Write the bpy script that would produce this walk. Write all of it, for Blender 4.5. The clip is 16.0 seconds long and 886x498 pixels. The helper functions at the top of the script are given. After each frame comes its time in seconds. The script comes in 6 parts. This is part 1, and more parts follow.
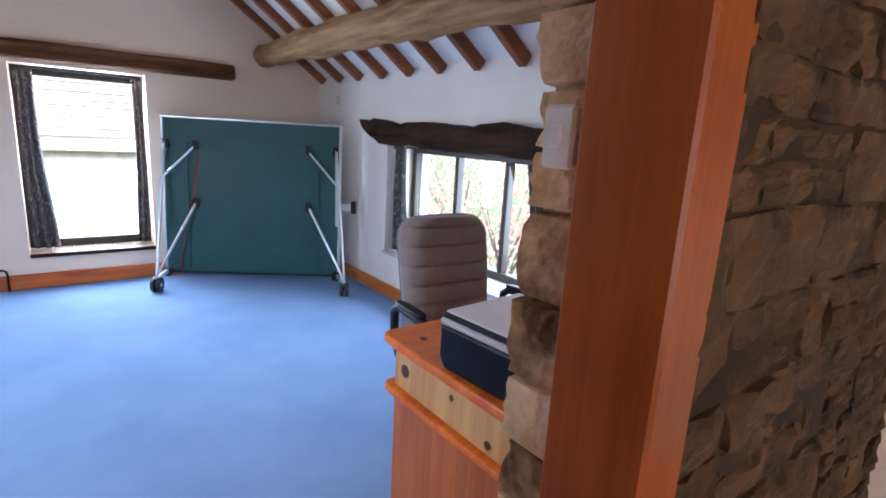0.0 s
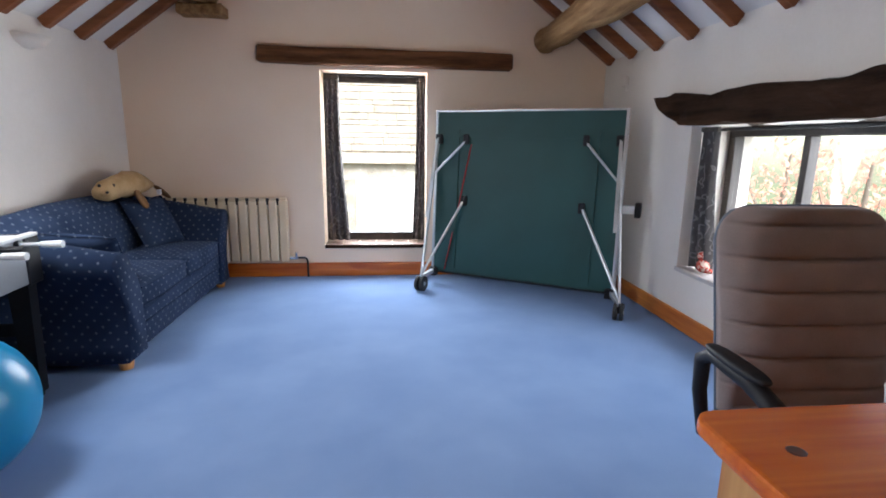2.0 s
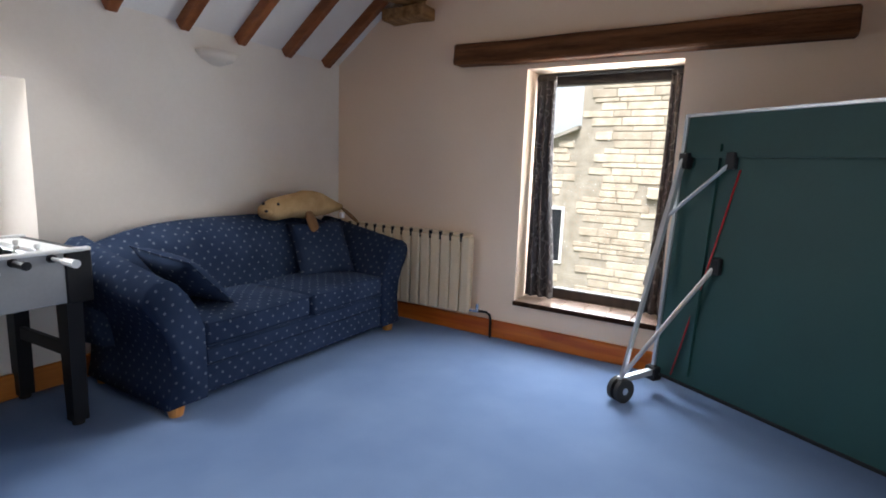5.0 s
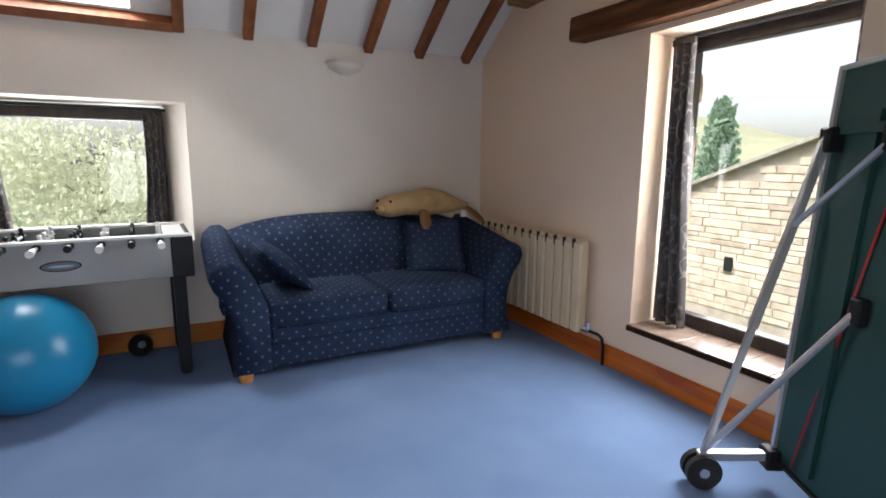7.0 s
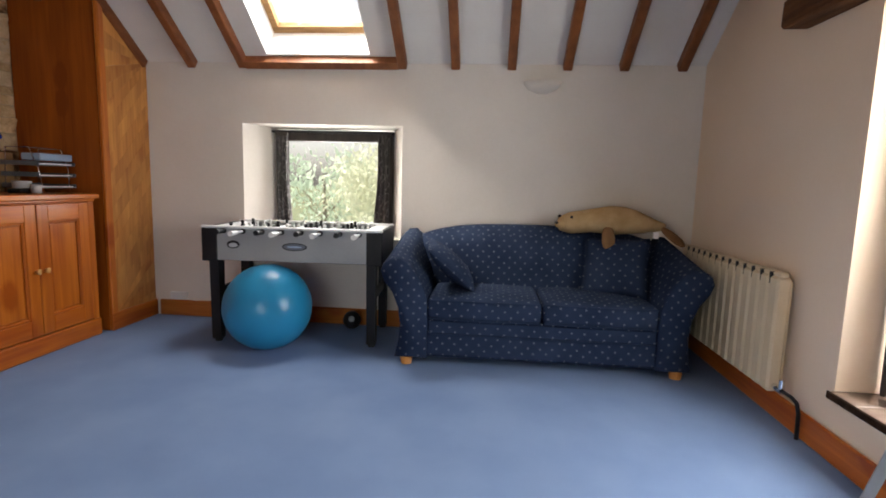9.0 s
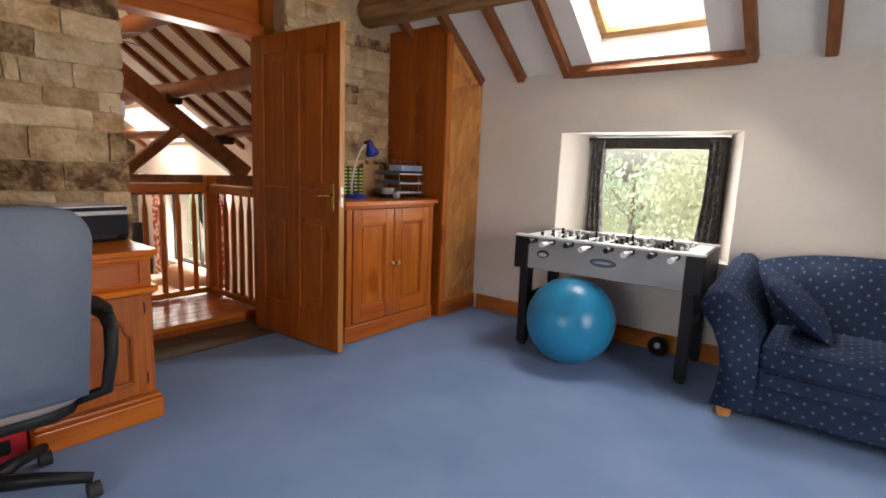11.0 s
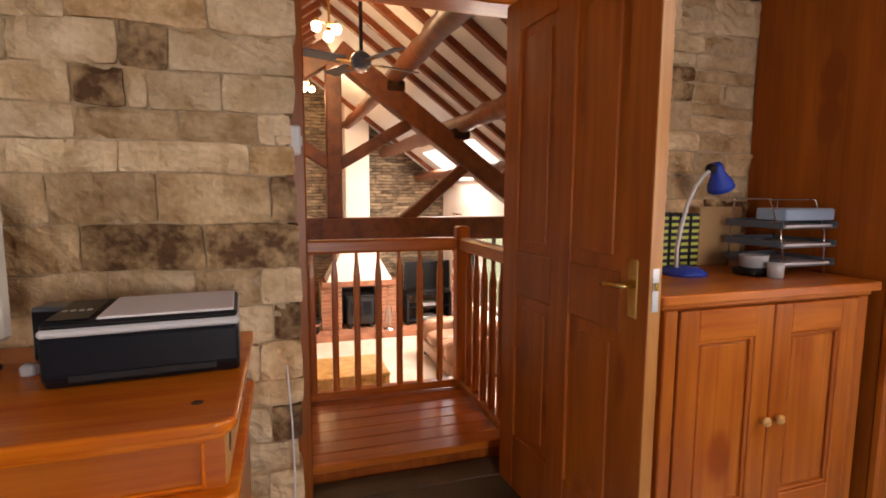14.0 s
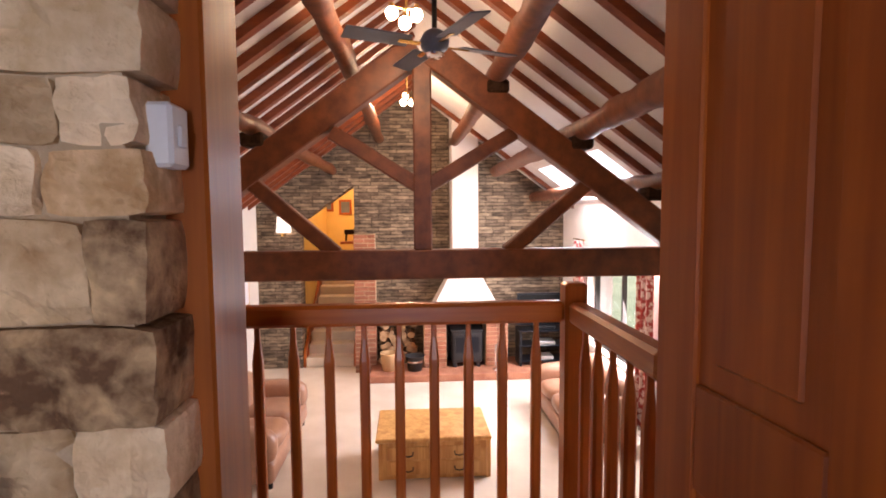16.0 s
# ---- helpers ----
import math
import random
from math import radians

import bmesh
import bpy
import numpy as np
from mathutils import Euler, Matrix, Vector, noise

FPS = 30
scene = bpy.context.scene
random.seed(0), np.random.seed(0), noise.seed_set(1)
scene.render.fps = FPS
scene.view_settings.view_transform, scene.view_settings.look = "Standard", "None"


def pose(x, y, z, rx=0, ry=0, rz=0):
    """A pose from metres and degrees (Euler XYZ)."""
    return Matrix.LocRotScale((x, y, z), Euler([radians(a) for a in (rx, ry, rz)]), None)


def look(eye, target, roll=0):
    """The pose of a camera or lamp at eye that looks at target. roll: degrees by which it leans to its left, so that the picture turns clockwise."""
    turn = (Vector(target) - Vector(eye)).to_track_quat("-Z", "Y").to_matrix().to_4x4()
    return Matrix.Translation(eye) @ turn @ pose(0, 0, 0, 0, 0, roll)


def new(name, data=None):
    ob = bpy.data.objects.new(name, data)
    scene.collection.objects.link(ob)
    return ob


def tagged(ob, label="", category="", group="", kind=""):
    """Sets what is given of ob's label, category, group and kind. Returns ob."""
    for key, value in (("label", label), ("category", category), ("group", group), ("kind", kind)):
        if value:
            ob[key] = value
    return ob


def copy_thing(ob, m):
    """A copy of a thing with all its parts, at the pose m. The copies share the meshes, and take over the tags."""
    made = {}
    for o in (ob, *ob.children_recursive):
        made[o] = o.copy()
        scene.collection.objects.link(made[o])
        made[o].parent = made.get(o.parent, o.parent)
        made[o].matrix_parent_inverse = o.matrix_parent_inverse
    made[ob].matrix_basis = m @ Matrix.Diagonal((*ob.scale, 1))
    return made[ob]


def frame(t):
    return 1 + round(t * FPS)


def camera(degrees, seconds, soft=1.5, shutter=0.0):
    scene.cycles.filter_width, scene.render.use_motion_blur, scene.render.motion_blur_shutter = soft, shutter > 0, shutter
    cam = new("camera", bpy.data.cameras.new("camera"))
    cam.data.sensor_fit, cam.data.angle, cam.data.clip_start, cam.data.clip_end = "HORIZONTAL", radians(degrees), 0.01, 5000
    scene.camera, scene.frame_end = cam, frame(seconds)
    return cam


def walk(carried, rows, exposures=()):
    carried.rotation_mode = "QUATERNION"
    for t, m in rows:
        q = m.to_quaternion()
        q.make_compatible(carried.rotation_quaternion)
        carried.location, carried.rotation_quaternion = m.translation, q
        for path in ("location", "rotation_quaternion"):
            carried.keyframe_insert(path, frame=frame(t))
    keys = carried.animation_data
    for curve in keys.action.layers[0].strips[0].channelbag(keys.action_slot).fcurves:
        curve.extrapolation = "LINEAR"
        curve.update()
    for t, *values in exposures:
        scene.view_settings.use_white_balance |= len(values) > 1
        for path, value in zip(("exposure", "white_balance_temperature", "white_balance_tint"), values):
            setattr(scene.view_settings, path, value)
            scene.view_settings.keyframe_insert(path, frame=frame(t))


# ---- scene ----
cam = camera(82.1, 16.0, 1.8)
PATH = [
    (0, (0.408, 0.376, 1.430), (1.596, 1.926, 0.999), 3.34),
    (0.5, (0.459, 0.555, 1.352), (1.460, 2.229, 0.909), 2.93),
    (1, (0.525, 0.711, 1.278), (1.356, 2.488, 0.891), 2.01),
    (1.5, (0.619, 0.864, 1.241), (1.139, 2.751, 0.830), 1.51),
    (2, (0.737, 1.041, 1.210), (0.952, 2.987, 0.801), 0.88),
    (2.5, (0.863, 1.266, 1.182), (0.899, 3.240, 0.860), 0.53),
    (3, (0.961, 1.510, 1.172), (0.824, 3.488, 0.908), 0.56),
    (3.5, (1.063, 1.763, 1.164), (0.692, 3.710, 0.892), 0.32),
    (4, (1.182, 2.020, 1.164), (0.581, 3.905, 0.875), 1.52),
    (6.5, (1.95, 3.229, 1.147), (0.363, 4.397, 0.806), 0.8),
    (7, (2.078, 3.497, 1.162), (0.33, 4.406, 0.822), 0.5),
    (7.5, (2.203, 3.741, 1.108), (0.335, 4.409, 0.846), -1.0),
    (8, (2.284, 3.994, 1.099), (0.345, 4.382, 0.798), -1.3),
    (8.2, (2.297, 4.103, 1.066), (0.335, 4.376, 0.786), -0.8),
    (10.5, (2.298, 4.263, 1.161), (0.581, 3.291, 0.835), 2.8),
    (11, (2.196, 4.123, 1.19), (0.645, 2.899, 0.88), 2.3),
    (11.5, (2.065, 3.98, 1.206), (0.688, 2.565, 0.887), 2.4),
    (12, (1.919, 3.808, 1.21), (0.675, 2.276, 0.889), 2.5),
    (12.5, (1.68, 3.625, 1.213), (0.625, 1.956, 0.896), 0.7),
    (13, (1.472, 3.402, 1.235), (0.592, 1.624, 0.98), 0.2),
    (13.5, (1.29, 3.125, 1.237), (0.558, 1.281, 0.984), -0.1),
    (14, (1.118, 2.839, 1.259), (0.517, 0.944, 1.04), 0.3),
    (14.5, (0.948, 2.552, 1.27), (0.512, 0.607, 1.102), 0.3),
    (15, (0.8, 2.279, 1.28), (0.522, 0.303, 1.145), -0.1),
    (15.5, (0.735, 2.035, 1.333), (0.547, 0.05, 1.176), 1.7),
    (16, (0.685, 1.775, 1.318), (0.558, -0.165, 1.177), -0.4),
]
EXPOSURES = [(0, 1.85, 5250, 10), (1, 1.76, 5450, 10), (2, 1.5, 6000, 10), (3.5, 1.08, 6300, 10), (4.2, 0.93, 6300, 10), (7, 0.95, 6500, 10), (10.3, 1.08, 7150, 12), (11.2, 1.12, 7100, 12), (12.2, 1.12, 7250, 13), (13.4, 1.2, 7900, 21), (14.5, 1.32, 7250, 21), (16, 1.42, 6200, 24)]
walk(cam, [(t, look(eye, target, roll)) for t, eye, target, roll in PATH], EXPOSURES)


# ---- world and light ----
world = bpy.data.worlds.new("world")
scene.world = world
world.use_nodes = True
wn = world.node_tree
bg = wn.nodes["Background"]
sky = wn.nodes.new("ShaderNodeTexSky")
sky.sky_type, sky.sun_disc, sky.sun_elevation, sky.sun_rotation = "NISHITA", False, radians(55), radians(171)
sky.dust_density, sky.air_density = 3.0, 1.0
veil = wn.nodes.new("ShaderNodeHueSaturation")
veil.inputs["Saturation"].default_value = 0.35
wn.links.new(sky.outputs[0], veil.inputs["Color"])
wn.links.new(veil.outputs[0], bg.inputs[0])
bg.inputs[1].default_value = 0.15
sun_data = bpy.data.lights.new("sun", "SUN")
sun_data.energy, sun_data.angle, sun_data.color = 4.6, radians(25), (1.0, 0.96, 0.9)
sun = new("sun", sun_data)
sun.matrix_world = look((3, -20, 30), (0, 0, 0))


def window_light(name, eye, target, w, h, watts, color):
    d = bpy.data.lights.new(name, "AREA")
    d.shape, d.size, d.size_y, d.energy, d.color = "RECTANGLE", w, h, watts, color
    ob = new(name, d)
    ob.matrix_world = look(eye, target)
    return ob


DAY = (0.94, 0.97, 1.0)
window_light("sky_light_gable", (0.63, 6.02, 1.08), (0.63, 0, -0.5), 0.75, 1.4, 25, DAY)
window_light("sky_light_garden", (3.14, 3.25, 0.90), (0, 3.6, -0.4), 1.5, 0.8, 12, DAY)
window_light("sky_light_side", (-1.86, 2.97, 1.1), (3, 4.1, 0.3), 0.75, 0.75, 9, DAY)
window_light("sky_light_roof", (-1.40, 2.96, 2.58), (0.3, 3.9, 0.6), 0.55, 0.6, 19, DAY)
window_light("sky_light_hall", (-2.2, -4.6, 0.2), (3, -4.6, -1.3), 2.2, 1.4, 95, (1.0, 0.95, 0.88))
window_light("sky_light_hall_roof", (-1.7, -5.4, 1.9), (0.6, -5.0, -1.4), 1.4, 0.8, 40, (1.0, 0.97, 0.93))


def bulb(name, at, watts, r=0.05):
    d = bpy.data.lights.new(name, "POINT")
    d.energy, d.color, d.shadow_soft_size = watts, (1.0, 0.66, 0.34), r
    ob = new(name, d)
    ob.location = at


bulb("bulb_light", (0.70, -1.75, 2.46), 9)
bulb("bulb_light_far", (0.71, -5.2, 2.66), 20)
bulb("bulb_light_stair", (2.1, -9.3, 2.3), 20)

# ---- materials ----


def material(name, c1, c2=None, rough=0.7, metal=0.0, scale=8.0, stretch=(1, 1, 1), bump=0.15, fine=90.0, spec=0.5, detail=6.0, vary=0.0, contrast=(0.3, 0.7), relief=0.01):
    """Two colours mixed by a large and a fine noise, with fine relief; vary: value shift from object to object."""
    m = bpy.data.materials.new(name)
    m.use_nodes = True
    nt = m.node_tree
    n, L = nt.nodes, nt.links.new
    b = n["Principled BSDF"]
    co, mp = n.new("ShaderNodeTexCoord"), n.new("ShaderNodeMapping")
    mp.inputs["Scale"].default_value = stretch
    L(co.outputs["Object"], mp.inputs[0])
    big, small = n.new("ShaderNodeTexNoise"), n.new("ShaderNodeTexNoise")
    for x, s in ((big, scale), (small, fine)):
        x.inputs["Scale"].default_value, x.inputs["Detail"].default_value = s, detail
        L(mp.outputs[0], x.inputs["Vector"])
    ramp = n.new("ShaderNodeValToRGB")
    ramp.color_ramp.elements[0].position, ramp.color_ramp.elements[1].position = contrast
    ramp.color_ramp.elements[0].color, ramp.color_ramp.elements[1].color = (*c1, 1), (*(c2 or c1), 1)
    add = n.new("ShaderNodeMath")
    add.operation = "MULTIPLY_ADD"
    add.inputs[1].default_value = 0.3
    L(small.outputs[0], add.inputs[0])
    sub = n.new("ShaderNodeMath")
    sub.operation = "SUBTRACT"
    sub.inputs[1].default_value = 0.15
    L(big.outputs[0], sub.inputs[0])
    L(sub.outputs[0], add.inputs[2])
    L(add.outputs[0], ramp.inputs[0])
    out = ramp.outputs[0]
    if vary:
        info, hsv, mr = n.new("ShaderNodeObjectInfo"), n.new("ShaderNodeHueSaturation"), n.new("ShaderNodeMapRange")
        mr.inputs["To Min"].default_value, mr.inputs["To Max"].default_value = 1 - vary, 1 + vary
        L(info.outputs["Random"], mr.inputs["Value"])
        L(mr.outputs[0], hsv.inputs["Value"])
        L(out, hsv.inputs["Color"])
        out = hsv.outputs[0]
    L(out, b.inputs["Base Color"])
    b.inputs["Roughness"].default_value, b.inputs["Metallic"].default_value = rough, metal
    b.inputs["Specular IOR Level"].default_value = spec
    if bump:
        bp = n.new("ShaderNodeBump")
        bp.inputs["Strength"].default_value, bp.inputs["Distance"].default_value = bump, relief
        L(add.outputs[0], bp.inputs["Height"])
        L(bp.outputs[0], b.inputs["Normal"])
    return m


def wood(name, dark, light, rough=0.35, along="z", spec=0.5, vary=0.08, knots=0.022):
    """Varnished softwood: boards' tone, long streaks, growth bands and a few dark knots; along: the grain's axis."""
    m = material(name, dark, light, rough, scale=1.6, bump=0.0, spec=spec, vary=vary)
    nt = m.node_tree
    n, L = nt.nodes, nt.links.new
    b = n["Principled BSDF"]
    tone = next(x for x in n if x.type == "VALTORGB")
    for x in list(tone.inputs[0].links):
        nt.links.remove(x)
    tone.color_ramp.elements[0].position, tone.color_ramp.elements[1].position = 0.25, 0.75
    co, info, shift = n.new("ShaderNodeTexCoord"), n.new("ShaderNodeObjectInfo"), n.new("ShaderNodeVectorMath")
    shift.operation = "ADD"
    L(co.outputs["Object"], shift.inputs[0])
    far = n.new("ShaderNodeMath")
    far.operation, far.inputs[1].default_value = "MULTIPLY", 7.0
    L(info.outputs["Random"], far.inputs[0])
    L(far.outputs[0], shift.inputs[1])

    def mapped(long, across):
        mp = n.new("ShaderNodeMapping")
        mp.inputs["Scale"].default_value = tuple(long if a == along else across for a in "xyz")
        L(shift.outputs[0], mp.inputs[0])
        return mp

    def tex(kind, mp, scale, detail, distortion=0.0):
        x = n.new(kind)
        x.inputs["Scale"].default_value, x.inputs["Detail"].default_value, x.inputs["Distortion"].default_value = scale, detail, distortion
        L(mp.outputs[0], x.inputs["Vector"])
        return x
    broad = tex("ShaderNodeTexNoise", mapped(0.35, 2.2), 4.0, 3, 0.6)
    streak = tex("ShaderNodeTexNoise", mapped(0.6, 12.0), 7.0, 5)
    bands = tex("ShaderNodeTexNoise", mapped(0.22, 9.0), 3.0, 1, 1.2)
    vo = n.new("ShaderNodeTexVoronoi")
    vo.inputs["Scale"].default_value = 3.2
    L(mapped(0.55, 1.0).outputs[0], vo.inputs["Vector"])
    ring = n.new("ShaderNodeMapRange")
    ring.inputs["From Min"].default_value, ring.inputs["From Max"].default_value = knots * 3.2, knots * 8.5
    ring.inputs["To Min"].default_value, ring.inputs["To Max"].default_value = -0.45, 0.0
    L(vo.outputs["Distance"], ring.inputs["Value"])

    def mad(sock, k, c):
        x = n.new("ShaderNodeMath")
        x.operation, x.inputs[1].default_value = "MULTIPLY_ADD", k
        L(sock, x.inputs[0])
        if isinstance(c, float):
            x.inputs[2].default_value = c
        else:
            L(c, x.inputs[2])
        return x.outputs[0]
    total = mad(ring.outputs[0], 1.0, mad(bands.outputs[0], 0.5, mad(streak.outputs[0], 0.3, mad(broad.outputs[0], 0.9, -0.35))))
    L(total, tone.inputs[0])
    bp = n.new("ShaderNodeBump")
    bp.inputs["Strength"].default_value, bp.inputs["Distance"].default_value = 0.08, 0.004
    L(total, bp.inputs["Height"])
    L(bp.outputs[0], b.inputs["Normal"])
    return m


def glowing(name, color, strength):
    m = material(name, color, bump=0)
    b = m.node_tree.nodes["Principled BSDF"]
    b.inputs["Emission Color"].default_value, b.inputs["Emission Strength"].default_value = (*color, 1), strength
    return m


def glass_material(name, tint=(1, 1, 1)):
    m = bpy.data.materials.new(name)
    m.use_nodes = True
    nt = m.node_tree
    n, L = nt.nodes, nt.links.new
    tr, gl, mix, fr = n.new("ShaderNodeBsdfTransparent"), n.new("ShaderNodeBsdfGlossy"), n.new("ShaderNodeMixShader"), n.new("ShaderNodeLayerWeight")
    tr.inputs[0].default_value = (*tint, 1)
    gl.inputs["Roughness"].default_value = 0.02
    power, soft = n.new("ShaderNodeMath"), n.new("ShaderNodeMath")
    power.operation, power.inputs[1].default_value = "POWER", 5.0
    soft.operation, soft.inputs[1].default_value, soft.inputs[2].default_value = "MULTIPLY_ADD", 0.6, 0.03
    L(fr.outputs["Facing"], power.inputs[0])
    L(power.outputs[0], soft.inputs[0])
    L(soft.outputs[0], mix.inputs[0])
    L(tr.outputs[0], mix.inputs[1])
    L(gl.outputs[0], mix.inputs[2])
    L(mix.outputs[0], n["Material Output"].inputs[0])
    return m


PLASTER = material("plaster", (0.75, 0.69, 0.63), (0.81, 0.755, 0.70), 0.9, scale=2.0, bump=0.22, fine=45, spec=0.15)
CEILING = material("ceiling_plaster", (0.74, 0.71, 0.69), (0.80, 0.78, 0.76), 0.9, scale=3.0, bump=0.1, fine=60, spec=0.15)
CARPET = material("blue_carpet", (0.185, 0.275, 0.475), (0.23, 0.33, 0.535), 0.95, scale=2.2, bump=0.5, fine=260, spec=0.1)
CREAM_CARPET = material("cream_carpet", (0.62, 0.52, 0.42), (0.72, 0.63, 0.53), 0.95, scale=2.5, bump=0.4, fine=200, spec=0.1)
PINE = wood("varnished_pine", (0.35, 0.070, 0.006), (0.61, 0.175, 0.021), 0.3)
PINE_X = wood("varnished_pine_across", (0.39, 0.076, 0.006), (0.63, 0.178, 0.020), 0.28, "x", 0.45)
PINE_Y = wood("varnished_pine_along", (0.38, 0.095, 0.013), (0.62, 0.23, 0.042), 0.35, "y")
PINE_PALE = wood("pale_pine", (0.50, 0.22, 0.055), (0.78, 0.47, 0.17), 0.38, "z", 0.5, 0.06)
DOOR_WOOD = wood("stained_door_wood", (0.25, 0.050, 0.004), (0.43, 0.107, 0.010), 0.42, "z", 0.35, 0.05)
OAK = material("old_oak", (0.17, 0.085, 0.034), (0.42, 0.245, 0.11), 0.75, scale=2.5, stretch=(9, 0.8, 9), bump=0.8, fine=30, spec=0.15, relief=0.02)
OAK_X = material("old_oak_across", (0.055, 0.020, 0.008), (0.20, 0.082, 0.033), 0.75, scale=2.5, stretch=(0.8, 9, 9), bump=0.9, fine=30, spec=0.15, relief=0.025)
OAK_DARK = material("blackened_oak", (0.016, 0.007, 0.003), (0.055, 0.026, 0.014), 0.8, scale=2.5, stretch=(9, 0.8, 9), bump=0.9, fine=30, spec=0.12, relief=0.02)
RAFTER = material("stained_rafter", (0.16, 0.045, 0.011), (0.28, 0.092, 0.026), 0.55, scale=2.2, stretch=(1, 9, 9), bump=0.15, fine=30, vary=0.12)
TRUSS = material("stained_truss", (0.075, 0.019, 0.005), (0.17, 0.050, 0.014), 0.45, scale=2.2, stretch=(4, 6, 4), bump=0.3, fine=30, vary=0.1)
HALL_RAFTER = material("red_stained_rafter", (0.15, 0.030, 0.006), (0.26, 0.062, 0.013), 0.5, scale=2.2, stretch=(1, 9, 9), bump=0.15, fine=30, vary=0.12)
STONE = material("gritstone", (0.46, 0.275, 0.125), (0.88, 0.65, 0.39), 0.92, scale=7.0, bump=1.0, fine=48, spec=0.15, vary=0.24, contrast=(0.32, 0.68), relief=0.035)
STONE_DARK = material("sooted_gritstone", (0.15, 0.078, 0.040), (0.66, 0.45, 0.24), 0.92, scale=7.0, bump=1.0, fine=44, spec=0.15, vary=0.15, contrast=(0.40, 0.66), relief=0.035)
MORTAR = material("lime_mortar", (0.46, 0.33, 0.20), (0.68, 0.52, 0.35), 0.95, scale=9, bump=1.0, fine=60, spec=0.1, relief=0.03)
WINDOW_WOOD = material("dark_window_wood", (0.018, 0.013, 0.011), (0.05, 0.035, 0.028), 0.5, scale=3.0, stretch=(6, 6, 1), bump=0.15, fine=40)
JAMB_WOOD = wood("door_frame_pine", (0.25, 0.055, 0.005), (0.42, 0.115, 0.013), 0.36, "z", 0.4, 0.05)
DESK_PINE = wood("glossy_orange_pine", (0.60, 0.105, 0.005), (0.86, 0.24, 0.016), 0.24, "x", 0.4, 0.04)
GLASS = glass_material("window_glass")
WHITE_PAINT = material("white_gloss", (0.76, 0.76, 0.75), (0.82, 0.82, 0.81), 0.4, scale=3, bump=0.03)
# white gable plaster with the warm light on it put into the colour
PLASTER_WARM_LIT = material("warm_lit_plaster", (0.83, 0.65, 0.49), (0.87, 0.71, 0.56), 0.9, scale=1.2, bump=0.12, fine=60, spec=0.15)
PINE_ORANGE = wood("orange_pine", (0.42, 0.14, 0.028), (0.72, 0.34, 0.095), 0.38, "z", 0.5, 0.12, 0.03)

# ---- shape helpers ----


def part(name, bm, mat, parent=None, label="", smooth=False):
    me = bpy.data.meshes.new(name)
    bmesh.ops.recalc_face_normals(bm, faces=bm.faces)
    if smooth:
        for f in bm.faces:
            f.smooth = True
    bm.to_mesh(me)
    bm.free()
    me.materials.append(mat)
    ob = new(name, me)
    if parent:
        ob.parent = parent
    if label:
        tagged(ob, label)
    return ob


def thing(name, at, label, category, group="", rz=0.0, kind=""):
    ob = new(name)
    ob.empty_display_size = 0.1
    ob.matrix_world = pose(*at, 0, 0, rz)
    return tagged(ob, label, category, group, kind)


def bx(x0, x1, y0, y1, z0, z1, bev=0.0, bm=None, seg=1):
    """A box, its edges rounded by bev."""
    tmp = bmesh.new()
    bmesh.ops.create_cube(tmp, size=1)
    for v in tmp.verts:
        v.co = Vector(((x0 + x1) / 2 + v.co.x * (x1 - x0), (y0 + y1) / 2 + v.co.y * (y1 - y0), (z0 + z1) / 2 + v.co.z * (z1 - z0)))
    if bev:
        bmesh.ops.bevel(tmp, geom=list(tmp.edges), offset=bev, segments=seg, profile=0.5, affect="EDGES")
    return merge(tmp, bm)


def merge(tmp, bm):
    if bm is None:
        return tmp
    idx = {}
    for v in tmp.verts:
        idx[v] = bm.verts.new(v.co)
    for f in tmp.faces:
        try:
            bm.faces.new([idx[v] for v in f.verts])
        except ValueError:
            pass
    tmp.free()
    return bm


def rod(a, b, r0, r1=None, seg=10, bm=None):
    """A tapered round bar from a to b."""
    a, b = Vector(a), Vector(b)
    tmp = bmesh.new()
    bmesh.ops.create_cone(tmp, cap_ends=True, segments=seg, radius1=r0, radius2=r1 if r1 is not None else r0, depth=(b - a).length)
    q = (b - a).to_track_quat("Z", "Y").to_matrix().to_4x4()
    bmesh.ops.transform(tmp, matrix=Matrix.Translation((a + b) / 2) @ q, verts=tmp.verts)
    return merge(tmp, bm)


def bar(a, b, w, h, bm=None, bev=0.0, up=(0, 0, 1)):
    """A squared timber from a to b, w wide and h deep."""
    a, b = Vector(a), Vector(b)
    d = (b - a).normalized()
    s = d.cross(Vector(up)) if abs(d.z) < 0.99 else Vector((1, 0, 0))
    s.normalize()
    u = s.cross(d)
    tmp = bx(-w / 2, w / 2, -(b - a).length / 2, (b - a).length / 2, -h / 2, h / 2, bev)
    m = Matrix((s, d, u)).transposed().to_4x4()
    bmesh.ops.transform(tmp, matrix=Matrix.Translation((a + b) / 2) @ m, verts=tmp.verts)
    return merge(tmp, bm)


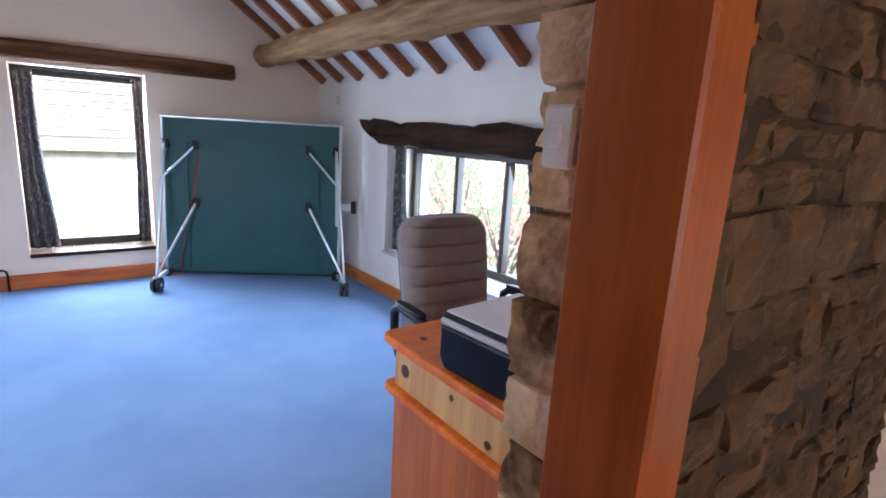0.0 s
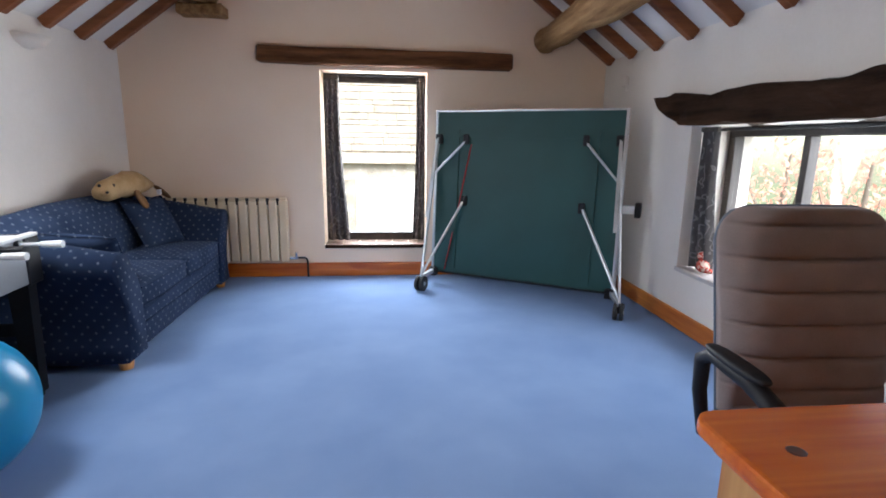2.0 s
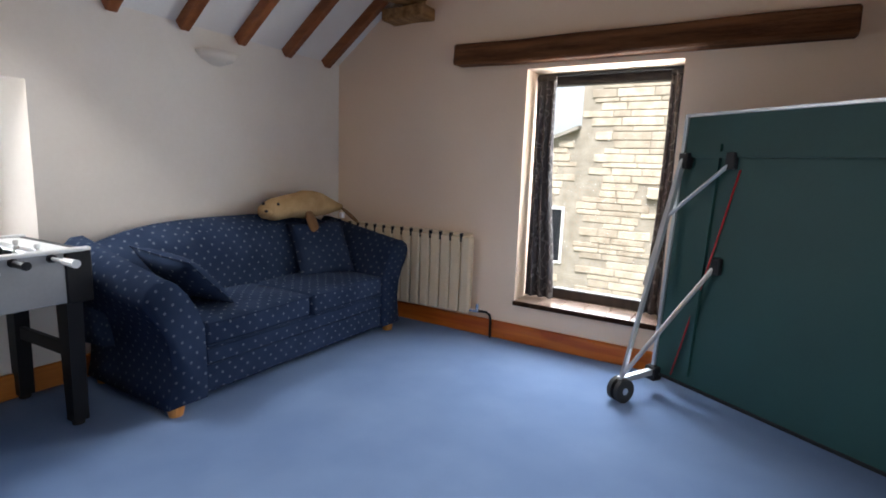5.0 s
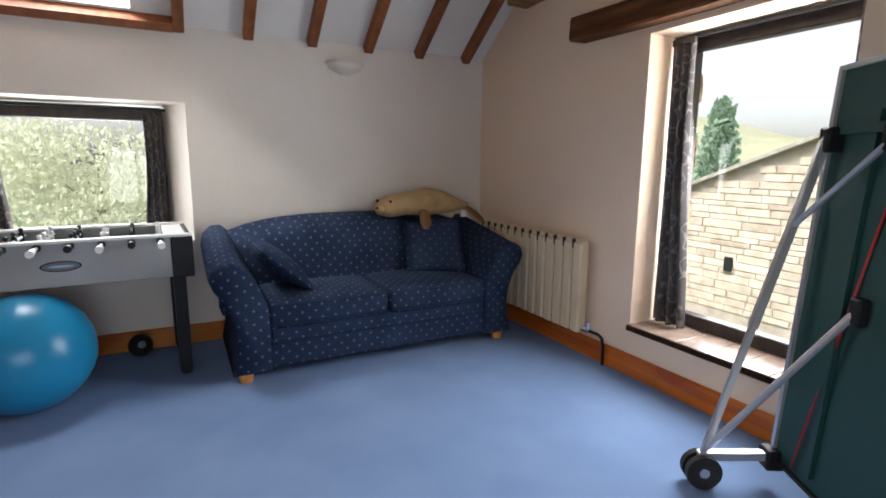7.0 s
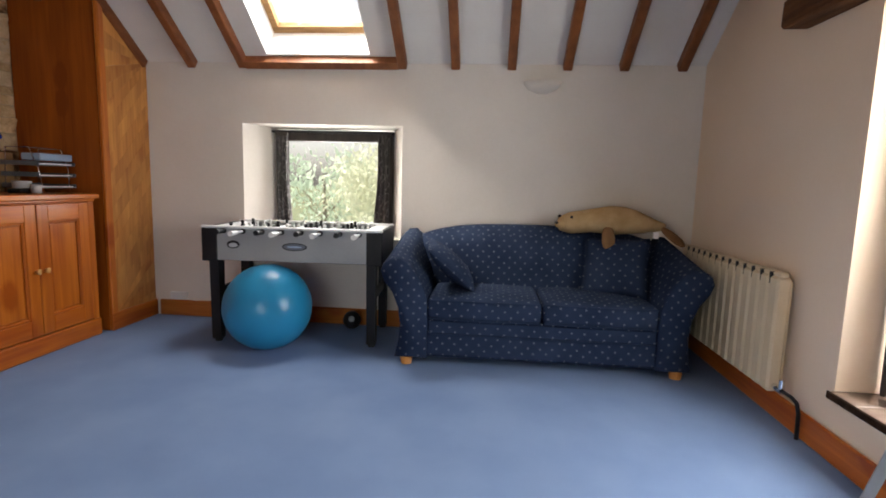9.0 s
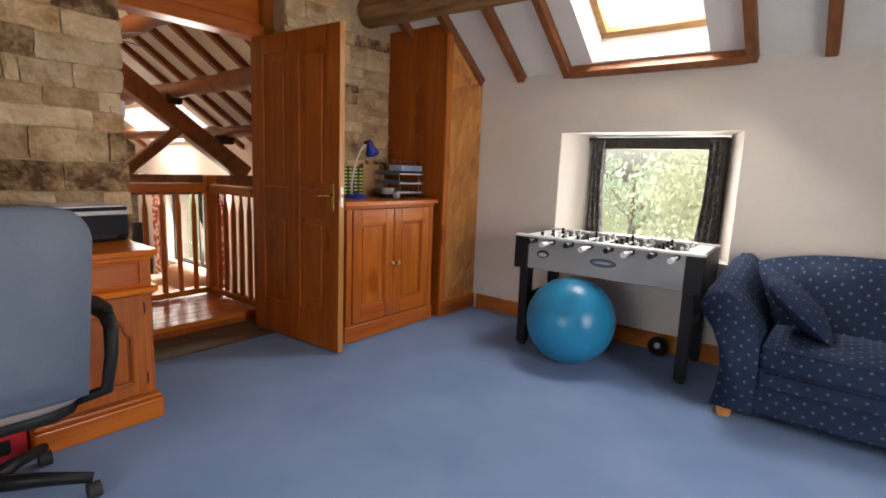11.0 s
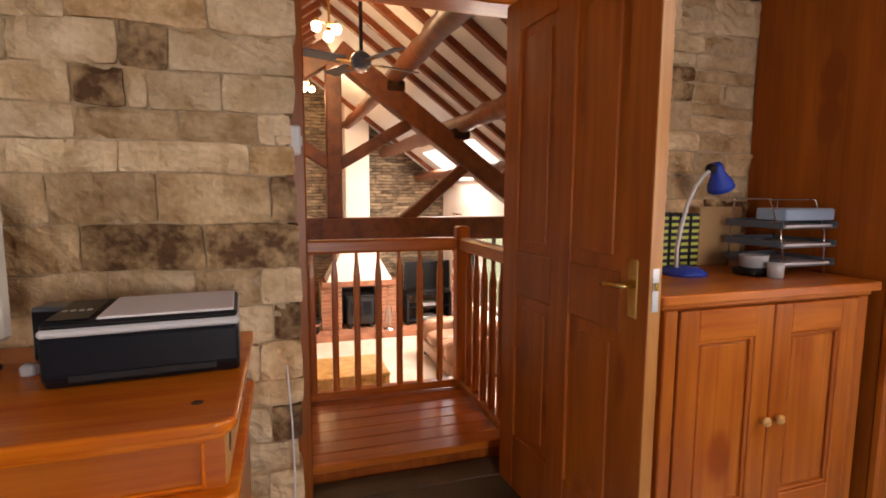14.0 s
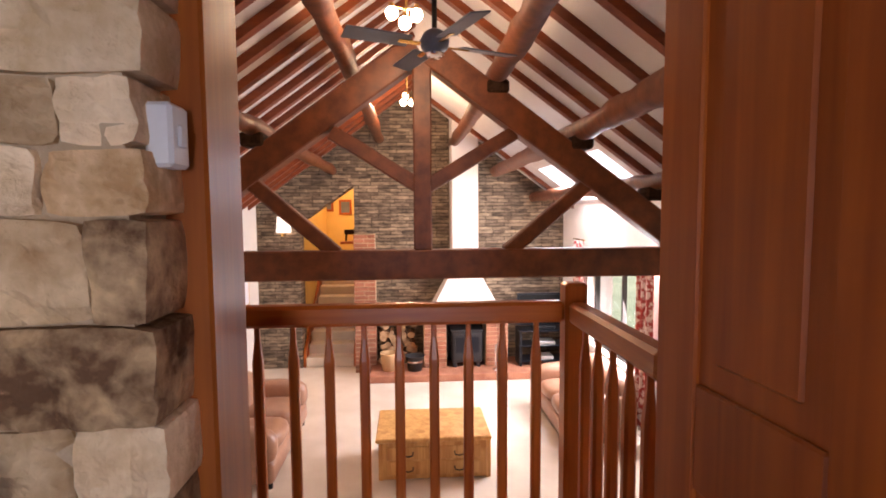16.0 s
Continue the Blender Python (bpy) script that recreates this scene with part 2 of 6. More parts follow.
def tube(pts, r, seg=8, bm=None, closed=False):
    """A round tube along a line of points; r may be a list."""
    tmp = bmesh.new()
    pts = [Vector(p) for p in pts]
    rings = []
    for i, p in enumerate(pts):
        d = (pts[min(i + 1, len(pts) - 1)] - pts[max(i - 1, 0)]).normalized()
        s = d.cross(Vector((0.13, 0.21, 0.97))).normalized()
        u = s.cross(d)
        rr = r[i] if isinstance(r, (list, tuple)) else r
        rings.append([tmp.verts.new(p + (s * math.cos(2 * math.pi * k / seg) + u * math.sin(2 * math.pi * k / seg)) * rr) for k in range(seg)])
    for a, b in zip(rings, rings[1:]):
        for k in range(seg):
            tmp.faces.new((a[k], a[(k + 1) % seg], b[(k + 1) % seg], b[k]))
    tmp.faces.new(rings[0][::-1])
    tmp.faces.new(rings[-1])
    return merge(tmp, bm)


def lathe(profile, seg=20, at=(0, 0, 0), bm=None):
    """A turned body from (radius, height) pairs."""
    tmp = bmesh.new()
    rings = [[tmp.verts.new((at[0] + r * math.cos(2 * math.pi * k / seg), at[1] + r * math.sin(2 * math.pi * k / seg), at[2] + z)) for k in range(seg)] for r, z in profile]
    for a, b in zip(rings, rings[1:]):
        for k in range(seg):
            tmp.faces.new((a[k], a[(k + 1) % seg], b[(k + 1) % seg], b[k]))
    tmp.faces.new(rings[0][::-1])
    tmp.faces.new(rings[-1])
    return merge(tmp, bm)


def prism(outline, axis, lo, hi, bm=None, bev=0.0):
    """An outline of 2D points pushed along an axis; for x the outline is (y, z), for y (x, z), for z (x, y)."""
    tmp = bmesh.new()

    def put(p, d):
        return {"x": (d, p[0], p[1]), "y": (p[0], d, p[1]), "z": (p[0], p[1], d)}[axis]
    a, b = [tmp.verts.new(put(p, lo)) for p in outline], [tmp.verts.new(put(p, hi)) for p in outline]
    tmp.faces.new(a[::-1])
    tmp.faces.new(b)
    n = len(outline)
    for k in range(n):
        tmp.faces.new((a[k], a[(k + 1) % n], b[(k + 1) % n], b[k]))
    if bev:
        bmesh.ops.bevel(tmp, geom=list(tmp.edges), offset=bev, segments=2, profile=0.5, affect="EDGES")
    return merge(tmp, bm)


def roughen(bm, amount, scale, cuts=0, seed=0.0):
    """Uneven, hand-hewn faces."""
    if cuts:
        bmesh.ops.subdivide_edges(bm, edges=list(bm.edges), cuts=cuts, use_grid_fill=True)
    for v in bm.verts:
        v.co += Vector(noise.noise_vector(v.co * scale + Vector((seed, seed * 0.7, 0)))) * amount
    return bm


def blob(sx, sy, sz, power=2.0, at=(0, 0, 0), sub=3, bm=None):
    """A rounded body: a ball of half sizes sx, sy, sz, squarer as power grows."""
    tmp = bmesh.new()
    bmesh.ops.create_icosphere(tmp, subdivisions=sub, radius=1)
    for v in tmp.verts:
        d = (abs(v.co.x) ** power + abs(v.co.y) ** power + abs(v.co.z) ** power) ** (1 / power)
        v.co = Vector((at[0] + v.co.x / d * sx, at[1] + v.co.y / d * sy, at[2] + v.co.z / d * sz))
    return merge(tmp, bm)


# ---- plan ----
XL, XR, YG, YS = -1.43, 2.69, 5.65, 1.0      # room: side walls, gable, stone face
EAVE, SLOPE, XM = 1.865, 0.727, 0.63          # rafter undersides at the side walls, roof slope, ridge line
HXL, HXR, HY, HZ = 3.35, -2.1, -7.3, -1.45   # hall: side walls, back wall, floor
LZ = 0.08                                    # landing floor


def under(x):
    """Height of the rafters' undersides."""
    return EAVE + SLOPE * (XM - XL) - SLOPE * abs(x - XM)


RD = 0.065                                   # how far the rafters stand below the plaster


def wall_with_hole(name, axis, lo, hi, a0, a1, b0, b1, ha0, ha1, hb0, hb1, mat, label):
    """A wall slab with one rectangular opening; axis is its thickness, a and b run along it and up."""
    bm = bmesh.new()
    for p, q, r, s in ((a0, ha0, b0, b1), (ha1, a1, b0, b1), (ha0, ha1, b0, hb0), (ha0, ha1, hb1, b1)):
        if axis == "x":
            bx(lo, hi, p, q, r, s, 0, bm)
        else:
            bx(p, q, lo, hi, r, s, 0, bm)
    return tagged(part(name, bm, mat), label, "wall", kind="structure")


floor = tagged(part("floor", bx(XL - 0.1, XR + 0.1, 0.70, YG + 0.1, -0.1, 0.0), CARPET), "worn blue fitted carpet of the attic room", "floor", kind="structure")
W3 = (2.36, 3.57, 0.66, 1.495)
wall_with_hole("wall_west", "x", XL - 0.42, XL, 0.4, YG + 0.38, -0.1, EAVE + 0.09, *W3, PLASTER, "white plastered side wall with a deep window reveal")
bm = prism([(XL, W3[0]), (XL - 0.36, W3[0]), (XL - 0.36, W3[0] + 0.13)], "z", W3[2], W3[3])
prism([(XL, W3[1]), (XL - 0.36, W3[1]), (XL - 0.36, W3[1] - 0.13)], "z", W3[2], W3[3], bm)
tagged(part("window_reveal", bm, PLASTER), "white splayed reveal of the side window", "reveal", kind="structure")
W2 = (2.38, 4.22, 0.41, 1.335)
wall_with_hole("wall_east", "x", XR, XR + 0.45, 0.4, YG + 0.38, -0.1, EAVE + 0.09, *W2, PLASTER, "white plastered side wall with a low wide window")
GW = (0.17, 1.085, 0.285, 1.80)
bm = bmesh.new()
g = YG
prism([(XL - 0.42, -0.1), (GW[0], -0.1), (GW[0], under(GW[0]) + 0.15), (XL - 0.42, under(XL - 0.42) + 0.15)], "y", g, g + 0.38, bm)
prism([(GW[1], -0.1), (XR + 0.45, -0.1), (XR + 0.45, under(XR + 0.45) + 0.15), (GW[1], under(GW[1]) + 0.15)], "y", g, g + 0.38, bm)
bx(GW[0], GW[1], g, g + 0.38, -0.1, GW[2], 0, bm)
prism([(GW[0], GW[3]), (GW[1], GW[3]), (GW[1], under(GW[1]) + 0.15), (XM, under(XM) + 0.15), (GW[0], under(GW[0]) + 0.15)], "y", g, g + 0.38, bm)
tagged(part("wall_north", bm, PLASTER_WARM_LIT), "white plastered gable wall with a tall window", "wall", kind="structure")

# ceiling slopes, with the roof window's shaft in the west one
VEL = (2.58, 3.34, 0.075, 0.98)   # y from, y to, distance up the slope from the wall, from and to
cs = math.hypot(1, SLOPE)
sn, cn = SLOPE / cs, 1 / cs


def slope_pt(side, u, y, w=0.0):
    """A point u metres up the slope from the side wall, w above the plaster's plane."""
    x0 = XL if side < 0 else XR
    return Vector((x0 - side * u * cn + side * w * sn, y, EAVE + RD + u * sn + w * cn))


def slope_slab(bm, side, u0, u1, y0, y1, w0=0.0, w1=0.06):
    c = [slope_pt(side, u, y, w) for w in (w0, w1) for u, y in ((u0, y0), (u1, y0), (u1, y1), (u0, y1))]
    v = [bm.verts.new(p) for p in c]
    for f in ((0, 1, 2, 3), (7, 6, 5, 4), (0, 4, 5, 1), (1, 5, 6, 2), (2, 6, 7, 3), (3, 7, 4, 0)):
        bm.faces.new([v[k] for k in f])


UR = (XM - XL) * cs
bm = bmesh.new()
slope_slab(bm, 1, -0.6, UR, 0.6, YG + 0.1)
slope_slab(bm, -1, -0.5, UR, 0.6, VEL[0])
slope_slab(bm, -1, -0.5, UR, VEL[1], YG + 0.1)
slope_slab(bm, -1, -0.5, VEL[2], VEL[0], VEL[1])
slope_slab(bm, -1, VEL[3], UR, VEL[0], VEL[1])
tagged(part("ceiling", bm, CEILING), "white plastered sloping ceiling between the rafters", "ceiling", kind="structure")
# shaft of the roof window
bm = bmesh.new()
E = 0.006
slope_slab(bm, -1, VEL[2] + 0.0015, VEL[2] + E, VEL[0] + 0.0015, VEL[1] - 0.0015, -0.003, 0.275)
slope_slab(bm, -1, VEL[3] - E, VEL[3] - 0.0015, VEL[0] + 0.0015, VEL[1] - 0.0015, -0.003, 0.275)
slope_slab(bm, -1, VEL[2] + E, VEL[3] - E, VEL[0] + 0.0015, VEL[0] + E, -0.003, 0.275)
slope_slab(bm, -1, VEL[2] + E, VEL[3] - E, VEL[1] - E, VEL[1] - 0.0015, -0.003, 0.275)
tagged(part("roof_window_lining", bm, WHITE_PAINT), "white lining of the roof window shaft", "lining", kind="structure")
rw = thing("roof_window", slope_pt(-1, 0.6, 2.97, 0.3), "small pine framed skylight with clear glass", "skylight")


def rel(bm, at):
    bmesh.ops.translate(bm, vec=-Vector(at), verts=bm.verts)
    return bm


o = slope_pt(-1, 0.6, 2.97, 0.3)
for u0, u1, y0, y1 in ((0.075, 0.135, 2.58, 3.34), (0.92, 0.98, 2.58, 3.34), (0.135, 0.92, 2.58, 2.635), (0.135, 0.92, 3.285, 3.34)):
    bm = bmesh.new()
    slope_slab(bm, -1, u0, u1, y0, y1, 0.22, 0.27)
    part("frame", rel(bm, o), OAK, rw)
bm = bmesh.new()
slope_slab(bm, -1, 0.135, 0.92, 2.635, 3.285, 0.245, 0.251)
pane = part("pane", rel(bm, o), GLASS, rw)
pane.visible_shadow = False

# rafters of the room
rl = UR - 0.02


def rafter_mesh(side, length):
    bm = bmesh.new()
    vs = []
    for w in (-RD, 0.02):
        for u, y in ((0.0, -0.03), (length, -0.03), (length, 0.03), (0.0, 0.03)):
            p = slope_pt(side, u, y, w)
            vs.append(bm.verts.new(p))
    for f in ((0, 1, 2, 3), (7, 6, 5, 4), (0, 4, 5, 1), (1, 5, 6, 2), (2, 6, 7, 3), (3, 7, 4, 0)):
        bm.faces.new([vs[k] for k in f])
    bmesh.ops.bevel(bm, geom=list(bm.edges), offset=0.006, segments=1, affect="EDGES")
    return bm


def rafters(side, ys, group, length=None, drop=0.0):
    first = tagged(part("rafter", rafter_mesh(side, length or rl), RAFTER), "brown stained timber rafter under the sloping ceiling", "rafter", group)
    first.location.y = ys[0]
    for y in ys[1:]:
        copy_thing(first, pose(0, y, drop * (ys[0] - y)))


rafters(-1, [1.22, 1.61, 2.0, 2.391, 3.566, 3.945, 4.336, 4.718, 5.098, 5.481], "rafters over the attic room")
rafters(1, [5.49, 5.09, 4.70, 4.28, 3.87, 3.46, 3.05, 2.64, 2.24, 1.83, 1.42], "rafters over the attic room", None, -0.009)
# trimmer under the roof window
bm = bmesh.new()
slope_slab(bm, -1, 0.0, 0.06, 2.42, 3.536, -RD, 0.0)
tagged(part("trimmer", bm, RAFTER), "brown stained trimmer below the skylight", "trimmer")


def hewn(name, pts, r, mat, label, seed):
    """A round, uneven old beam."""
    bm = tube(pts, r, 16)
    bmesh.ops.subdivide_edges(bm, edges=[e for e in bm.edges if e.calc_length() > 0.2], cuts=7)
    roughen(bm, 0.03, 4.0, 0, seed)
    roughen(bm, 0.009, 15.0, 0, seed)
    return tagged(part(name, bm, mat, smooth=True), label, "beam")


hewn("purlin", [(2.13, 5.75, 2.09), (2.12, 4.6, 2.10), (2.15, 3.4, 2.10), (2.13, 2.2, 2.08), (2.13, 0.9, 2.08)], [0.10, 0.115, 0.125, 0.12, 0.12], OAK, "rough old oak purlin beam, pale and split", 1.0)
hewn("purlin", [(-0.72, 5.75, 2.37), (-0.70, 4.3, 2.38), (-0.72, 2.6, 2.37), (-0.72, 0.9, 2.38)], [0.12, 0.13, 0.125, 0.12], OAK, "rough old oak purlin beam", 5.0)
tagged(part("corbel", roughen(bx(-0.90, -0.54, 5.50, 5.70, 2.17, 2.25, 0.01), 0.01, 8, 1), OAK), "short old oak block under the purlin", "corbel")


def skirting(name, x0, x1, y0, y1):
    bm = bx(x0, x1, y0, y1, 0, 0.125, 0.008)
    return tagged(part(name, bm, PINE_X if x1 - x0 > y1 - y0 else PINE_Y), "varnished pine skirting board", "skirting", kind="structure")


skirting("baseboard_north", XL + 0.02, XR - 0.02, YG - 0.02, YG)
skirting("baseboard_west", XL, XL + 0.02, 1.66, YG)
skirting("baseboard_east", XR - 0.02, XR, 1.05, YG)

# landing, hall shell
landing = tagged(part("landing_floor", bx(0.06, 2.6, -0.05, 0.70, LZ - 0.2, LZ - 0.03), DOOR_WOOD), "landing substructure", "floor", kind="structure")
bm = bx(-3.0, 4.0, HY - 3.4, 0.60, HZ - 0.1, HZ)
tagged(part("hall_floor", bm, CREAM_CARPET), "cream fitted carpet of the lower living hall", "floor", kind="structure")

# ---- stone wall, hall walls and roof ----
DX0, DX1 = 0.05, 1.10       # opening in the stone wall
bm = bmesh.new()
prism([(XL - 0.42, HZ), (DX0, HZ), (DX0, under(DX0) + 0.1), (XL - 0.42, under(XL - 0.42) + 0.1)], "y", 0.715, 0.990, bm)
prism([(DX1, HZ), (XR + 0.45, HZ), (XR + 0.45, under(XR + 0.45) + 0.1), (DX1, under(DX1) + 0.1)], "y", 0.715, 0.990, bm)
bx(DX0, DX1, 0.715, 0.972, HZ, -0.06, 0, bm)
prism([(DX0, 2.34), (DX1, 2.34), (DX1, under(DX1) + 0.1), (XM, under(XM) + 0.1), (DX0, under(DX0) + 0.1)], "y", 0.715, 0.990, bm)
wall_stone = tagged(part("wall_south", bm, MORTAR), "coursed gritstone wall with deep mortar joints and a doorway", "wall", kind="structure")

SLATE = material("coursed_slate_stone", (0.11, 0.085, 0.065), (0.34, 0.27, 0.20), 0.9, scale=2.0, stretch=(3.0, 3.0, 10), bump=1.0, fine=14, spec=0.15, contrast=(0.32, 0.68))


def coursed(m, width, height, joint):
    """Thin walling: each stone with a tone of its own, dark joints between the courses."""
    nt = m.node_tree
    n, L = nt.nodes, nt.links.new
    b = n["Principled BSDF"]
    old = b.inputs["Base Color"].links[0].from_socket
    co, sep, com, br, mix = (n.new(k) for k in ("ShaderNodeTexCoord", "ShaderNodeSeparateXYZ", "ShaderNodeCombineXYZ", "ShaderNodeTexBrick", "ShaderNodeMixRGB"))
    L(co.outputs["Object"], sep.inputs[0])
    L(sep.outputs["X"], com.inputs["X"])
    L(sep.outputs["Z"], com.inputs["Y"])
    L(com.outputs[0], br.inputs["Vector"])
    br.offset, br.squash, br.squash_frequency = 0.37, 0.6, 3
    for key, v in (("Scale", 1.0), ("Brick Width", width), ("Row Height", height), ("Mortar Size", joint), ("Mortar Smooth", 0.4), ("Bias", -0.1)):
        br.inputs[key].default_value = v
    br.inputs["Color1"].default_value, br.inputs["Color2"].default_value, br.inputs["Mortar"].default_value = (0.55, 0.52, 0.5, 1), (1.35, 1.28, 1.15, 1), (0.22, 0.2, 0.18, 1)
    mix.blend_type, mix.inputs[0].default_value = "MULTIPLY", 1.0
    L(old, mix.inputs[1])
    L(br.outputs["Color"], mix.inputs[2])
    L(mix.outputs[0], b.inputs["Base Color"])


coursed(SLATE, 0.34, 0.062, 0.006)
YELLOW = material("yellow_paint", (0.68, 0.48, 0.14), (0.75, 0.55, 0.19), 0.85, scale=2, bump=0.05)
SX0, SX1 = 1.66, 2.62       # stair opening in the hall's back wall
bm = bmesh.new()
prism([(HXR - 0.4, HZ), (SX0, HZ), (SX0, under(SX0) + 0.1), (XM, under(XM) + 0.1), (HXR - 0.4, under(HXR - 0.4) + 0.1)], "y", HY - 0.4, HY, bm)
prism([(SX1, HZ), (HXL + 0.4, HZ), (HXL + 0.4, under(HXL + 0.4) + 0.1), (SX1, under(SX1) + 0.1)], "y", HY - 0.4, HY, bm)
prism([(SX0, 1.80), (SX1, 1.14), (SX1, under(SX1) + 0.1), (SX0, under(SX0) + 0.1)], "y", HY - 0.4, HY, bm)
tagged(part("hall_wall_south", bm, SLATE), "thin coursed dark stone end wall of the living hall", "wall", kind="structure")
HW = (-6.0, -3.95, -0.75, 0.75)
wall_with_hole("hall_wall_west", "x", HXR - 0.4, HXR, HY - 0.4, 0.6, HZ, 1.52, *HW, PLASTER, "white plastered side wall with a wide window", )
tagged(part("hall_wall_east", bx(HXL, HXL + 0.3, HY - 3.4, 0.6, HZ, 1.6), PLASTER), "white plastered side wall of the hall", "wall", kind="structure")
# stair behind the end wall
tagged(part("stair_wall_back", bx(SX0 - 0.4, SX1 + 1.2, -10.7, -10.5, HZ, 3.4), YELLOW), "yellow painted wall above the far stair", "wall", kind="structure")
tagged(part("stair_wall_side", bx(SX0 - 0.4, SX0 - 0.1, -10.5, HY - 0.4, HZ, 3.4), YELLOW), "yellow painted wall beside the far stair", "wall", kind="structure")
tagged(part("stair_wall_side", bx(SX1 + 0.02, SX1 + 0.3, -10.5, HY - 0.4, HZ, 3.4), YELLOW), "yellow painted wall beside the far stair", "wall", kind="structure")
tagged(part("stair_ceiling", bx(SX0 - 0.4, SX1 + 1.2, -10.7, HY - 0.4, 2.6, 2.7), CEILING), "white ceiling over the far stair", "ceiling", kind="structure")
stair = thing("staircase", (SX0 + 0.48, HY, HZ), "carpeted straight staircase rising behind the stone wall", "staircase")
for i in range(9):
    part("step", bx(-0.42, 0.42, -0.26 * i - 0.30, -0.26 * i - 0.02, 0.0, 0.178 * (i + 1), 0.015), CREAM_CARPET, stair)
part("top_landing", bx(-0.46, 0.46, -3.19, -2.37, 1.4, 1.602), CREAM_CARPET, stair)
for sx in (-0.445, 0.445):
    part("string", prism([(-0.02, 0.0), (-2.38, 1.62), (-2.38, 1.92), (-0.02, 0.28)], "x", sx - 0.02, sx + 0.02), DOOR_WOOD, stair)

# hall roof
bm = bmesh.new()
uh0, uh1 = -(XL - HXR + 0.5) * cs, UR
slope_slab(bm, 1, uh0, UR, HY - 0.1, 0.62)
HV = (-6.3, -3.6, -0.80, 0.15)
slope_slab(bm, -1, uh0, UR, HY - 0.1, HV[0])
slope_slab(bm, -1, uh0, UR, HV[1], 0.62)
slope_slab(bm, -1, uh0, HV[2], HV[0], HV[1])
slope_slab(bm, -1, HV[3], UR, HV[0], HV[1])
tagged(part("hall_ceiling", bm, CEILING), "white plastered hall roof slopes between the rafters", "ceiling", kind="structure")


def hall_rafters(side, ys):
    bm = bmesh.new()
    vs = [bm.verts.new(slope_pt(side, u, y, w)) for w in (-RD, 0.02) for u, y in ((uh0, -0.042), (UR, -0.042), (UR, 0.042), (uh0, 0.042))]
    for f in ((0, 1, 2, 3), (7, 6, 5, 4), (0, 4, 5, 1), (1, 5, 6, 2), (2, 6, 7, 3), (3, 7, 4, 0)):
        bm.faces.new([vs[k] for k in f])
    first = tagged(part("rafter", bm, HALL_RAFTER), "red-brown stained rafter of the hall roof", "rafter", "rafters of the hall roof")
    first.location.y = ys[0]
    for y in ys[1:]:
        copy_thing(first, pose(0, y, 0))


hall_rafters(1, [0.3 - 0.36 * i for i in range(21)])
hall_rafters(-1, [0.24 - 0.5 * i for i in range(15) if not HV[0] < 0.24 - 0.5 * i < HV[1]])

# truss
TY = -2.8
truss = thing("roof_truss", (XM - 0.07, TY, 0.72), "red-brown stained king post roof truss", "truss")


def tm(x0, z0, x1, z1, w, h, name, lab=""):
    part(name, roughen(bar((x0 - XM + 0.07, 0, z0 - 0.72), (x1 - XM + 0.07, 0, z1 - 0.72), w, h, None, 0.012), 0.008, 5, 2, x0), TRUSS, truss, lab)


tm(HXL, 0.855, HXR, 0.855, 0.2, 0.26, "tie_beam")
tm(0.565, 0.98, 0.565, 2.62, 0.16, 0.17, "king_post")
tm(0.60, 2.74, 2.95, 1.05, 0.18, 0.24, "principal_rafter")
tm(0.53, 2.74, -1.85, 1.00, 0.18, 0.24, "principal_rafter")
tm(0.60, 1.55, 1.36, 2.02, 0.12, 0.13, "strut")
tm(0.52, 1.55, -0.26, 2.02, 0.12, 0.13, "strut")
tm(1.33, 0.95, 2.10, 1.62, 0.12, 0.13, "strut")
tm(-0.20, 0.95, -0.95, 1.58, 0.12, 0.13, "strut")
for x, z, r in ((1.20, 2.60, 0.10), (2.02, 2.06, 0.10), (-0.10, 2.52, 0.11), (-0.86, 2.04, 0.12), (-1.55, 1.58, 0.10)):
    hewn("purlin", [(x, 0.62, z), (x + 0.02, -1.2, z + 0.01), (x, -2.8, z), (x - 0.01, -5.0, z), (x, HY - 0.1, z)], [r * 0.8, r * 0.86, r * 0.8, r * 0.86, r * 0.8], TRUSS, "round stained purlin of the hall roof", x)
    if x not in (1.2,):
        tagged(part("cleat", bx(x - 0.10, x + 0.10, TY - 0.11, TY + 0.11, z - 0.17, z - 0.05, 0.02), OAK_DARK), "dark oak packing block under the purlin", "cleat")

# ---- windows ----


def window(name, at, rz, w, h, cols, label, fw=0.055, depth=0.07, mw=0.045):
    """A framed window standing on its sill at the middle; it looks along its -y."""
    ob = tagged(thing(name, at, label, "window", rz=rz), kind="structure")
    fr = part("window_frame", bx(-w / 2, w / 2, -depth / 2, depth / 2, 0, fw, 0.005), WINDOW_WOOD, ob)
    bmt = bx(-w / 2, w / 2, -depth / 2, depth / 2, h - fw, h, 0.005)
    part("window_frame", bmt, WINDOW_WOOD, ob)
    for s in (-1, 1):
        part("window_frame", bx(min(s * w / 2, s * (w / 2 - fw)), max(s * w / 2, s * (w / 2 - fw)), -depth / 2, depth / 2, fw, h - fw, 0.005), WINDOW_WOOD, ob)
    iw = (w - 2 * fw) / cols
    for c in range(1, cols):
        x = -w / 2 + fw + iw * c
        part("mullion", bx(x - mw / 2, x + mw / 2, -depth / 2 + 0.004, depth / 2 - 0.004, fw, h - fw, 0.004), WINDOW_WOOD, ob)
    for c in range(cols):
        x = -w / 2 + fw + iw * (c + 0.5)
        p = part("pane", bx(x - iw / 2 + 0.002, x + iw / 2 - 0.002, -0.003, 0.003, fw, h - fw), GLASS, ob)
        p.visible_shadow = False
    return ob


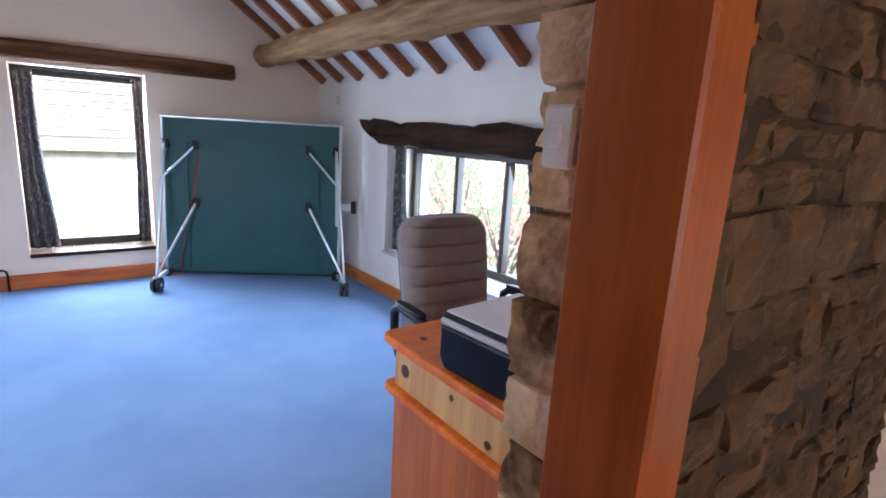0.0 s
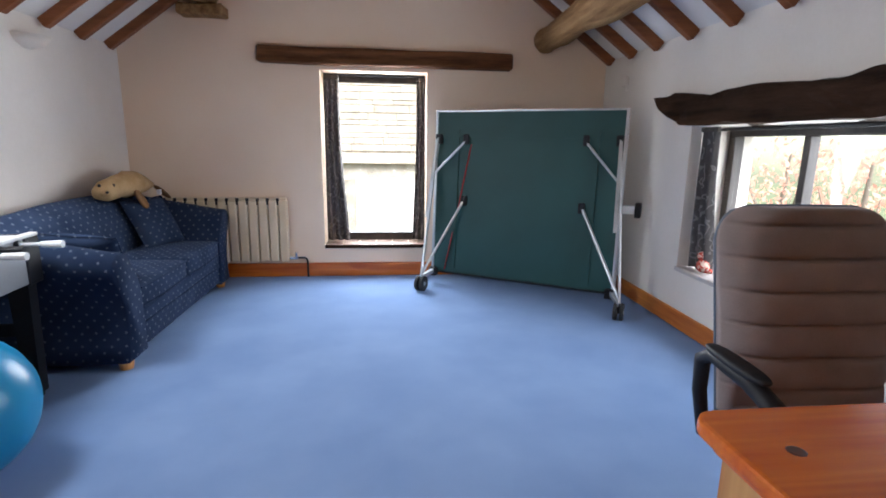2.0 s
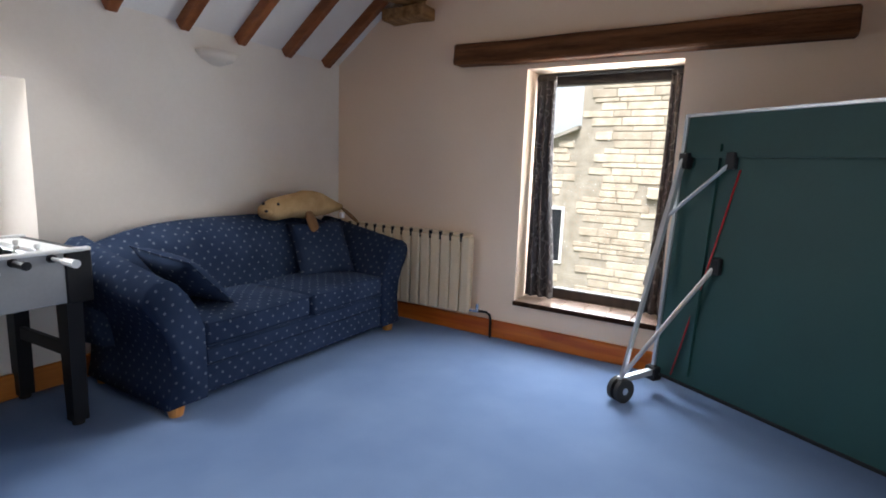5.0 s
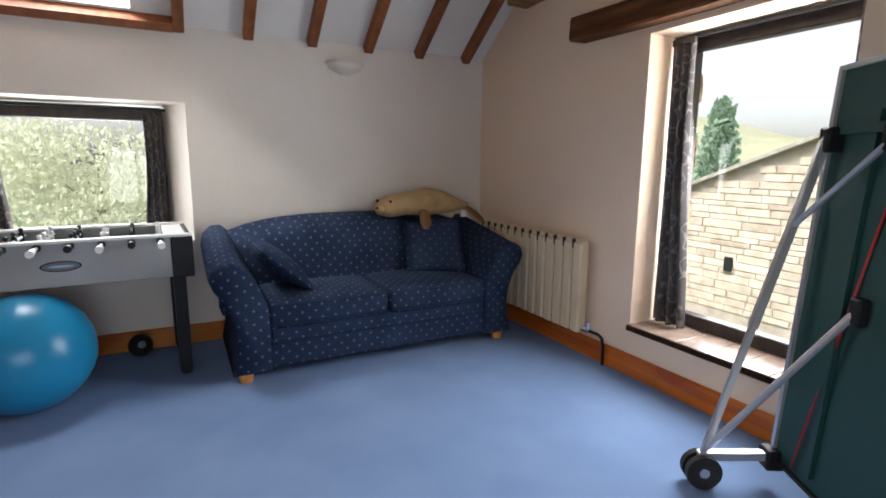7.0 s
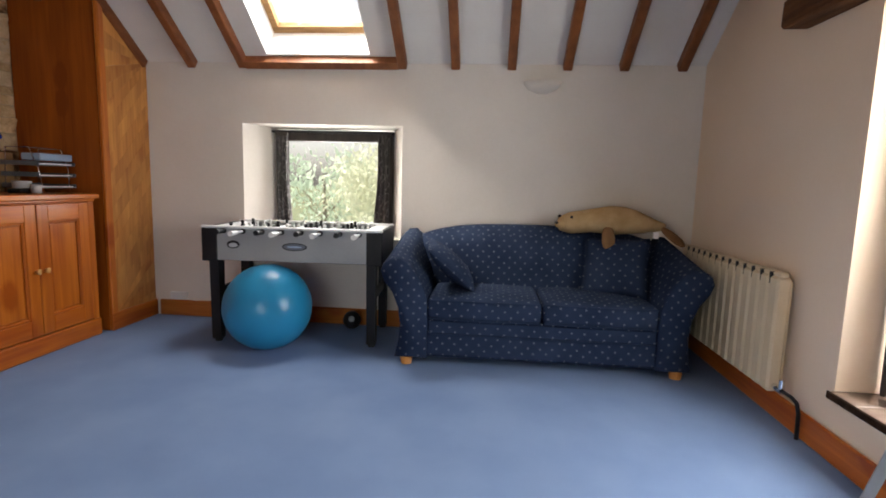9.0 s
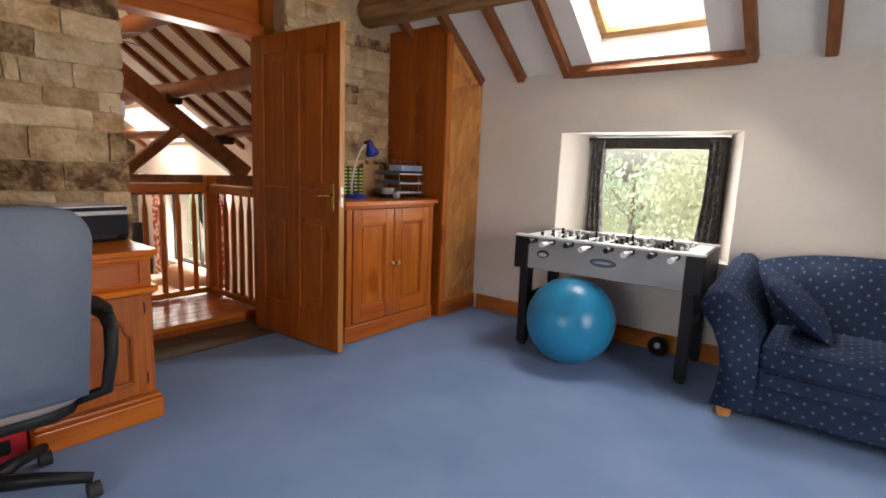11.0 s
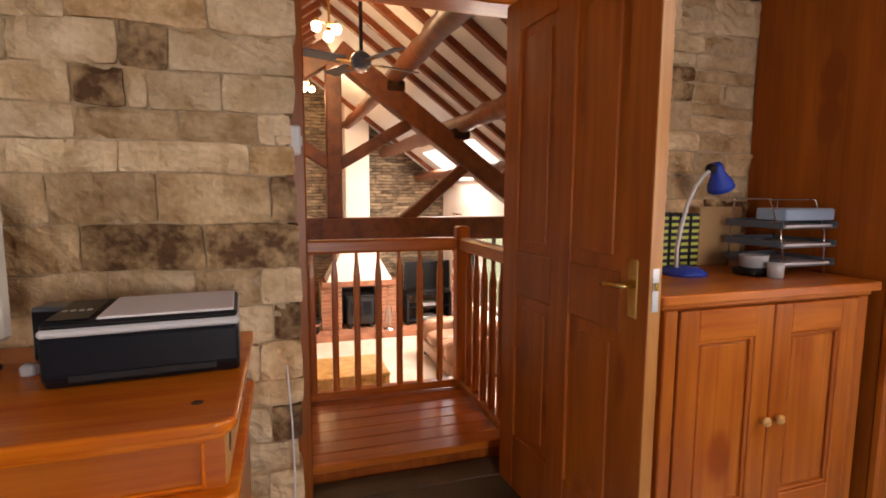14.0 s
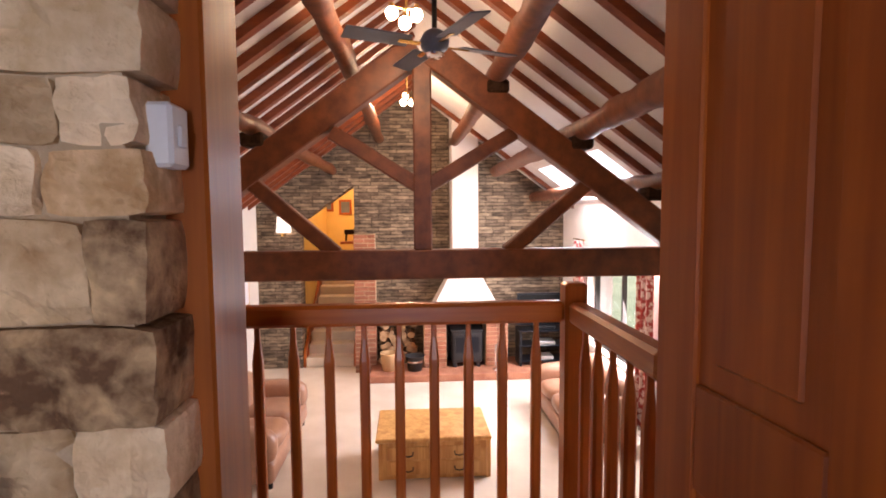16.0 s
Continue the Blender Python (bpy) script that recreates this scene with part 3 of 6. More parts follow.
window("window_1", (0.628, 5.93, 0.29), 0, 0.915, 1.51, 1, "tall dark framed window with clear glass in the gable", 0.07)
window("window_2", (XR + 0.30, 3.30, 0.41), -90, 1.84, 0.925, 3, "dark framed three-light window under an oak lintel", 0.06)
window("window_3", (-1.76, 2.965, 0.66), 90, 0.95, 0.82, 1, "dark framed square window in a splayed white reveal", 0.085)
window("window_4", (HXR - 0.15, -4.975, -0.75), 90, 2.05, 1.5, 2, "dark framed hall window", 0.06)
SILL = material("stone_sill", (0.42, 0.38, 0.36), (0.6, 0.57, 0.55), 0.35, scale=5, bump=0.05)
quoin = tagged(thing("window_quoin", (GW[0], 6.00, GW[2]), "rough stone quoins outside the gable window", "quoin"), kind="structure")
for k in range(9):
    part("stone", roughen(bx(-0.01, 0.010 + 0.014 * (k % 2), -0.028, 0.05, 0.17 * k + 0.004, 0.17 * k + 0.163, 0.012), 0.008, 14, 1, k), STONE_DARK, quoin)
TILE = material("brown_sill_tile", (0.20, 0.135, 0.105), (0.34, 0.25, 0.20), 0.22, scale=7, bump=0.05)
sill = tagged(thing("window_sill", (0.628, YG, 0.262), "brown glazed tile window sill with a dark edge", "sill"), kind="structure")
for k in range(6):
    part("tile", bx(-0.454 + 0.152 * k, -0.306 + 0.152 * k, -0.022, 0.24, 0.0, 0.030, 0.003), TILE, sill)
part("edge", bx(-0.455, 0.455, -0.036, -0.024, 0.0, 0.032, 0.004), OAK_DARK, sill, "dark front edge")
tagged(part("window_sill", bx(XR - 0.02, XR + 0.26, W2[0] + 0.002, W2[1] - 0.002, 0.385, 0.415, 0.005), SILL), "pale window sill", "sill", kind="structure")

lint = roughen(bx(-0.325, 1.815, 5.54, 5.70, 1.835, 1.965, 0.012), 0.018, 3.5, 4, 2.0)
tagged(part("lintel", lint, OAK_X), "long dark split oak lintel over the gable window", "lintel")
bm = prism([(4.58, 1.53), (4.50, 1.46), (4.22, 1.34), (3.6, 1.335), (2.9, 1.33), (2.32, 1.33), (2.12, 1.38), (1.95, 1.415), (1.95, 1.515), (2.3, 1.50), (2.7, 1.525), (3.1, 1.505), (3.5, 1.53), (3.9, 1.505), (4.3, 1.54)], "x", XR - 0.09, XR + 0.26)
bmesh.ops.triangulate(bm, faces=bm.faces)
tagged(part("lintel", roughen(bm, 0.020, 6, 3, 7.0), OAK_DARK), "massive blackened oak lintel with ragged edges over the garden window", "lintel")
tagged(part("stone_jamb", roughen(bx(XR - 0.012, XR + 0.2, 2.29, 2.383, 0.41, 1.335, 0.008), 0.006, 9, 2), STONE), "pale sandstone jamb of the garden window", "jamb", kind="structure")

# ---- more materials ----
BRASS = material("brass", (0.62, 0.40, 0.12), (0.72, 0.48, 0.16), 0.25, 1.0, scale=6, bump=0.02)
STEEL = material("silver_tube", (0.52, 0.54, 0.56), (0.62, 0.64, 0.66), 0.35, 0.7, scale=6, bump=0.03)
ROD_STEEL = material("polished_rod_steel", (0.78, 0.78, 0.79), (0.86, 0.86, 0.87), 0.3, 0.35, scale=6, bump=0.0)
CHROME = material("chrome", (0.75, 0.75, 0.76), (0.82, 0.82, 0.83), 0.12, 1.0, scale=6, bump=0.0)
BLACK = material("black_plastic", (0.007, 0.007, 0.009), (0.015, 0.015, 0.018), 0.5, scale=6, bump=0.08, spec=0.3)
BLACK_GLOSS = material("gloss_black_plastic", (0.005, 0.006, 0.010), (0.009, 0.011, 0.017), 0.32, scale=6, bump=0.02, spec=0.25)
RUBBER = material("black_rubber", (0.012, 0.012, 0.012), (0.03, 0.03, 0.03), 0.7, scale=9, bump=0.1)
GREEN_BOARD = material("green_table_board", (0.008, 0.050, 0.046), (0.011, 0.063, 0.058), 0.55, scale=3, bump=0.05)
GREY_PANEL = material("grey_laminate", (0.29, 0.295, 0.30), (0.35, 0.355, 0.36), 0.4, scale=4, bump=0.04)
PITCH = material("green_pitch", (0.05, 0.10, 0.06), (0.06, 0.12, 0.07), 0.7, scale=4, bump=0.05)
BALL_BLUE = material("turquoise_rubber", (0.011, 0.235, 0.45), (0.019, 0.275, 0.50), 0.3, scale=4, bump=0.03)
RADIATOR_CREAM = material("cream_enamel", (0.66, 0.53, 0.35), (0.72, 0.59, 0.41), 0.4, scale=4, bump=0.03)
CHAIR_CLOTH = material("mauve_chair_cloth", (0.265, 0.215, 0.205), (0.35, 0.29, 0.275), 0.9, scale=6, bump=0.35, fine=300, spec=0.15)
CHAIR_BACK = material("grey_blue_chair_shell", (0.105, 0.14, 0.20), (0.185, 0.21, 0.255), 0.85, scale=2.2, bump=0.15, fine=250, spec=0.2)
SEAL_FUR = material("tan_plush", (0.38, 0.24, 0.11), (0.52, 0.36, 0.19), 1.0, scale=10, bump=0.8, fine=160, spec=0.05)
SEAL_DARK = material("brown_plush", (0.17, 0.09, 0.045), (0.25, 0.14, 0.07), 1.0, scale=10, bump=0.8, fine=160, spec=0.05)
CURTAIN = material("dark_patterned_curtain", (0.075, 0.068, 0.068), (0.125, 0.115, 0.113), 0.9, scale=6, bump=0.2, fine=90, spec=0.1)


def trailing(m, color):
    """Thin pale trailing lines woven into a cloth."""
    nt = m.node_tree
    n, L = nt.nodes, nt.links.new
    b = n["Principled BSDF"]
    old = b.inputs["Base Color"].links[0].from_socket
    co, wv, lt, mix = n.new("ShaderNodeTexCoord"), n.new("ShaderNodeTexWave"), n.new("ShaderNodeMapRange"), n.new("ShaderNodeMixRGB")
    wv.bands_direction = "X"
    for key, v in (("Scale", 6.5), ("Distortion", 9.0), ("Detail", 1.0), ("Detail Scale", 2.2)):
        wv.inputs[key].default_value = v
    lt.inputs["From Min"].default_value, lt.inputs["From Max"].default_value = 0.86, 0.97
    L(co.outputs["Object"], wv.inputs["Vector"])
    L(wv.outputs["Fac"], lt.inputs["Value"])
    L(lt.outputs[0], mix.inputs[0])
    L(old, mix.inputs[1])
    mix.inputs[2].default_value = (*color, 1)
    L(mix.outputs[0], b.inputs["Base Color"])


trailing(CURTAIN, (0.22, 0.205, 0.20))
BEIGE_PLASTIC = material("beige_monitor_plastic", (0.60, 0.56, 0.48), (0.66, 0.62, 0.54), 0.5, scale=5, bump=0.04)
SCREEN = material("dark_screen", (0.006, 0.006, 0.006), (0.009, 0.009, 0.009), 0.45, scale=5, bump=0, spec=0.1)
PAPER = material("white_paper", (0.84, 0.79, 0.82), (0.90, 0.85, 0.88), 0.7, scale=5, bump=0.03)
LAMP_BLUE = material("blue_lamp_enamel", (0.012, 0.05, 0.42), (0.025, 0.08, 0.52), 0.2, scale=5, bump=0.02)
CARDBOARD = material("tan_board", (0.52, 0.32, 0.15), (0.6, 0.38, 0.19), 0.8, scale=6, bump=0.1)
RED = material("red_plastic", (0.45, 0.012, 0.02), (0.55, 0.02, 0.03), 0.4, scale=5, bump=0.05)
YELLOW_GREEN = material("yellow_green_print", (0.55, 0.62, 0.10), (0.62, 0.68, 0.14), 0.6, scale=5, bump=0.02)
SMOKE = material("smoke_plastic", (0.10, 0.12, 0.15), (0.15, 0.17, 0.21), 0.3, scale=5, bump=0.02)
PALE_BLUE = material("pale_blue_plastic", (0.30, 0.42, 0.58), (0.36, 0.48, 0.64), 0.4, scale=5, bump=0.02)
CLEAR_GREY = material("clear_grey_plastic", (0.45, 0.46, 0.48), (0.55, 0.56, 0.58), 0.3, scale=5, bump=0.02)
KNOT = material("pine_knot", (0.06, 0.018, 0.006), (0.12, 0.04, 0.012), 0.4, scale=30, bump=0.05)
LEATHER = material("tan_leather", (0.30, 0.15, 0.09), (0.42, 0.23, 0.15), 0.35, scale=4, bump=0.3, fine=60)
BRICK = material("red_brick", (0.28, 0.10, 0.055), (0.42, 0.19, 0.11), 0.9, scale=5, bump=0.5, vary=0.2)
IRON = material("black_iron", (0.02, 0.02, 0.022), (0.04, 0.04, 0.042), 0.5, 0.4, scale=6, bump=0.1)
CHECK_RED = material("red_check_cloth", (0.35, 0.04, 0.03), (0.7, 0.55, 0.48), 0.9, scale=14, bump=0.1, contrast=(0.47, 0.53))
LOG = material("cut_log", (0.20, 0.10, 0.045), (0.5, 0.32, 0.17), 0.9, scale=12, bump=0.4, vary=0.2)


def dotted_cloth(name, base, base2, dot):
    """Dark cloth woven with a grid of small pale sprigs, laid on from the side that each face looks to."""
    m = material(name, base, base2, 0.95, scale=5, bump=0.35, fine=260, spec=0.1)
    nt = m.node_tree
    n, L = nt.nodes, nt.links.new
    b = n["Principled BSDF"]
    old = b.inputs["Base Color"].links[0].from_socket
    co = n.new("ShaderNodeTexCoord")
    at, nr, ab = n.new("ShaderNodeSeparateXYZ"), n.new("ShaderNodeSeparateXYZ"), n.new("ShaderNodeVectorMath")
    ab.operation = "ABSOLUTE"
    L(co.outputs["Object"], at.inputs[0])
    L(co.outputs["Normal"], ab.inputs[0])
    L(ab.outputs[0], nr.inputs[0])

    def calc(op, p, q):
        x = n.new("ShaderNodeMath")
        x.operation = op
        for k, v in enumerate((p, q)):
            if isinstance(v, float):
                x.inputs[k].default_value = v
            else:
                L(v, x.inputs[k])
        return x.outputs[0]
    total = None
    for own, p, q in (("X", "Y", "Z"), ("Y", "X", "Z"), ("Z", "X", "Y")):
        com, vo = n.new("ShaderNodeCombineXYZ"), n.new("ShaderNodeTexVoronoi")
        vo.voronoi_dimensions = "2D"
        vo.inputs["Scale"].default_value, vo.inputs["Randomness"].default_value = 14.0, 0.15
        L(calc("ADD", at.outputs[p], at.outputs[q]), com.inputs["X"])
        L(calc("SUBTRACT", at.outputs[p], at.outputs[q]), com.inputs["Y"])
        L(com.outputs[0], vo.inputs["Vector"])
        hit = calc("LESS_THAN", vo.outputs["Distance"], 0.135)
        side = calc("GREATER_THAN", nr.outputs[own], calc("MAXIMUM", nr.outputs[p], nr.outputs[q]))
        both = calc("MULTIPLY", hit, side)
        total = both if total is None else calc("ADD", total, both)
    mix = n.new("ShaderNodeMixRGB")
    L(calc("MINIMUM", total, 1.0), mix.inputs[0])
    L(old, mix.inputs[1])
    mix.inputs[2].default_value = (*dot, 1)
    L(mix.outputs[0], b.inputs["Base Color"])
    return m


SOFA_CLOTH = dotted_cloth("blue_dotted_cloth", (0.015, 0.025, 0.055), (0.027, 0.042, 0.082), (0.095, 0.115, 0.15))

# ---- doorway ----
FLAG = material("threshold_flag", (0.045, 0.030, 0.017), (0.10, 0.068, 0.040), 0.5, scale=6, bump=0.4)
frame_thing = tagged(thing("door_frame", (0.64, 0.77, 0), "varnished pine door frame with a boarded panel above", "door frame"), kind="structure")
part("jamb", bx(0.388, 0.502, -0.075, 0.105, 0.0, 2.36, 0.006), JAMB_WOOD, frame_thing)
part("jamb", bx(-0.61, -0.515, -0.09, 0.09, 0.0, 2.36, 0.006), JAMB_WOOD, frame_thing)
part("head", bx(-0.515, 0.388, -0.07, 0.09, 2.02, 2.11, 0.006), PINE_X, frame_thing)
part("over_panel", bx(-0.515, 0.388, -0.02, 0.03, 2.11, 2.36, 0.003), PINE_X, frame_thing)
part("threshold", bx(-0.515, 0.388, -0.06, 0.09, 0.0, 0.012, 0.003), FLAG, frame_thing)
part("skirting_block", bx(0.425, 0.60, 0.107, 0.275, 0.0, 0.12, 0.006), PINE, frame_thing)
# threshold stone strip between carpet and landing
tagged(part("threshold_stone", roughen(bx(0.13, 1.05, 0.70, 1.065, -0.02, 0.006, 0.004), 0.002, 9, 3), FLAG), "worn brown stone threshold", "threshold", kind="structure")

door = tagged(thing("door_1", (0.205, 0.865, 0.012), "open varnished four-panel pine door with brass lever handles", "door", rz=93.6), kind="structure")
DW, DH = 0.845, 1.995
part("leaf", bx(0, DW, -0.012, 0.012, 0, DH, 0.002), DOOR_WOOD, door)
for x0, x1 in ((0, 0.115), (0.365, 0.48), (0.73, DW)):
    part("stile", bx(x0, x1, -0.021, 0.021, 0, DH, 0.004), DOOR_WOOD, door)
for z0, z1 in ((0, 0.24), (0.84, 1.02), (DH - 0.12, DH)):
    for x0, x1 in ((0.115, 0.365), (0.48, 0.73)):
        part("rail", bx(x0, x1, -0.020, 0.020, z0, z1, 0.004), DOOR_WOOD, door)
for z0, z1 in ((0.24, 0.84), (1.02, DH - 0.12)):
    for x0, x1 in ((0.115, 0.365), (0.48, 0.73)):
        part("panel", bx(x0 + 0.035, x1 - 0.035, -0.017, 0.017, z0 + 0.035, z1 - 0.035, 0.012), DOOR_WOOD, door)
for s in (-1, 1):
    plate = part("handle_plate", bx(DW - 0.082, DW - 0.042, s * 0.021 - 0.003, s * 0.021 + 0.003, 0.895, 1.065, 0.003), BRASS, door, "brass backplate")
    part("handle_lever", tube([(DW - 0.062, s * 0.024, 0.99), (DW - 0.062, s * 0.055, 0.99), (DW - 0.075, s * 0.062, 0.99), (DW - 0.12, s * 0.062, 0.987), (DW - 0.155, s * 0.058, 0.981)], [0.009, 0.009, 0.009, 0.010, 0.008], 8), BRASS, plate, smooth=True)
part("latch_plate", bx(DW - 0.001, DW + 0.0035, -0.011, 0.011, 0.925, 1.045), STEEL, door, "steel latch plate")
part("latch", bx(DW + 0.0035, DW + 0.011, -0.006, 0.006, 0.985, 1.005, 0.002), BRASS, door)
part("leaf_edge", bx(DW - 0.001, DW + 0.0018, -0.0205, 0.0205, 0.0, DH), PINE_ORANGE, door, "paler pine edge")
for z in (0.22, 1.78):
    part("hinge", rod((-0.006, 0.024, z - 0.05), (-0.006, 0.024, z + 0.05), 0.007), BRASS, door)

sw = thing("light_switch", (1.058, 0.93, 1.44), "white plastic light switch box on the stone reveal", "switch")
part("box", bx(-0.012, 0.03, -0.032, 0.032, -0.05, 0.05, 0.006), WHITE_PAINT, sw)
part("rocker", bx(-0.017, -0.011, -0.012, 0.012, -0.018, 0.018, 0.003), WHITE_PAINT, sw)

# ---- landing ----
lf = tagged(thing("landing_boards", (0.9, 0.35, LZ), "red varnished landing floor boards", "floor"), kind="structure")
for i in range(7):
    y0 = -0.40 + 0.108 * i
    part("board", bx(-0.84, 1.75, y0, y0 + 0.104, -0.03, 0.004, 0.003), PINE_X, lf)
bal = thing("balustrade", (0.1, 0.0, LZ), "stained pine landing balustrade with chamfered balusters", "balustrade")
for x, y in ((0.0, 0.0), (1.9, 0.0)):
    part("newel", bx(x - 0.04, x + 0.04, y - 0.04, y + 0.04, 0.0, 0.985, 0.01), PINE, bal)
part("handrail", bx(0.04, 1.86, -0.032, 0.032, 0.845, 0.92, 0.012), PINE_X, bal)
part("bottom_rail", bx(0.04, 1.86, -0.03, 0.03, 0.015, 0.06, 0.006), PINE_X, bal)
part("handrail", bx(-0.032, 0.032, 0.04, 0.68, 0.845, 0.92, 0.012), PINE_Y, bal)
part("bottom_rail", bx(-0.03, 0.03, 0.04, 0.68, 0.015, 0.06, 0.006), PINE_Y, bal)


def baluster():
    prof = [(0.0175, 0.06), (0.0175, 0.10), (0.0175, 0.72), (0.009, 0.80), (0.009, 0.845)]
    bm = bmesh.new()
    rings = [[bm.verts.new((r * 1.0 * sx, r * sy, z)) for sx, sy in ((-1, -0.55), (-0.55, -1), (0.55, -1), (1, -0.55), (1, 0.55), (0.55, 1), (-0.55, 1), (-1, 0.55))] for r, z in prof]
    for a, b in zip(rings, rings[1:]):
        for k in range(8):
            bm.faces.new((a[k], a[(k + 1) % 8], b[(k + 1) % 8], b[k]))
    return bm


bmx = baluster()
first = part("baluster", bmx, PINE, bal)
first.location = (0.136, 0, 0)
for k in range(1, 14):
    c = first.copy()
    scene.collection.objects.link(c)
    c.location = (0.136 + 0.1225 * k, 0, 0)
for k in range(5):
    c = first.copy()
    scene.collection.objects.link(c)
    c.location = (0, 0.13 + 0.115 * k, 0)

# ---- desk ----
desk = thing("desk", (1.25, 1.03, 0), "varnished pine pedestal desk with arched panel doors", "desk")
L = 1.40


def slab(x0, x1, y0, y1, z0, z1, r=0.05):
    """A board with rounded front corners and a moulded edge."""
    pts = [(x0, y0), (x1, y0)]
    for cx, a0 in ((x1 - r, 0), (x0 + r, 90)):
        for k in range(5):
            a = radians(a0 + 90 * k / 4)
            pts.append((cx + r * math.cos(a), y1 - r + r * math.sin(a)))
    return prism(pts, "z", z0, z1, None, 0.006)


def breakfront(inset, front, z0, z1):
    """A long board over the desk, its middle set back between the pedestals with small curves."""
    pts = [(-0.03 + inset, 0.0), (L - inset, 0.0)]
    for k in range(5):
        a = radians(90 * k / 4)
        pts.append((L - inset - 0.04 + 0.04 * math.cos(a), front - 0.04 + 0.04 * math.sin(a)))
    pts += [(0.955, front), (0.935, front - 0.012), (0.925, front - 0.036), (0.905, front - 0.045), (0.485, front - 0.045), (0.465, front - 0.036), (0.455, front - 0.012), (0.435, front)]
    for k in range(5):
        a = radians(90 + 90 * k / 4)
        pts.append((-0.03 + inset + 0.04 + 0.04 * math.cos(a), front - 0.04 + 0.04 * math.sin(a)))
    return prism(pts, "z", z0, z1, None, 0.007)


top_part = part("top", breakfront(0.0, 0.722, 0.762, 0.790), DESK_PINE, desk)
part("cornice", breakfront(0.016, 0.704, 0.744, 0.762), DESK_PINE, desk)
for kx, ky in ((0.06, 0.60), (0.62, 0.52), (0.30, 0.35)):
    part("knot", lathe([(0.014, 0), (0.012, 0.0008)], 10, (kx, ky, 0.790)), KNOT, top_part)
part("waist_moulding", breakfront(0.002, 0.712, 0.592, 0.618), DESK_PINE, desk)


def pedestal(x0, x1, nm):
    ped = part(nm, bx(x0, x1, 0.02, 0.668, 0.10, 0.592, 0.004), PINE, desk)
    part("plinth", slab(x0 - 0.015, x1 + 0.012, 0.02, 0.722, 0.0, 0.095, 0.012), PINE_X, ped)
    part("plinth_moulding", slab(x0 - 0.010, x1 + 0.008, 0.02, 0.708, 0.095, 0.115, 0.012), PINE_X, ped)
    band = part("drawer_band", bx(x0, x1, 0.02, 0.668, 0.618, 0.744, 0.003), PINE_X, ped)
    part("band_side", bx(x0 - 0.004, x0 + 0.002, 0.03, 0.66, 0.622, 0.742, 0.001), PINE_PALE, band, "pale pine side with knots")
    w0, w1 = x0 + 0.04, x1 - 0.04
    for a, b, c, e in ((w0, w1, 0.728, 0.736), (w0, w1, 0.626, 0.634), (w0, w0 + 0.008, 0.634, 0.728), (w1 - 0.008, w1, 0.634, 0.728)):
        part("bead", bx(a, b, 0.666, 0.676, c, e, 0.003), DESK_PINE, band)
    part("end_panel", bx(x0 - 0.006, x0 + 0.002, 0.03, 0.655, 0.12, 0.588, 0.002), PINE, ped)
    d = part("door", bx(w0, w1, 0.666, 0.684, 0.125, 0.585, 0.004), PINE, ped)
    cx, hw = (w0 + w1) / 2, (w1 - w0) / 2 - 0.06
    arch = [(cx - hw, 0.185), (cx + hw, 0.185), (cx + hw, 0.40), (cx + hw * 0.86, 0.415)] + [(cx + hw * 0.80 * math.cos(radians(a)), 0.43 + 0.085 * math.sin(radians(a))) for a in range(0, 181, 15)] + [(cx - hw * 0.86, 0.415), (cx - hw, 0.40)]
    part("arched_panel", prism([(cx + (p[0] - cx) * 0.86, 0.33 + (p[1] - 0.33) * 0.9) for p in arch], "y", 0.682, 0.696, None, 0.009), PINE, d)
    rim = [(p[0], 0.685, p[1]) for p in arch]
    part("panel_bead", tube(rim + rim[:1], 0.008, 6), DOOR_WOOD, d)
    part("knob", lathe([(0.009, 0), (0.009, 0.010), (0.016, 0.018), (0.017, 0.026), (0.010, 0.033)], 12), PINE_PALE, d, smooth=True).matrix_basis = pose(w1 - 0.022, 0.684, 0.335, -90, 0, 0)
    for z in (0.19, 0.52):
        part("hinge", rod((x0 + 0.036, 0.676, z - 0.025), (x0 + 0.036, 0.676, z + 0.025), 0.005, None, 6), BLACK, d)
    return ped


p1 = pedestal(0.0, 0.46, "pedestal")
for ky, kz, r in ((0.60, 0.69, 0.022), (0.20, 0.65, 0.013), (0.36, 0.71, 0.010)):
    part("knot", rod((-0.0055, ky, kz), (0.001, ky, kz), r, None, 12), KNOT, p1)
p2 = pedestal(0.93, 1.38, "pedestal")
part("apron", bx(0.46, 0.93, 0.58, 0.61, 0.618, 0.744, 0.003), PINE_X, desk)
dr = part("centre_drawer", bx(0.475, 0.915, 0.61, 0.628, 0.628, 0.736, 0.006), PINE_X, desk)
part("knob", lathe([(0.010, 0), (0.010, 0.012), (0.018, 0.02), (0.020, 0.03), (0.012, 0.038)], 12), PINE_PALE, dr, smooth=True).matrix_basis = pose(0.545, 0.628, 0.682, -90, 0, 0)
part("back_panel", bx(0.46, 0.93, 0.02, 0.035, 0.10, 0.744), PINE_X, desk)

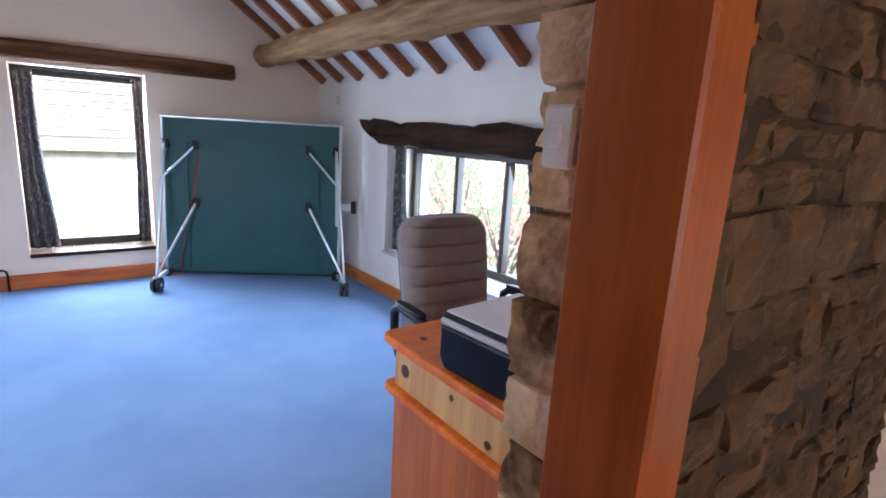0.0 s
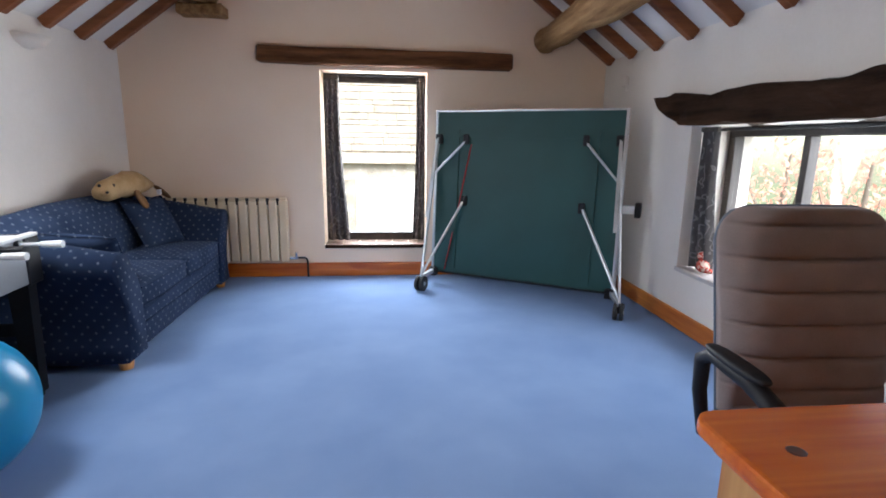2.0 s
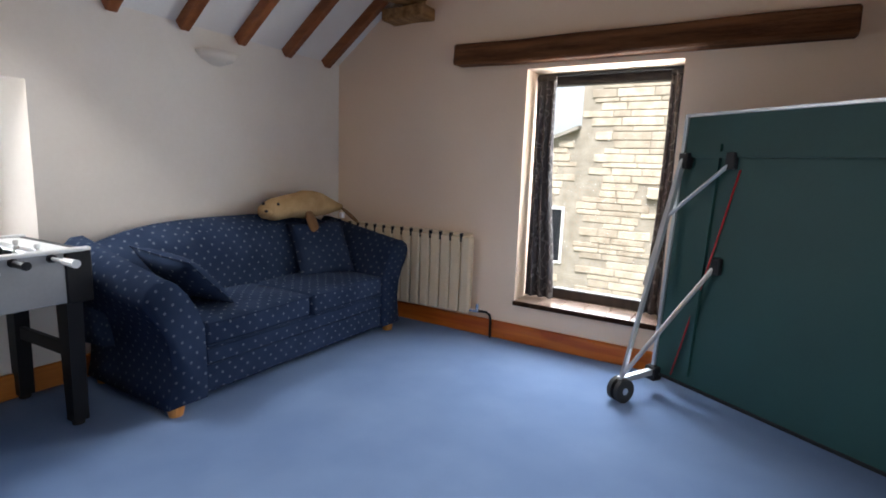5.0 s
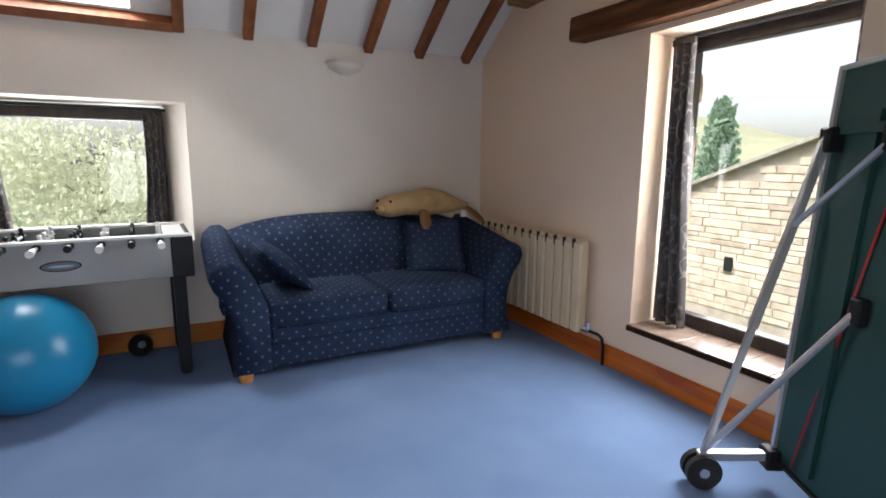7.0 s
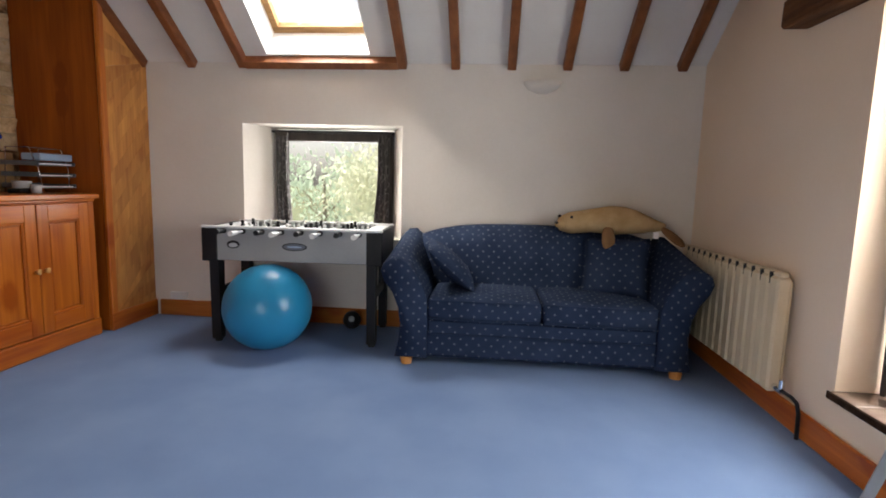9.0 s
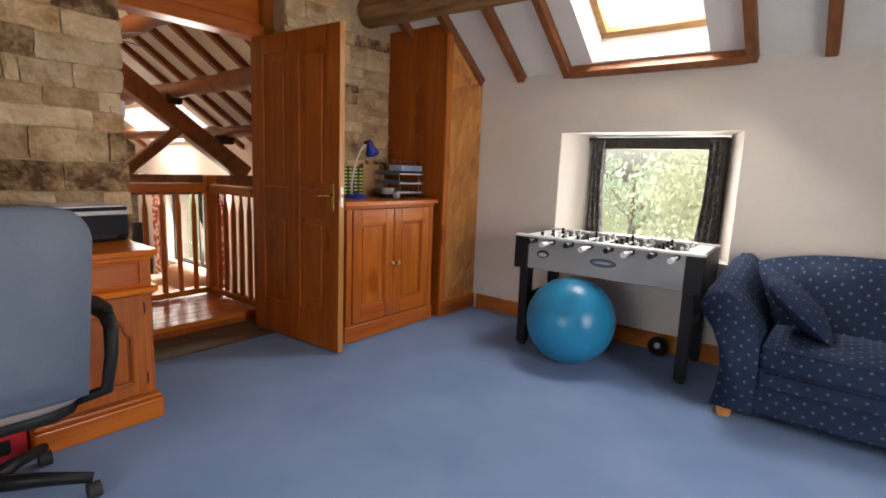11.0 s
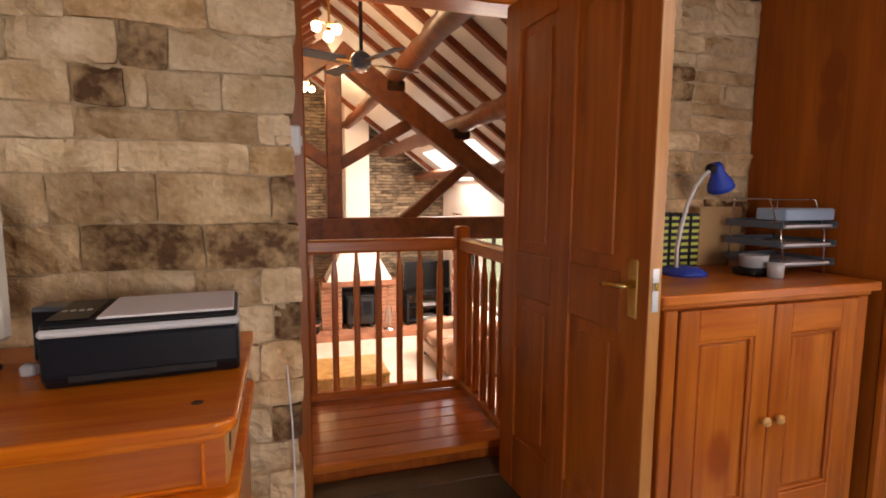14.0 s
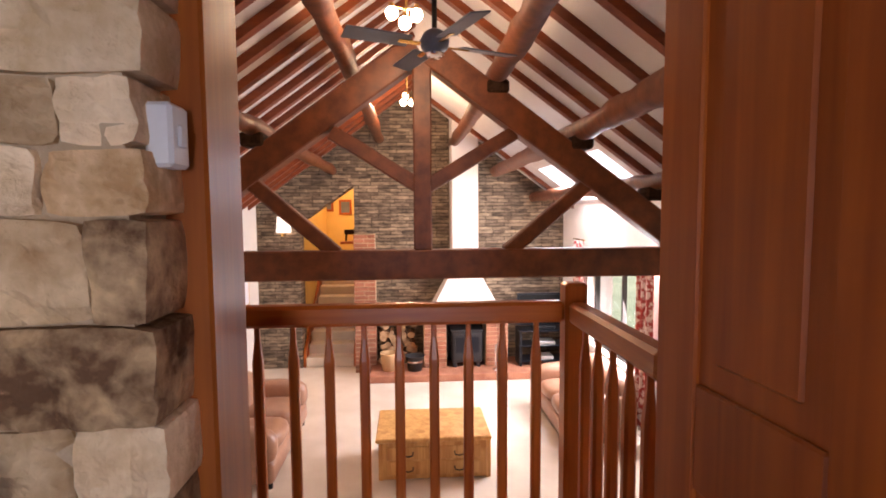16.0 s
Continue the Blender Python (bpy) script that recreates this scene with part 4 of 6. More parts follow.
SILVER_PLASTIC = material("silver_plastic", (0.62, 0.62, 0.64), (0.68, 0.68, 0.70), 0.35, scale=5, bump=0.02)
printer = thing("printer", (1.458, 1.315, 0.79), "black and silver inkjet printer with a white lid", "printer", rz=4)
part("body", prism([(-0.135, 0.0), (0.12, 0.0), (0.145, 0.03), (0.145, 0.127), (-0.135, 0.127)], "x", -0.215, 0.215, None, 0.008), BLACK_GLOSS, printer)
part("silver_band", bx(-0.217, 0.217, -0.137, 0.147, 0.128, 0.148, 0.006), SILVER_PLASTIC, printer)
part("lid_rim", bx(-0.214, 0.214, -0.134, 0.144, 0.148, 0.164, 0.007), BLACK, printer)
part("lid", bx(-0.205, 0.10, -0.12, 0.135, 0.163, 0.170, 0.003), PAPER, printer)
part("control_panel", bx(0.115, 0.205, -0.115, 0.13, 0.163, 0.168, 0.002), BLACK_GLOSS, printer)
for k in range(4):
    part("button", bx(0.13 + 0.018 * k, 0.14 + 0.018 * k, 0.02, 0.035, 0.168, 0.170), STEEL, printer)
part("slot", bx(-0.16, 0.16, 0.144, 0.147, 0.02, 0.035), BLACK, printer)

mon = thing("monitor", (1.98, 1.31, 0.79), "flat desktop monitor in a beige frame, switched off", "monitor", rz=-17)
part("housing", bx(-0.215, 0.215, -0.045, 0.0, 0.10, 0.455, 0.012), BEIGE_PLASTIC, mon)
for x0, x1, z0, z1 in ((-0.215, 0.215, 0.10, 0.145), (-0.215, 0.215, 0.425, 0.455), (-0.215, -0.175, 0.145, 0.425), (0.175, 0.215, 0.145, 0.425)):
    part("bezel", bx(x0, x1, 0.0, 0.014, z0, z1, 0.004), BEIGE_PLASTIC, mon)
part("screen", bx(-0.175, 0.175, 0.0, 0.004, 0.145, 0.425), SCREEN, mon)
part("maker_mark", bx(-0.16, -0.10, 0.014, 0.0155, 0.118, 0.128), PALE_BLUE, mon)
part("neck", bx(-0.05, 0.05, -0.05, -0.02, 0.01, 0.2, 0.008), BLACK, mon)
part("foot", slab(-0.13, 0.13, -0.10, 0.10, 0.0, 0.018, 0.06), BLACK, mon)
fr = thing("photo_box", (1.725, 1.17, 0.79), "small dark box standing beside the monitor", "box", rz=-8)
part("body", bx(-0.05, 0.05, -0.04, 0.04, 0, 0.15, 0.005), SMOKE, fr)
part("front", bx(-0.045, 0.045, 0.04, 0.043, 0.01, 0.14, 0.001), BLACK, fr)
pk = thing("paper_packet", (1.74, 1.33, 0.79), "small crumpled clear packet on the desk", "packet")
part("packet", roughen(bx(-0.016, 0.016, -0.014, 0.014, 0, 0.03, 0.005), 0.004, 40, 1), CLEAR_GREY, pk)
rb = thing("red_box", (1.885, 1.42, 0), "red cardboard box under the desk with white print", "box")
part("body", bx(-0.155, 0.155, -0.3, 0.28, 0, 0.28, 0.008), RED, rb)
for k in range(3):
    part("print_bar", bx(-0.13, 0.03 - 0.03 * k, 0.28, 0.282, 0.21 - 0.05 * k, 0.235 - 0.05 * k), PAPER, rb)
part("dark_patch", bx(-0.10, 0.0, 0.28, 0.2815, 0.03, 0.09), BLACK, rb)
cb = thing("desk_cable", (1.115, 1.05, 0), "cream cable hanging down beside the desk", "cable")
part("cable", tube([(0.0, -0.01, 0.66), (-0.012, 0.0, 0.45), (-0.016, 0.02, 0.28), (-0.012, 0.06, 0.15), (0.01, 0.12, 0.05), (0.05, 0.18, 0.012), (0.11, 0.22, 0.006)], 0.0035, 6), WHITE_PAINT, cb, smooth=True)

# ---- office chair ----
chair = thing("office_chair", (1.92, 2.0, 0), "high-backed mauve ribbed office chair with black arms", "chair", rz=-3)


def ribbed_back():
    """The padded front of the back: seven horizontal rolls with rounded upper corners."""
    bm = bmesh.new()
    nz, nx = 104, 14
    grid = []
    for i in range(nz + 1):
        t = i / nz
        z = 0.46 + 0.585 * t
        row = []
        half = 0.265 - 0.02 * (1 - t) - 0.105 * (1 - math.sqrt(max(0.0, 1 - (max(0.0, t - 0.82) / 0.18) ** 2)))
        puff = 0.026 * abs(math.sin(math.pi * t * 6.5)) ** 0.2
        for k in range(nx + 1):
            s = 2 * k / nx - 1
            edge = (1 - abs(s) ** 6)
            y = 0.30 + 0.10 * t - 0.012 - (0.05 + puff) * edge - 0.02 * math.sin(math.pi * t)
            row.append(bm.verts.new((s * half, y, z)))
        grid.append(row)
    for a, b in zip(grid, grid[1:]):
        for k in range(nx):
            bm.faces.new((a[k], a[k + 1], b[k + 1], b[k]))
    r = bmesh.ops.extrude_face_region(bm, geom=list(bm.faces))
    for v in [g for g in r["geom"] if isinstance(g, bmesh.types.BMVert)]:
        v.co.y = 0.30 + 0.10 * (v.co.z - 0.46) / 0.60 + 0.005
    return bm


part("backrest", ribbed_back(), CHAIR_CLOTH, chair, "mauve padded ribbed backrest", True)


def back_shell():
    bm = bmesh.new()
    nz, nx = 36, 12
    grid = []
    for i in range(nz + 1):
        t = i / nz
        half = 0.267 - 0.02 * (1 - t) - 0.105 * (1 - math.sqrt(max(0.0, 1 - (max(0.0, t - 0.81) / 0.19) ** 2)))
        row = []
        for k in range(nx + 1):
            s = 2 * k / nx - 1
            y = 0.305 + 0.10 * t + 0.055 * (1 - abs(s) ** 5) * (1 - 0.75 * max(0, (t - 0.8) / 0.2) ** 2) * min(1, t * 6 + 0.3)
            row.append(bm.verts.new((s * half, y, 0.44 + 0.608 * t)))
        grid.append(row)
    for a, b in zip(grid, grid[1:]):
        for k in range(nx):
            bm.faces.new((a[k], a[k + 1], b[k + 1], b[k]))
    r = bmesh.ops.extrude_face_region(bm, geom=list(bm.faces))
    for v in [g for g in r["geom"] if isinstance(g, bmesh.types.BMVert)]:
        v.co.y = 0.298 + 0.10 * (v.co.z - 0.44) / 0.63
    return bm


part("back_cover", back_shell(), CHAIR_BACK, chair, "smooth grey-blue back cover", True)
part("seat", blob(0.27, 0.27, 0.065, 4, (0, 0.04, 0.45), 4), CHAIR_CLOTH, chair, "mauve seat cushion", True)
part("seat_pan", blob(0.25, 0.25, 0.03, 5, (0, 0.04, 0.385), 3), BLACK, chair, "", True)
for s in (-1, 1):
    arm = part("armrest", tube([(s * 0.22, 0.22, 0.395), (s * 0.31, 0.25, 0.42), (s * 0.325, 0.265, 0.54), (s * 0.33, 0.26, 0.635), (s * 0.33, 0.21, 0.668), (s * 0.33, 0.06, 0.662), (s * 0.33, -0.05, 0.635), (s * 0.325, -0.105, 0.575), (s * 0.31, -0.10, 0.48), (s * 0.24, -0.06, 0.40)], [0.018, 0.02, 0.02, 0.022, 0.024, 0.025, 0.024, 0.022, 0.02, 0.018], 10), BLACK, chair, "black moulded loop armrest", True)
    part("arm_pad", blob(0.027, 0.12, 0.012, 3, (s * 0.33, 0.12, 0.684), 3), BLACK, arm, "", True)
part("column", rod((0, 0.04, 0.10), (0, 0.04, 0.38), 0.028, 0.024, 14), BLACK, chair)
for k in range(5):
    a = radians(72 * k + 12)
    leg = part("leg", tube([(0, 0.04, 0.115), (0.16 * math.cos(a), 0.04 + 0.16 * math.sin(a), 0.10), (0.30 * math.cos(a), 0.04 + 0.30 * math.sin(a), 0.075)], [0.03, 0.024, 0.018], 8), BLACK, chair, "", True)
    part("castor", rod((0.30 * math.cos(a) - 0.02, 0.04 + 0.30 * math.sin(a), 0.028), (0.30 * math.cos(a) + 0.02, 0.04 + 0.30 * math.sin(a), 0.028), 0.028, None, 14), RUBBER, leg)

# ---- cabinet and closet ----
cab = thing("cabinet", (-0.425, 1.02, 0), "varnished pine two-door cupboard on a plinth", "cabinet")
part("carcass", bx(-0.44, 0.44, 0.0, 0.555, 0.10, 0.915, 0.004), DOOR_WOOD, cab)
part("plinth", bx(-0.455, 0.455, 0.0, 0.585, 0.0, 0.115, 0.008), PINE_X, cab)
part("top", slab(-0.475, 0.475, 0.0, 0.605, 0.925, 0.957, 0.02), PINE_X, cab)
part("cornice", bx(-0.455, 0.455, 0.0, 0.58, 0.905, 0.925, 0.006), PINE_X, cab)
for s in (-1, 1):
    part("stile", bx(min(s * 0.44, s * 0.39), max(s * 0.44, s * 0.39), 0.555, 0.580, 0.115, 0.905, 0.004), PINE, cab)
    x0, x1 = (-0.385, -0.003) if s < 0 else (0.003, 0.385)
    d = part("door", bx(x0, x1, 0.553, 0.566, 0.125, 0.90, 0.002), PINE, cab)
    for a, b, c, e in ((x0, x0 + 0.075, 0.125, 0.90), (x1 - 0.075, x1, 0.125, 0.90)):
        part("door_stile", bx(a, b, 0.566, 0.584, c, e, 0.003), PINE, d)
    for c, e in ((0.125, 0.225), (0.80, 0.90)):
        part("door_rail", bx(x0 + 0.075, x1 - 0.075, 0.566, 0.584, c, e, 0.003), PINE_X, d)
    part("panel", bx(x0 + 0.095, x1 - 0.095, 0.564, 0.571, 0.245, 0.78, 0.005), PINE, d)
    for a, b, c, e, mat in ((x0 + 0.075, x1 - 0.075, 0.787, 0.800, PINE_X), (x0 + 0.075, x1 - 0.075, 0.225, 0.238, PINE_X), (x0 + 0.075, x0 + 0.087, 0.238, 0.787, PINE), (x1 - 0.087, x1 - 0.075, 0.238, 0.787, PINE)):
        part("panel_bead", bx(a, b, 0.566, 0.579, c, e, 0.004), mat, d)
    part("knob", lathe([(0.009, 0), (0.009, 0.01), (0.016, 0.018), (0.017, 0.026), (0.010, 0.033)], 12), PINE_PALE, d, smooth=True).matrix_basis = pose(s * 0.03, 0.584, 0.51, -90, 0, 0)

clo = thing("closet", (-1.19, 1.3, 0), "tall boxed-in pine cupboard with diagonal boarding", "closet")
CX = -0.95
zt0, zt1 = under(CX) + 0.02, under(XL) + 0.05
part("side_panel", bx(0.215, 0.24, -0.30, 0.30, 0.0, under(CX) + 0.06), DOOR_WOOD, clo, "plain dark stained side panel")
part("corner_post", bx(0.19, 0.245, 0.30, 0.335, 0.0, under(CX) + 0.06, 0.008), PINE, clo)
# diagonal boards clipped to the front's outline
fx0, fx1 = -0.238, 0.19
bw = 0.085
for i in range(-5, 26):
    z0 = i * bw * 1.4142
    pts = []
    for x, dz in ((fx0, fx1 - fx0), (fx1, 0), (fx1, bw * 1.4142 - 0.0015), (fx0, fx1 - fx0 + bw * 1.4142 - 0.0015)):
        pts.append((x, z0 + dz))
    out = []
    for x, z in pts:
        lim = under(x - 1.19) + 0.05
        out.append((x, min(max(z, 0.11), lim)))
    area = abs(sum(out[k][0] * out[(k + 1) % 4][1] - out[(k + 1) % 4][0] * out[k][1] for k in range(4))) / 2
    if area > 0.002:
        uniq = []
        for p in out:
            if not uniq or (abs(p[0] - uniq[-1][0]) + abs(p[1] - uniq[-1][1])) > 1e-4:
                uniq.append(p)
        if len(uniq) > 2:
            part("board", prism(uniq, "y", 0.305, 0.318), PINE_ORANGE, clo)
part("front_skirting", bx(fx0, 0.25, 0.318, 0.338, 0.0, 0.125, 0.006), PINE_X, clo)

# ---- on the cabinet ----
TZ = 0.957
lampb = thing("desk_lamp", (-0.33, 1.29, TZ), "blue adjustable desk lamp with a white arm", "lamp", rz=20)
part("base", lathe([(0.085, 0), (0.085, 0.012), (0.06, 0.028), (0.02, 0.036)], 24), LAMP_BLUE, lampb, "round blue enamel base", True)
part("arm", tube([(0.05, 0, 0.03), (0.052, 0.0, 0.10), (0.04, 0.005, 0.18), (0.015, 0.01, 0.26), (-0.03, 0.015, 0.33), (-0.085, 0.02, 0.375), (-0.13, 0.022, 0.395)], 0.0075, 8), WHITE_PAINT, lampb, "white curved arm", True)
hd = part("shade", lathe([(0.022, 0.05), (0.028, 0.04), (0.032, 0.0), (0.055, -0.045), (0.06, -0.07), (0.055, -0.068), (0.028, 0.0)], 20), LAMP_BLUE, lampb, "blue enamel shade", True)
hd.matrix_basis = pose(-0.17, 0.03, 0.38, 0, 32, 0) @ Matrix.Diagonal((0.85, 0.85, 0.9, 1))
part("joint", blob(0.022, 0.022, 0.022, 2, (-0.13, 0.022, 0.40), 2), BLACK, lampb, "", True)
for k in range(4):
    bk = thing("book", (-0.315 - 0.05 * k, 1.13, TZ), "dark hardback book with yellow-green checked spine", "book", "books on the cabinet")
    part("cover", bx(-0.023, 0.023, -0.07, 0.07, 0, 0.225, 0.003), BLACK, bk)
    for i in range(8):
        part("spine_print", bx(-0.017, 0.017, 0.07, 0.0712, 0.02 + 0.026 * i, 0.032 + 0.026 * i), YELLOW_GREEN, bk)
brd = thing("cork_board", (-0.675, 1.11, TZ), "plain tan board leaning against the wall", "board")
part("board", bx(-0.115, 0.115, -0.012, 0.012, 0, 0.25, 0.004), CARDBOARD, brd)
tray = thing("letter_tray", (-0.80, 1.28, TZ), "three-tier wire and plastic letter tray with papers", "letter tray", rz=0)
for k in range(3):
    z = 0.03 + 0.072 * k
    t = part("tray", bx(-0.14, 0.14, -0.12, 0.14, z, z + 0.006, 0.002), SMOKE, tray)
    part("lip", bx(-0.14, 0.14, -0.122, -0.116, z, z + 0.03, 0.002), SMOKE, t)
    for s in (-1, 1):
        part("lip", bx(s * 0.14 - 0.003, s * 0.14 + 0.003, -0.12, 0.14, z, z + 0.026, 0.002), SMOKE, t)
    part("paper", bx(-0.12, 0.12, -0.10, 0.135, z + 0.006, z + 0.014, 0.001), PAPER, t)
part("top_box", bx(-0.13, 0.12, 0.0, 0.135, 0.205, 0.25, 0.006), PALE_BLUE, tray, "pale blue plastic box")
for s in (-1, 1):
    part("wire_frame", tube([(s * 0.10, 0.13, 0.0), (s * 0.115, 0.11, 0.16), (s * 0.12, 0.06, 0.285), (s * 0.12, -0.10, 0.285), (s * 0.12, -0.12, 0.0)], 0.004, 6), CHROME, tray, "", True)
part("wire_frame", tube([(-0.12, 0.06, 0.285), (0.12, 0.06, 0.285)], 0.004, 6), CHROME, tray)
tub = thing("tape_tub", (-0.585, 1.37, TZ), "clear round plastic tub on a dark base", "tub")
part("base", bx(-0.07, 0.06, -0.05, 0.05, 0, 0.03, 0.01), BLACK, tub)
part("tub", lathe([(0.045, 0.03), (0.05, 0.07), (0.052, 0.075), (0.04, 0.075)], 18), CLEAR_GREY, tub, "", True)
jar = thing("glass_jar", (-0.60, 1.45, TZ), "small clear jar of pins", "jar")
part("jar", lathe([(0.026, 0), (0.028, 0.045), (0.024, 0.055)], 14), CLEAR_GREY, jar, "", True)

# ---- sofa ----
sofa = thing("sofa", (-0.99, 4.54, 0), "two-seat navy sofa in dotted cloth with scroll arms", "sofa")
part("base", bx(-0.34, 0.365, -0.80, 0.82, 0.055, 0.29, 0.02), SOFA_CLOTH, sofa)
part("front_rail", bx(0.36, 0.376, -0.655, 0.655, 0.205, 0.284, 0.007), SOFA_CLOTH, sofa)
part("valance_welt", bx(0.362, 0.380, -0.66, 0.66, 0.196, 0.206, 0.003), SOFA_CLOTH, sofa)


def sofa_arm(s):
    """A scroll arm: waisted outside, rolled over at the top, rising to the back."""
    prof = [(0.66, 0.05), (0.66, 0.26), (0.665, 0.40), (0.70, 0.50), (0.745, 0.57), (0.785, 0.62), (0.83, 0.648), (0.885, 0.645), (0.93, 0.615), (0.945, 0.57), (0.925, 0.515), (0.875, 0.445), (0.84, 0.36), (0.825, 0.25), (0.835, 0.14), (0.855, 0.05)]
    bm = bmesh.new()
    rings = []
    for k, x in enumerate((-0.33, -0.20, -0.06, 0.08, 0.22, 0.33, 0.378, 0.388)):
        f = (0.33 - x) / 0.66 if x < 0.33 else 0.0
        inset = {6: 0.006, 7: 0.024}.get(k, 0.0)
        ring = []
        for y, z in prof:
            cy, cz = 0.78, 0.42
            yy, zz = y + (cy - y) * inset * 1.6, z + (cz - z) * inset * 1.6
            if z > 0.4:
                zz += 0.12 * f * (z - 0.4) / 0.25
            ring.append(bm.verts.new((x, s * yy, zz)))
        rings.append(ring)
    n = len(prof)
    for a, b in zip(rings, rings[1:]):
        for k in range(n):
            bm.faces.new((a[k], a[(k + 1) % n], b[(k + 1) % n], b[k]))
    bm.faces.new(rings[0])
    bm.faces.new(rings[-1][::-1])
    return bm


for s in (-1, 1):
    part("arm", sofa_arm(s), SOFA_CLOTH, sofa, "", True)


def sofa_back():
    bm = bmesh.new()
    ny, nz = 24, 8
    grid = []
    for i in range(ny + 1):
        s = 2 * i / ny - 1
        y = s * 0.86
        top = 0.80 - 0.10 * abs(s) ** 4 + 0.02 * (1 - s * s)
        row = []
        for k in range(nz + 1):
            t = k / nz
            z = 0.25 + (top - 0.25) * t
            x = -0.10 - 0.10 * t + 0.035 * math.sin(math.pi * min(1, t * 1.05)) - 0.10 * max(0, t - 0.85) / 0.15
            row.append(bm.verts.new((x, y, z)))
        grid.append(row)
    for a, b in zip(grid, grid[1:]):
        for k in range(nz):
            bm.faces.new((a[k], a[k + 1], b[k + 1], b[k]))
    r = bmesh.ops.extrude_face_region(bm, geom=list(bm.faces))
    for v in [g for g in r["geom"] if isinstance(g, bmesh.types.BMVert)]:
        v.co.x = -0.40
        v.co.z -= 0.03
    return bm


part("backrest", sofa_back(), SOFA_CLOTH, sofa, "", True)
for y0, y1 in ((-0.665, 0.005), (0.012, 0.665)):
    seat = bx(-0.16, 0.378, y0, y1, 0.288, 0.418, 0.03, None, 3)
    bmesh.ops.subdivide_edges(seat, edges=[e for e in seat.edges if e.calc_length() > 0.3], cuts=7, use_grid_fill=True)
    for v in seat.verts:
        u, w = (v.co.x - 0.11) / 0.27, (2 * v.co.y - y0 - y1) / (y1 - y0)
        v.co.z += (0.022 if v.co.z > 0.35 else 0.0) * max(0.0, 1 - u * u) * max(0.0, 1 - w * w)
        v.co.x += 0.012 * max(0.0, 1 - w * w) * (1 if v.co.x > 0.3 else 0)
    cush = part("seat_cushion", seat, SOFA_CLOTH, sofa, "", True)
    for z in (0.298, 0.408):
        part("piping", tube([(0.380 + 0.012 * (1 - (k / 4 - 1) ** 2), y0 + 0.012 + (y1 - y0 - 0.024) * k / 8, z) for k in range(9)], 0.006, 6), SOFA_CLOTH, cush)
for x in (-0.30, 0.33):
    for y in (-0.79, 0.79):
        part("foot", lathe([(0.032, 0), (0.038, 0.03), (0.038, 0.06)], 12, (x, y, 0)), PINE_ORANGE, sofa)


def cushion(at, rx, ry, rz, label):
    c = thing("cushion", at, label, "cushion", "sofa cushions")
    bm = bmesh.new()
    n = 12
    for sgn in (1, -1):
        g = [[bm.verts.new((0.2 * (2 * i / n - 1) * (1 - 0.06 * (1 - abs(2 * j / n - 1))), 0.2 * (2 * j / n - 1) * (1 - 0.06 * (1 - abs(2 * i / n - 1))), sgn * 0.065 * ((1 - abs(2 * i / n - 1) ** 2.5) * (1 - abs(2 * j / n - 1) ** 2.5)) ** 0.6)) for j in range(n + 1)] for i in range(n + 1)]
        for i in range(n):
            for j in range(n):
                bm.faces.new((g[i][j], g[i + 1][j], g[i + 1][j + 1], g[i][j + 1]))
    bmesh.ops.remove_doubles(bm, verts=bm.verts, dist=0.001)
    p = part("cover", bm, SOFA_CLOTH, c, "", True)
    p.matrix_basis = pose(0, 0, 0, rx, ry, rz)
    e = [(0.2 * a, 0.2 * b, 0) for a, b in ((-1, -1), (0, -0.95), (1, -1), (0.95, 0), (1, 1), (0, 0.95), (-1, 1), (-0.95, 0), (-1, -1))]
    part("piping", tube(e, 0.004, 6), SOFA_CLOTH, p)
    return c


cushion((-0.93, 3.985, 0.575), -42, 6, 8, "navy dotted cushion leaning on the sofa arm")
cushion((-1.00, 5.03, 0.59), 4, 62, -14, "navy dotted cushion leaning on the sofa back")

# plush seal lying along the sofa back
seal = thing("plush_seal", (-1.19, 5.03, 0.785), "tan plush seal toy lying on the sofa back", "soft toy", rz=-4)
body = [((0.02, -0.34 + 0.068 * k, 0.055 + 0.035 * math.sin(k / 10 * math.pi)), r) for k, r in enumerate((0.045, 0.072, 0.076, 0.078, 0.088, 0.098, 0.094, 0.08, 0.06, 0.042, 0.025))]
bm = tube([p for p, r in body], [r for p, r in body], 16)
roughen(bm, 0.008, 14, 0)
part("body", bm, SEAL_FUR, seal, "", True)
for x, y, z in ((0.078, -0.262, 0.105), (0.030, -0.338, 0.108)):
    part("eye", blob(0.011, 0.011, 0.012, 2, (x, y, z), 2), BLACK_GLOSS, seal)
part("muzzle", blob(0.034, 0.034, 0.026, 2, (0.062, -0.335, 0.055), 3), SEAL_FUR, seal, "", True)
part("nose", blob(0.012, 0.012, 0.009, 2, (0.088, -0.358, 0.066), 2), BLACK, seal)
fl = part("flipper", blob(0.035, 0.055, 0.012, 2.5, (0, 0, 0), 3), SEAL_DARK, seal, "dark brown hanging flipper", True)
fl.matrix_basis = pose(0.135, -0.03, -0.02, 0, 62, 0) @ Matrix.Diagonal((2.4, 0.75, 1.2, 1))
tl = part("tail", blob(0.06, 0.09, 0.014, 2.5, (0, 0, 0), 3), SEAL_DARK, seal, "dark brown tail fin", True)
tl.matrix_basis = pose(0.08, 0.38, 0.0, -38, 20, -18)
part("label_tag", bx(0.10, 0.125, 0.25, 0.28, -0.01, 0.03), PAPER, seal)

